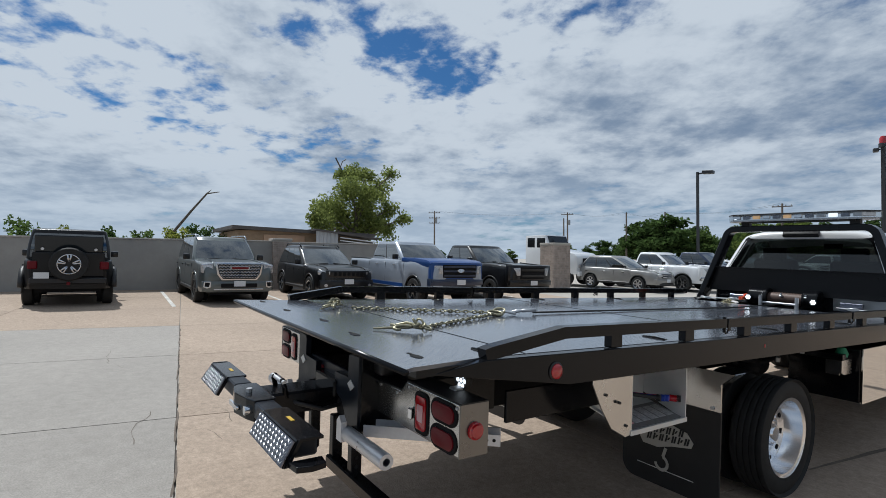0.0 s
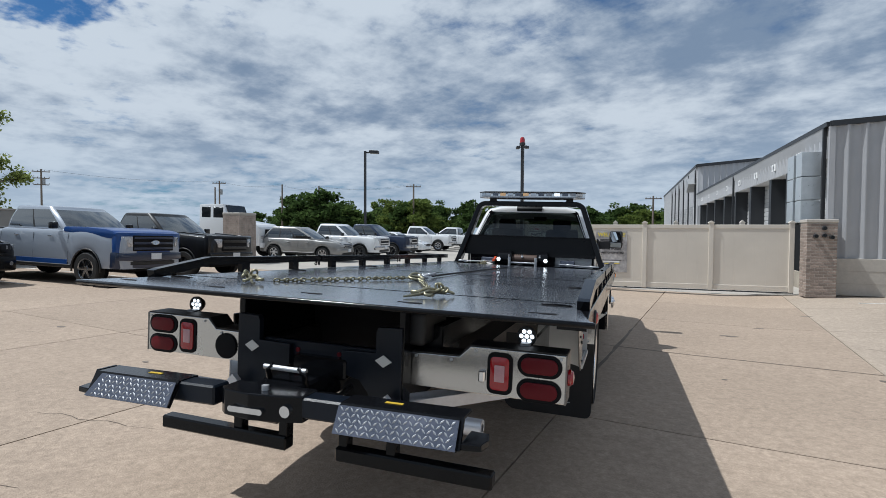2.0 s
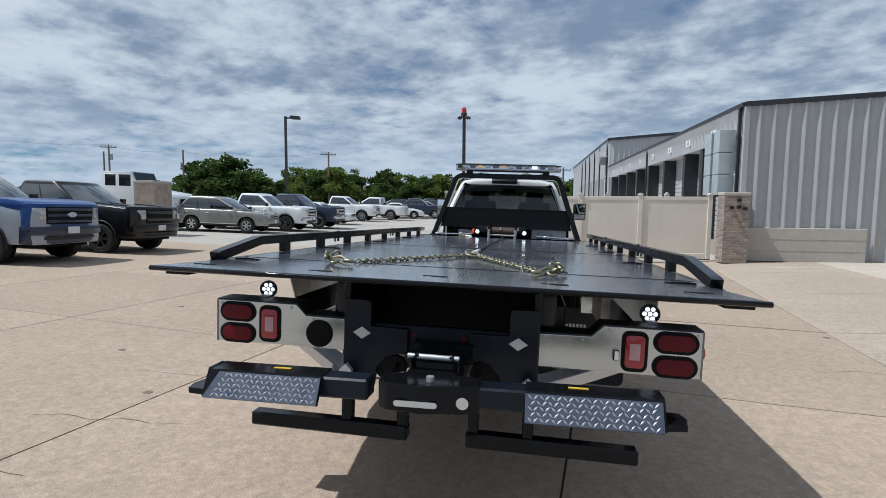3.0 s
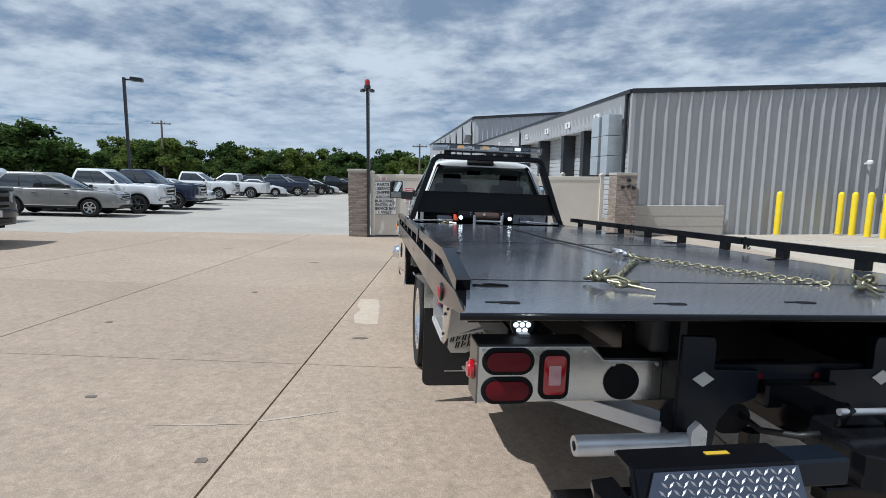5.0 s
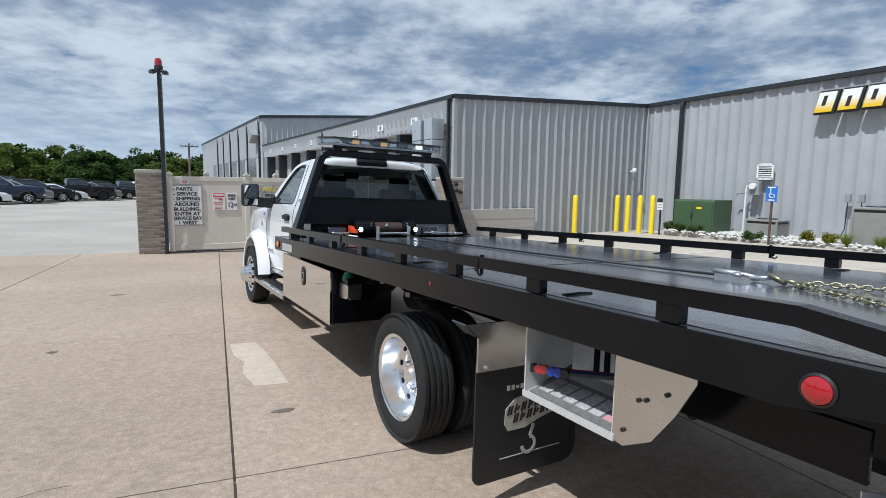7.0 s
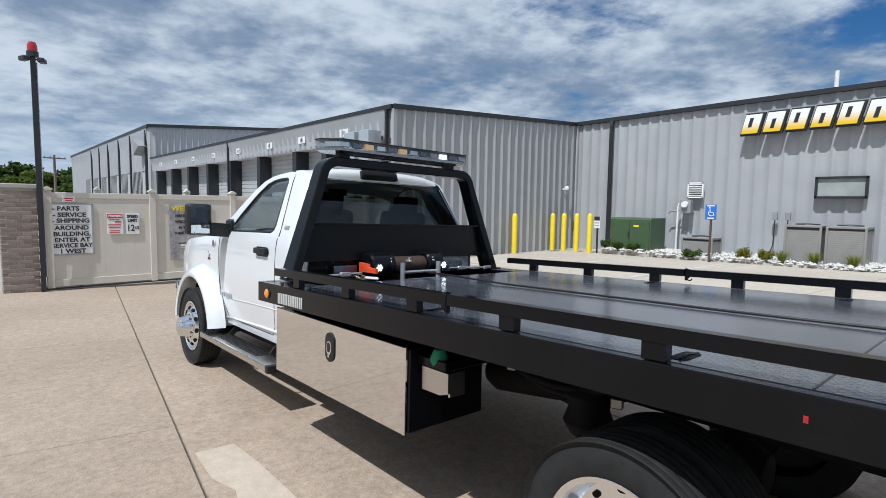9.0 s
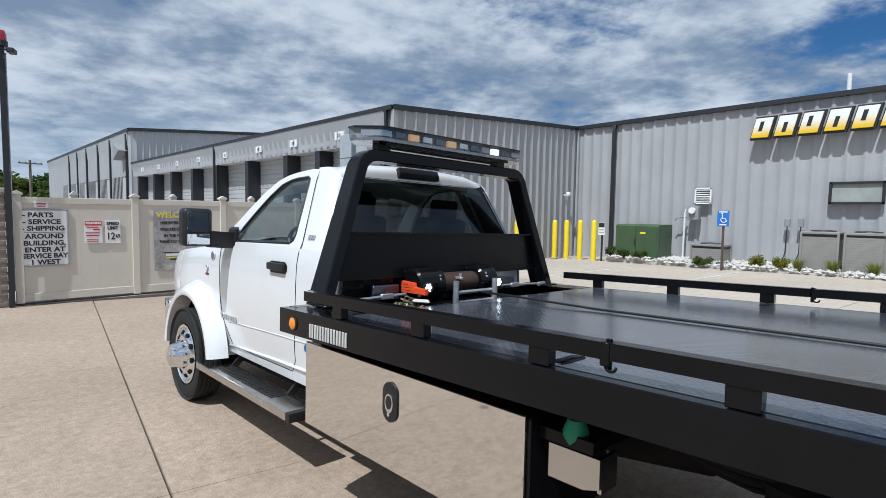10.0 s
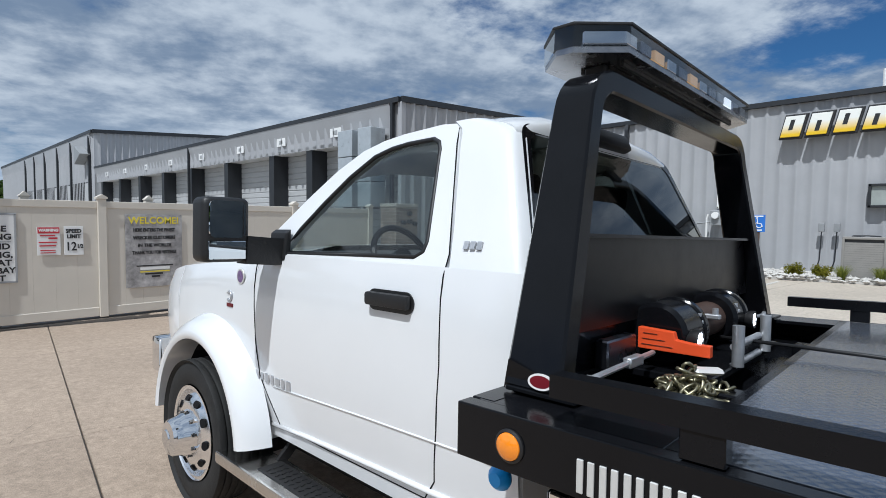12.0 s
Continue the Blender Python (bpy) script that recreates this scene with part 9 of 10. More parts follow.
# stub wall, white fitting and roof vents on the gable side
bw = thing("block_wall", "low pale concrete block wall against the siding", "wall")
bm = B()
box(bm, (8.72, 15.28, 0.36), (3.4, 0.16, 1.04), bev=0.01)
part("blocks", bm, CAP, bw)
for z in (0.18, 0.53):
    bm = B()
    box(bm, (8.72, 15.197, z), (3.38, 0.006, 0.012))
    part("joint", bm, MORTAR, bw)
wl = thing("wall_lamp", "small white round lamp on a wall bracket", "lamp")
bm = B()
lathe(bm, ((0, -0.1), (0.09, -0.07), (0.11, 0.0), (0.09, 0.07), (0, 0.1)), Matrix.Translation((16.1, 15.42, 2.45)), 16)
part("globe", bm, WHITES, wl, smooth=50)
bm = B()
box(bm, (16.1, 15.55, 2.42), (0.06, 0.2, 0.06))
part("bracket", bm, WHITES, wl)
for x, y, z, h in ((17.6, 6.5, 5.3, 0.75), (12.5, 30, 5.1, 0.5), (9.5, 26, 4.8, 0.4)):
    t = thing("roof_pipe", "white vent pipe standing on the roof", "pipe")
    bm = B()
    cyl(bm, (x, y, z - 0.3), (x, y, z + h), 0.06, 14)
    part("pipe", bm, WHITES, t)

# ---- sign wall ----
def sign_paint():
    """Yellow at the foot of each letter, white at its head."""
    m = mat("yellow to white sign face", (0.8, 0.7, 0.3), 0.35, 0, 0)
    nt = m.node_tree
    N, L = nt.nodes.new, nt.links.new
    co, sp, rp = N("ShaderNodeTexCoord"), N("ShaderNodeSeparateXYZ"), N("ShaderNodeValToRGB")
    L(co.outputs["Generated"], sp.inputs[0])
    L(sp.outputs[2], rp.inputs[0])
    rp.color_ramp.elements[0].color, rp.color_ramp.elements[0].position = (0.80, 0.52, 0.02, 1), 0.12
    rp.color_ramp.elements[1].color, rp.color_ramp.elements[1].position = (0.85, 0.85, 0.80, 1), 0.62
    L(rp.outputs[0], nt.nodes["Principled BSDF"].inputs["Base Color"])
    return m


SIGNF = sign_paint()
fs = thing("wall_sign", "raised yellow and white slanted sign blocks on black backing", "sign")


def slant(y0, z0, w, h, lean):
    """Corners of a slanted block, y falling along the sign."""
    return ((y0, z0), (y0 - w, z0), (y0 - w - lean, z0 + h), (y0 - lean, z0 + h))


for k in range(16):
    if k in (7,):
        continue
    y0 = 8.86 - 0.66 * k
    bm = B()
    prism(bm, slant(y0 + 0.05, 4.13 + 0.012 * k, 0.60, 0.74, 0.17), "x", 16.66, 16.78, 0.02)
    part("backing", bm, INK, fs)
    bm = B()
    prism(bm, slant(y0, 4.19 + 0.012 * k, 0.50, 0.62, 0.145), "x", 16.60, 16.655, 0.012)
    lf = part("sign_block", bm, SIGNF, fs)
    bm = B()
    prism(bm, slant(y0 - 0.21, (4.40 if k % 2 == 0 else 4.30) + 0.012 * k, 0.11, 0.30, 0.07), "x", 16.592, 16.60)
    part("slot", bm, INK, lf)

sw = thing("wall_window", "narrow dark-framed window high in the siding", "window")
for c, s in (((6.02, 2.08), (1.32, 0.07)), ((6.02, 2.68), (1.32, 0.07)), ((5.39, 2.38), (0.07, 0.66)), ((6.65, 2.38), (0.07, 0.66))):
    bm = B()
    box(bm, (16.83, c[0], c[1]), (0.12, s[0], s[1]), bev=0.005)
    part("frame", bm, TRIM, sw)
# pane with the reflected brightness painted in
bm = B()
box(bm, (16.85, 6.02, 2.38), (0.02, 1.22, 0.56))
part("pane", bm, WINDOWG, sw)
vt = thing("wall_vent", "white louvred vent in the siding", "vent")
bm = B()
box(bm, (16.88, 10.35, 2.33), (0.04, 0.50, 0.52))
part("backing", bm, UNDER, vt)
for c, s in (((10.35, 2.08), (0.56, 0.05)), ((10.35, 2.60), (0.56, 0.05)), ((10.09, 2.34), (0.05, 0.56)), ((10.61, 2.34), (0.05, 0.56))):
    bm = B()
    box(bm, (16.85, c[0], c[1]), (0.06, s[0], s[1]))
    part("frame", bm, WHITES, vt)
for k in range(6):
    bm = B()
    box(bm, (16.85, 10.35, 2.14 + 0.078 * k), (0.07, 0.48, 0.018), (0, 35, 0))
    part("slat", bm, WHITES, vt)
mt = thing("meter_box", "grey electric meter box with a white conduit", "meter")
bm = B()
box(bm, (16.74, 10.6, 1.74), (0.22, 0.38, 0.50), bev=0.015)
part("case", bm, GREYMETAL, mt)
bm = B()
cyl(bm, (16.64, 10.6, 1.82), (16.52, 10.6, 1.82), 0.11, 20)
part("dial", bm, WHITES, mt, "round glass meter dial")
bm = B()
tube(bm, ((16.72, 10.86, 1.85), (16.72, 10.9, 1.7), (16.72, 10.92, 0.0)), 0.035, 8)
part("conduit", bm, WHITES, mt, "white conduit")
bm = B()
tube(bm, ((16.72, 10.8, 1.6), (16.72, 11.2, 1.55), (16.72, 11.25, 1.45)), 0.025, 8)
part("elbow", bm, GREYMETAL, mt)
for y in (7.35, 7.72):
    t = thing("switch_box", "small grey weatherproof box with a cable drop", "switch box", group="switch boxes on the siding")
    bm = B()
    box(bm, (16.79, y, 1.47), (0.1, 0.15, 0.26), bev=0.01)
    part("case", bm, GREYMETAL, t)
    bm = B()
    tube(bm, ((16.8, y, 1.36), (16.8, y + 0.02, 0.5), (16.7, y + 0.12, 0.1)), 0.016, 6)
    part("cable", bm, TRIM, t)


def ac_unit(label, x0, x1, y0, y1, z1):
    t = thing("ac_unit", label, "air conditioner", group="outdoor cooling units")
    z0 = gz((x0 + x1) / 2, (y0 + y1) / 2)
    bm = B()
    box(bm, ((x0 + x1) / 2, (y0 + y1) / 2, z0 + 0.03), (x1 - x0 + 0.15, y1 - y0 + 0.15, 0.08))
    part("pad", bm, CAP, t, "concrete pad")
    bm = B()
    box(bm, ((x0 + x1) / 2, (y0 + y1) / 2, (z0 + 0.07 + z1) / 2), (x1 - x0 - 0.04, y1 - y0 - 0.04, z1 - z0 - 0.07))
    part("coil", bm, TRIM, t)
    n = int((z1 - z0 - 0.2) / 0.06)
    for k in range(n):
        bm = B()
        box(bm, ((x0 + x1) / 2, (y0 + y1) / 2, z0 + 0.14 + 0.06 * k), (x1 - x0, y1 - y0, 0.057))
        part("louvre", bm, ACM, t)
    for x in (x0, x1):
        for y in (y0, y1):
            bm = B()
            box(bm, (x, y, (z0 + 0.07 + z1) / 2), (0.06, 0.06, z1 - z0 - 0.07), bev=0.006)
            part("corner", bm, ACM, t)
    bm = B()
    box(bm, ((x0 + x1) / 2, (y0 + y1) / 2, z1), (x1 - x0 + 0.05, y1 - y0 + 0.05, 0.07), bev=0.012)
    part("lid", bm, ACM, t)
    bm = B()
    lathe(bm, ((0.1, 0.06), (0.3, 0.05), (0.34, 0.0)), Matrix.Translation(((x0 + x1) / 2, (y0 + y1) / 2, z1 + 0.02)), 20)
    part("fan_guard", bm, TRIM, t)


ACM = mat("grey-brown cabinet paint", (0.27, 0.26, 0.245), 0.5, 0.1, 0.08, 4)
ac_unit("low grey louvred cooling unit beside the meter", 15.75, 16.5, 9.25, 10.25, 0.66)
ac_unit("large grey louvred cooling unit on a pad", 15.5, 16.45, 6.15, 7.04, 1.2)
ac_unit("large grey louvred cooling unit on a pad", 15.5, 16.45, 5.1, 6.0, 1.2)
GREENM = mat("green cabinet paint", (0.055, 0.098, 0.046), 0.45, 0, 0.1, 3, stains=0.12, rvar=0.1)
tf = thing("transformer", "green steel pad-mounted transformer cabinet", "transformer")
bm = B()
box(bm, (15.85, 12.0, -0.02), (1.5, 1.9, 0.16), bev=0.01)
part("pad", bm, CAP, tf, "concrete pad")
bm = B()
prism(bm, ((15.30, 0.06), (16.42, 0.06), (16.42, 1.30), (15.36, 1.30), (15.30, 1.24)), "y", 11.2, 12.8, 0.015)
part("cabinet", bm, GREENM, tf)
for y in (11.62, 12.38):
    bm = B()
    box(bm, (15.285, y, 0.64), (0.025, 0.74, 1.08), bev=0.006)
    part("door", bm, GREENM, tf)
bm = B()
box(bm, (15.26, 12.04, 0.68), (0.04, 0.05, 0.22), bev=0.008)
part("handle", bm, TRIM, tf)
bm = B()
box(bm, (15.268, 11.75, 1.0), (0.004, 0.2, 0.07))
part("label", bm, YELP, tf, "faded yellow label")

# signs on posts
BROWNP = mat("brown sign post", (0.09, 0.055, 0.04), 0.7, 0, 0.2, 10)
BLUES = mat("blue sign sheet", (0.03, 0.16, 0.55), 0.4, 0, 0.04, 8)


def post_sign(label, x, y0, y1, z0, z1, face, postm, cat, marks):
    t = thing("post_sign", label, cat)
    y = (y0 + y1) / 2
    bm = B()
    box(bm, (x + 0.05, y, (gz(x, y) + z1 - 0.03) / 2), (0.05, 0.06, z1 - 0.03 - gz(x, y)), bev=0.006)
    part("post", bm, postm, t)
    bm = B()
    box(bm, (x, y, (z0 + z1) / 2), (0.008, y1 - y0, z1 - z0), bev=0.003)
    part("plate", bm, face, t)
    for yy, zz, w, h, mm in marks:
        bm = B()
        box(bm, (x - 0.007, yy, zz), (0.004, w, h))
        part("mark", bm, mm, t)
    return t


ps = post_sign("blue accessible parking sign on a brown post", 14.55, 8.70, 9.04, 1.33, 1.81, BLUES, BROWNP, "sign", ((8.87, 1.77, 0.24, 0.035, WHITES), (8.87, 1.38, 0.2, 0.035, WHITES)))
bm = B()
tube(bm, [(14.54, 8.85 - 0.085 * math.cos(a), 1.535 + 0.085 * math.sin(a)) for a in np.linspace(2.4, 6.0, 10)], 0.012, 6)
tube(bm, ((14.54, 8.90, 1.69), (14.54, 8.885, 1.56), (14.54, 8.80, 1.56), (14.54, 8.77, 1.47)), 0.013, 6)
cyl(bm, (14.535, 8.905, 1.72), (14.55, 8.905, 1.72), 0.022, 12)
part("wheelchair_symbol", bm, WHITES, ps, "white wheelchair symbol")
post_sign("small black and white notice on a thin post", 15.0, 13.08, 13.34, 0.87, 1.33, WHITES, TRIM, "sign", ((13.21, 1.24, 0.24, 0.16, INK), (13.21, 1.07, 0.2, 0.04, GREYS), (13.21, 0.97, 0.2, 0.04, GREYS)))

for x, y in ((12.4, 15.1), (14.9, 15.2), (14.9, 14.65), (14.9, 14.05), (14.88, 13.45)):
    t = thing("bollard", "yellow-sleeved steel bollard with a domed top", "bollard", Matrix.Translation((x, y, gz(x, y))), group="bollards by the building")
    bm = B()
    lathe(bm, ((0.1, -0.05), (0.1, 1.42), (0.085, 1.48), (0.05, 1.52), (0, 1.53)), Matrix.Identity(4), 18)
    part("sleeve", bm, YELP, t, smooth=40)
    bm = B()
    lathe(bm, ((0.16, 0), (0.16, 0.015), (0.1, 0.02)), Matrix.Identity(4), 18)
    part("collar", bm, CAP, t)

# planting bed with white stones along the sign wall
bm = B()
prism(bm, ((14.95, -9.0), (17.0, -9.0), (17.0, 13.1), (15.1, 13.1)), "z", -0.3, 0.06)
tagged(part("planting_bed", bm, GRAVEL), "bed of white stones along the building", "planting bed", kind="structure")
rs = np.random.default_rng(8)
N_ST = 4600
cp = np.stack((rs.uniform(14.9, 16.8, N_ST), rs.uniform(-8.5, 13.0, N_ST), 0.06 + rs.uniform(-0.01, 0.10, N_ST)), 1)
oct_v = np.array(((1, 0, 0), (-1, 0, 0), (0, 1, 0), (0, -1, 0), (0, 0, 1), (0, 0, -1)), float)
oct_f = np.array(((0, 2, 4), (2, 1, 4), (1, 3, 4), (3, 0, 4), (2, 0, 5), (1, 2, 5), (3, 1, 5), (0, 3, 5)))
vv = (cp[:, None, :] + oct_v[None] * rs.uniform(0.03, 0.11, (N_ST, 1, 3)) * np.array((1, 1, 0.7))).reshape(-1, 3)
ff = (np.arange(N_ST)[:, None, None] * 6 + oct_f[None]).reshape(-1, 3)
me = bpy.data.meshes.new("white_stones")
me.from_pydata(vv.tolist(), [], ff.tolist())
me.materials.append(GRAVEL)
tagged(new("white_stones", me), "loose white landscaping stones in the bed", "stones", kind="stuff")
def grass_tuft(x, y, h, seed):
    """A fountain of thin arching blades."""
    r = np.random.default_rng(seed)
    t = thing("ornamental_grass", "spiky tuft of green ornamental grass among white stones", "grass", Matrix.Translation((x, y, 0.05)), group="grasses along the building")
    v, f = [], []
    for k in range(260):
        a, out, top = r.uniform(0, 6.28), r.uniform(0.1, 0.55) * h, h * r.uniform(0.6, 1.0)
        c, q = math.cos(a), math.sin(a)
        w = 0.007
        n = len(v)
        for g in (0.0, 0.45, 0.8, 1.0):
            rad, zz = 0.05 + out * g ** 1.8, top * (g - 0.28 * g ** 3)
            ww = w * (1.05 - g)
            v += [(rad * c - q * ww, rad * q + c * ww, zz), (rad * c + q * ww, rad * q - c * ww, zz)]
        f += [(n + 2 * i, n + 2 * i + 1, n + 2 * i + 3, n + 2 * i + 2) for i in range(3)]
    me = bpy.data.meshes.new("blades")
    me.from_pydata(v, [], f)
    me.materials.append(LEAF)
    new("blades", me).parent = t


for k, (x, y) in enumerate(((15.15, 7.0), (15.2, 6.2), (15.25, 5.3), (15.2, 4.4), (15.3, 3.0))):
    grass_tuft(x, y, 0.62, 300 + k)
for k, (x, y, h, w) in enumerate(((15.3, 8.05, 0.36, 0.36), (15.1, 12.35, 0.30, 0.26), (15.3, 7.55, 0.32, 0.36), (15.05, 11.75, 0.28, 0.26), (15.4, 1.0, 0.4, 0.4), (15.2, 13.0, 0.36, 0.28), (15.35, 2.2, 0.4, 0.4), (14.98, 9.55, 0.22, 0.32))):
    t = thing("shrub", "low yellow-green shrub among white stones" if k % 2 == 0 else "low rounded green shrub among white stones", "shrub", Matrix.Translation((x, y, 0.05)), group="shrubs along the building")
    bm = B()
    es = []
    for i in range(6):
        e = Vector((rs.uniform(-w, w) * 0.7, rs.uniform(-w, w) * 0.7, h * rs.uniform(0.6, 1.0)))
        tube(bm, ((0, 0, 0), e * 0.5 + Vector((0, 0, 0.05)), e), 0.008, 4)
        es += [e, e * 0.6]
    part("stem", bm, BARK, t)
    leaves("foliage", es, [w * 0.4] * len(es), 1100, 0.028, GRASSY if k % 2 == 0 else LEAF_M, t, rs, 0.8)


# ---- marks on the ground ----
def ground_mark(name, label, cat, outline, material, lift=0.004, kind="structure"):
    """A thin mark that follows the slope of the lot."""
    bm = B()
    top = [bm.verts.new((x, y, gz(x, y) + lift)) for x, y in outline]
    low = [bm.verts.new((x, y, gz(x, y) - 0.01)) for x, y in outline]
    bm.faces.new(top)
    n = len(top)
    for i in range(n):
        bm.faces.new((low[i], low[(i + 1) % n], top[(i + 1) % n], top[i]))
    bmesh.ops.recalc_face_normals(bm, faces=bm.faces)
    return tagged(part(name, bm, material), label, cat, kind=kind)


PATCHM = mat("pale patching mortar", (0.455, 0.375, 0.30), 0.9, 0, 0.15, 12, 0.3, 50)
OIL = mat("dark oil stain", (0.13, 0.105, 0.085), 0.7, 0, 0.4, 18)
WORN = mat("worn white line paint", (0.55, 0.53, 0.49), 0.8, 0, 0.3, 22, stains=0.25, sscale=5)
CRACK = mat("crack", (0.12, 0.095, 0.075), 0.95, 0, 0.3, 20)
rngm = random.Random(12)
ground_mark("mortar_patch", "pale mortar patch on the concrete", "patch", ((-1.82, 5.77), (-1.85, 5.33), (-1.79, 5.10), (-1.84, 4.90), (-1.87, 4.74), (-1.84, 4.37), (-1.57, 4.32), (-1.545, 4.9), (-1.54, 5.4), (-1.56, 5.76)), PATCHM)


def blot(x, y, rx, ry, seed):
    r = random.Random(seed)
    return [(x + rx * math.cos(a) * r.uniform(0.7, 1.2), y + ry * math.sin(a) * r.uniform(0.7, 1.2)) for a in np.linspace(0, 2 * math.pi, 11)[:-1]]


for k, (x, y, a, b) in enumerate(((-1.76, 3.75, 0.08, 0.04), (-3.4, 6.2, 0.05, 0.04), (-2.9, 9.4, 0.10, 0.05), (-4.6, 4.4, 0.04, 0.05), (3.2, 7.8, 0.16, 0.06), (3.9, 9.0, 0.10, 0.04), (4.4, 5.2, 0.05, 0.05), (2.6, 4.5, 0.04, 0.03), (-3.7, 2.2, 0.05, 0.03), (-2.6, 1.2, 0.04, 0.04), (5.2, 11.0, 0.14, 0.05), (-5.2, 11.5, 0.12, 0.05), (0.6, -2.2, 0.05, 0.04), (1.8, -1.6, 0.06, 0.03), (-6.5, 3.2, 0.08, 0.05), (7.6, 8.6, 0.10, 0.05))):
    ground_mark("oil_stain", "small dark oil stain on the concrete", "stain", blot(x, y, a, b, k), OIL, 0.003)


def crack(x, y, ang, ln, seed, w=0.008):
    """A wandering hairline crack."""
    r = random.Random(seed)
    pts = []
    for k in range(int(ln / 0.12)):
        pts.append((x, y))
        ang += r.uniform(-0.5, 0.5)
        x, y = x + 0.12 * math.cos(ang), y + 0.12 * math.sin(ang)
        ang *= 0.98
    lo = [(a + r.uniform(0.3, 1) * w, b + r.uniform(0.3, 1) * w) for a, b in pts]
    return pts + lo[::-1]


for k, (x, y, a, ln) in enumerate(((-3.1, 0.6, 0.1, 1.4), (-3.0, -0.75, 0.0, 1.1), (-2.9, -0.2, 0.6, 0.8), (-3.2, 8.2, 1.2, 1.6), (3.4, 3.4, 0.3, 1.8), (4.8, 7.4, -0.2, 1.2), (-5.4, 1.6, 0.4, 1.5), (1.0, -3.0, 0.1, 1.5), (-6.6, -1.0, 0.05, 1.6))):
    pts = crack(x, y, a, ln, 40 + k)
    n = len(pts) // 2
    bm = B()
    vs = [bm.verts.new((px, py, gz(px, py) + 0.002)) for px, py in pts]
    for i in range(n - 1):
        bm.faces.new((vs[i], vs[i + 1], vs[2 * n - 2 - i], vs[2 * n - 1 - i]))
    bmesh.ops.recalc_face_normals(bm, faces=bm.faces)
    tagged(part("crack", bm, CRACK), "hairline crack in the concrete", "crack", kind="structure")


# broken edges along the joint between the grey and the tan slabs
for k in range(9):
    x, y = slab_xy(-8.6 + 1.15 * k, -0.90)
    pts = crack(x, y, -0.13, 1.15, 70 + k, 0.035 if k > 4 else 0.02)
    pts = [(a, y + (b - y) * 0.09 - 0.131 * (a - x)) for a, b in pts]
    n = len(pts) // 2
    pts = pts[:n] + [(a, b + 0.006 + 0.018 * rngm.random()) for a, b in pts[:n]][::-1]
    bm = B()
    vs = [bm.verts.new((px, py, gz(px, py) + 0.002)) for px, py in pts]
    for i in range(n - 1):
        bm.faces.new((vs[i], vs[i + 1], vs[2 * n - 2 - i], vs[2 * n - 1 - i]))
    bmesh.ops.recalc_face_normals(bm, faces=bm.faces)
    tagged(part("crack", bm, CRACK), "broken dark edge along a slab joint", "crack", kind="structure")


def stripe(x0, y0, x1, y1, w):
    d = Vector((x1 - x0, y1 - y0)).normalized()
    o = Vector((-d.y, d.x)) * w / 2
    n = max(2, int(math.hypot(x1 - x0, y1 - y0) / 1.0))
    L = [(x0 + (x1 - x0) * k / n, y0 + (y1 - y0) * k / n) for k in range(n + 1)]
    return [(a + o.x, b + o.y) for a, b in L] + [(a - o.x, b - o.y) for a, b in L[::-1]]


for y in (-3.6, 0.80, 3.9, 6.75, 9.6, 12.7):
    ground_mark("parking_line", "worn white parking line on the lot", "line", stripe(-17.6, y, -12.6, y - 0.2, 0.10), WORN, 0.006)
for x0, y0, x1, y1 in ((7.0, 13.4, 12.5, 13.1), (9.0, 11.6, 14.3, 11.2), (9.2, 8.6, 14.4, 8.3)):
    ground_mark("parking_line", "worn white parking line on the lot", "line", stripe(x0, y0, x1, y1, 0.10), WORN, 0.006)


# dark damp stains that follow two of the joints, and pale scrapes
def ragged(c0, d0, c1, d1, w, seed):
    """A ragged strip between two points of the slab grid."""
    r = random.Random(seed)
    n = 14
    up, low = [], []
    for k in range(n + 1):
        c, d = c0 + (c1 - c0) * k / n, d0 + (d1 - d0) * k / n
        x, y = slab_xy(c, d)
        e = w * math.sin(math.pi * min(max(k / n, 0.04), 0.96)) ** 0.4
        ox, oy = (0, 1) if abs(c1 - c0) > abs(d1 - d0) else (1, 0)
        a, b = e * r.uniform(0.3, 1.0), e * r.uniform(0.3, 1.0)
        up.append((x + ox * a, y + oy * a))
        low.append((x - ox * b, y - oy * b))
    return up, low


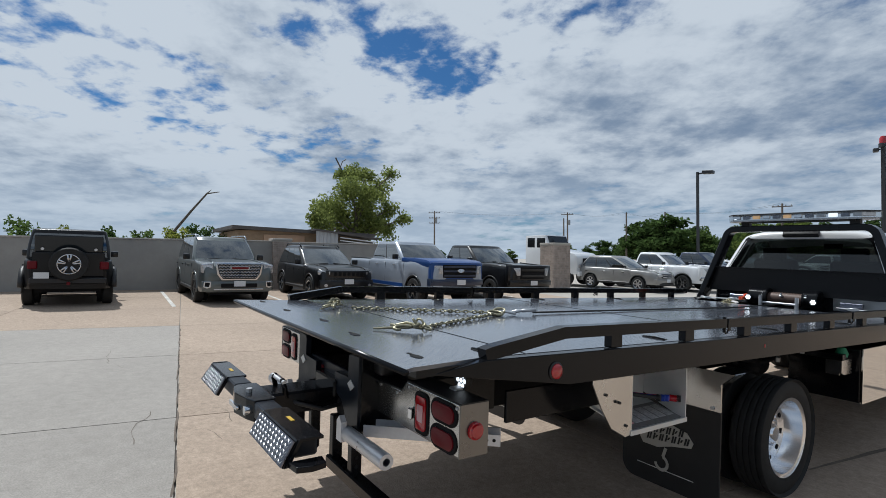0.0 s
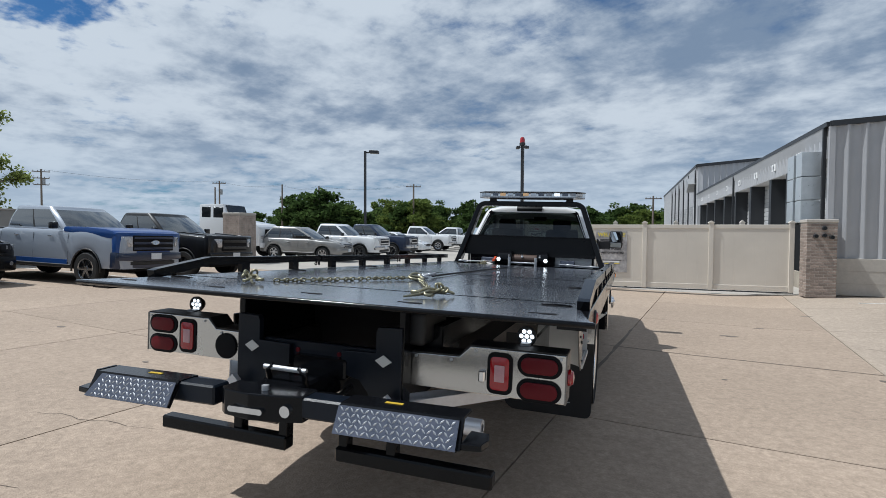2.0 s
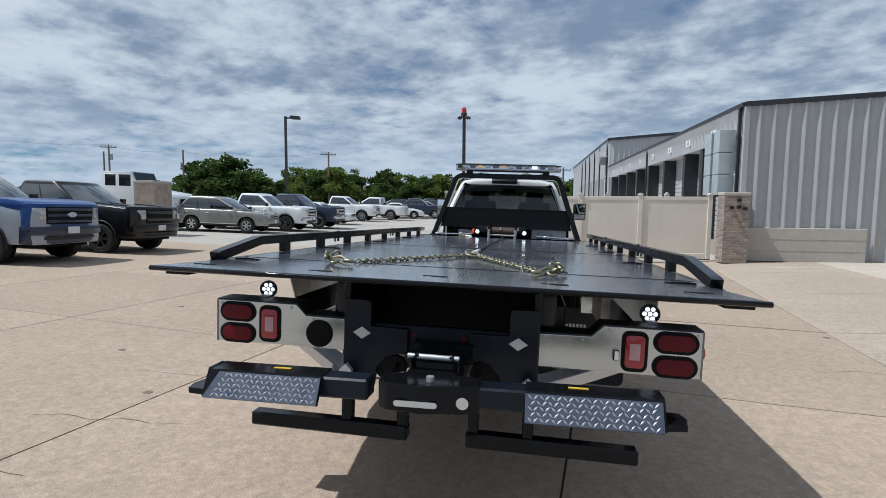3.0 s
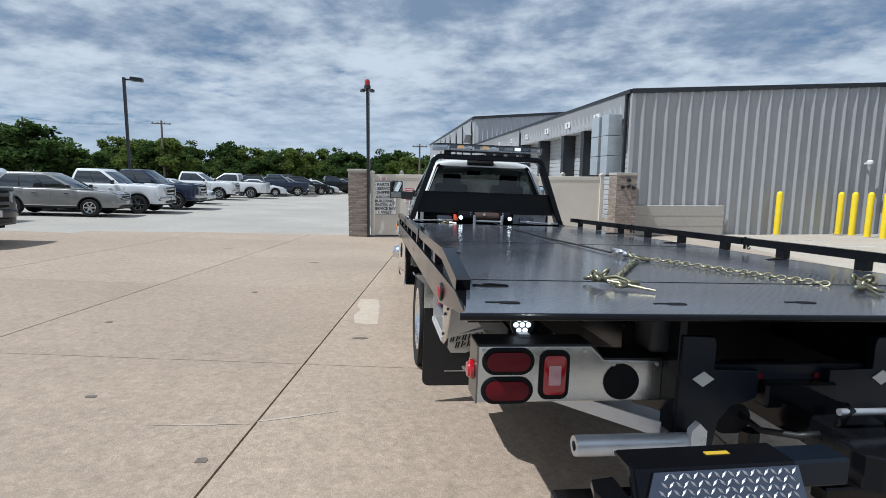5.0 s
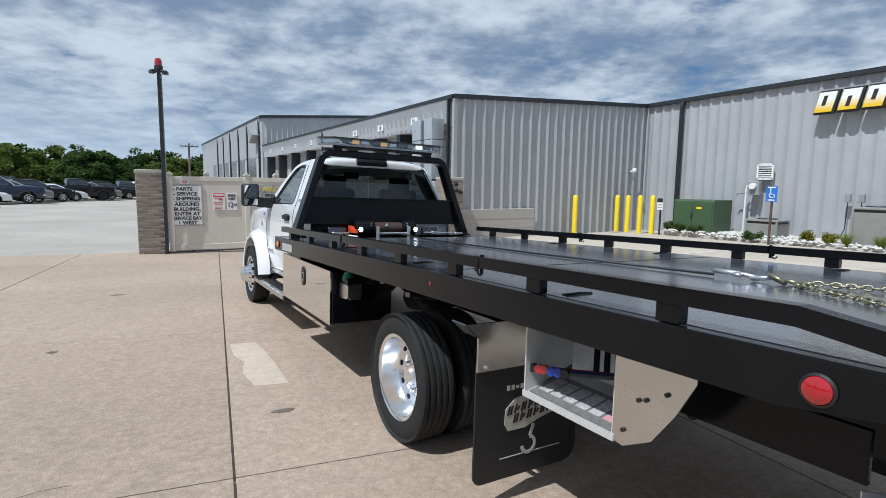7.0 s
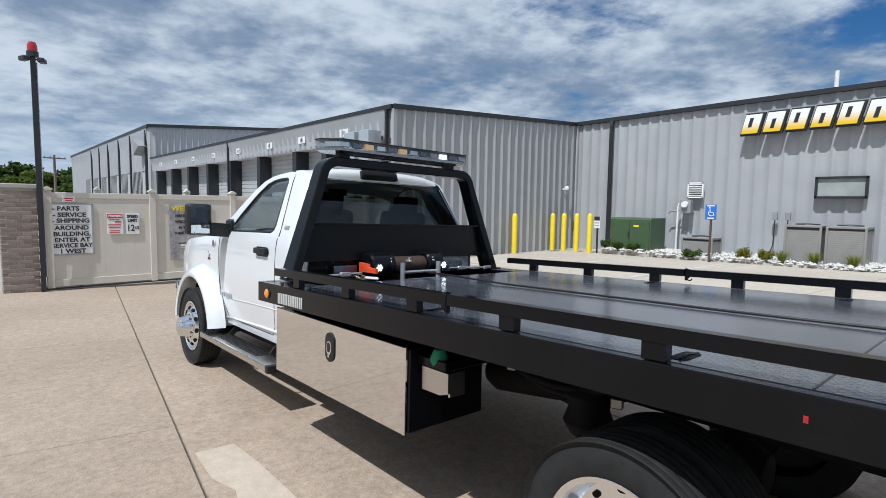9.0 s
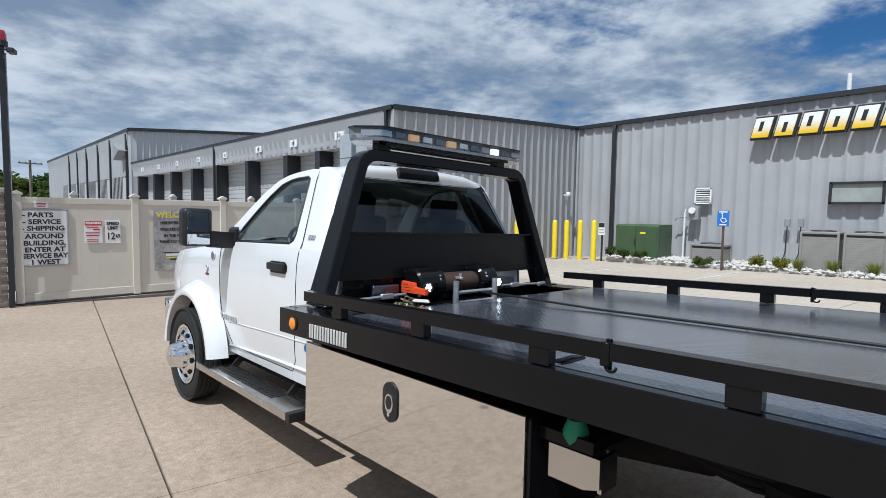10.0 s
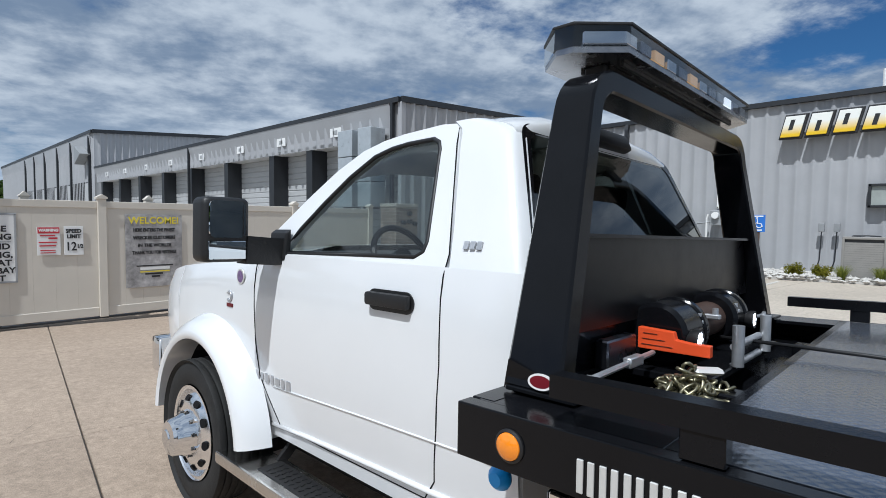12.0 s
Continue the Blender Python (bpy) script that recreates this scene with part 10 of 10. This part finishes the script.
DAMP = mat("dark joint stain", (0.15, 0.118, 0.092), 0.8, 0, 0.3, 20, stains=0.2, sscale=3)
SCRAPE = mat("pale scrape", (0.43, 0.36, 0.295), 0.9, 0, 0.25, 14, stains=0.2, sscale=4)
for k, (c0, d0, c1, d1, w, m, nm, lb) in enumerate(((0.60, 3.8, 0.60, 8.4, 0.04, DAMP, "joint_stain", "dark damp stain along a slab joint"), (0.05, 6.14, 4.2, 6.14, 0.022, DAMP, "joint_stain", "dark damp stain along a slab joint"),
                                                    (-2.62, 1.40, -2.10, 1.62, 0.018, SCRAPE, "scrape_mark", "pale scrape across the concrete"), (-3.3, 1.28, -2.66, 1.36, 0.014, SCRAPE, "scrape_mark", "pale scrape across the concrete"))):
    up, low = ragged(c0, d0, c1, d1, w, 90 + k)
    bm = B()
    va = [bm.verts.new((x, y, gz(x, y) + 0.003)) for x, y in up]
    vb = [bm.verts.new((x, y, gz(x, y) + 0.003)) for x, y in low]
    for i in range(len(va) - 1):
        bm.faces.new((va[i], va[i + 1], vb[i + 1], vb[i]))
    bmesh.ops.recalc_face_normals(bm, faces=bm.faces)
    for f in bm.faces:
        if f.normal.z < 0:
            f.normal_flip()
    tagged(part(nm, bm, m), lb, "stain" if m is DAMP else "scrape", kind="structure")
for k, (x, y, a, ln) in enumerate(((-2.3, -0.45, 0.5, 0.7), (-2.75, -0.3, 1.3, 0.6), (-6.9, 2.3, 0.6, 0.9), (-6.7, 2.7, -0.3, 0.7), (-4.9, 0.4, 0.2, 1.0), (-3.6, 2.9, 0.1, 0.9), (3.3, 1.2, 0.7, 0.9), (-1.9, 9.8, 1.0, 0.9))):
    pts = crack(x, y, a, ln, 140 + k, 0.007)
    n = len(pts) // 2
    bm = B()
    vs = [bm.verts.new((px, py, gz(px, py) + 0.002)) for px, py in pts]
    for i in range(n - 1):
        bm.faces.new((vs[i], vs[i + 1], vs[2 * n - 2 - i], vs[2 * n - 1 - i]))
    bmesh.ops.recalc_face_normals(bm, faces=bm.faces)
    tagged(part("crack", bm, CRACK), "hairline crack in the concrete", "crack", kind="structure")


# ---- pieces of the ground and the piers ----
for j in range(-4, 5):
    for i in range(-5, 6):
        if j < 4 or i >= -3:
            slab(i, j)

for t, places, size in PIER_BRICKS:
    data = [brick_mesh(*s) for s in size]
    for a, x, y, z in places:
        ob = new("brick", data[a])
        ob.location = (x, y, z)
        ob.parent = t
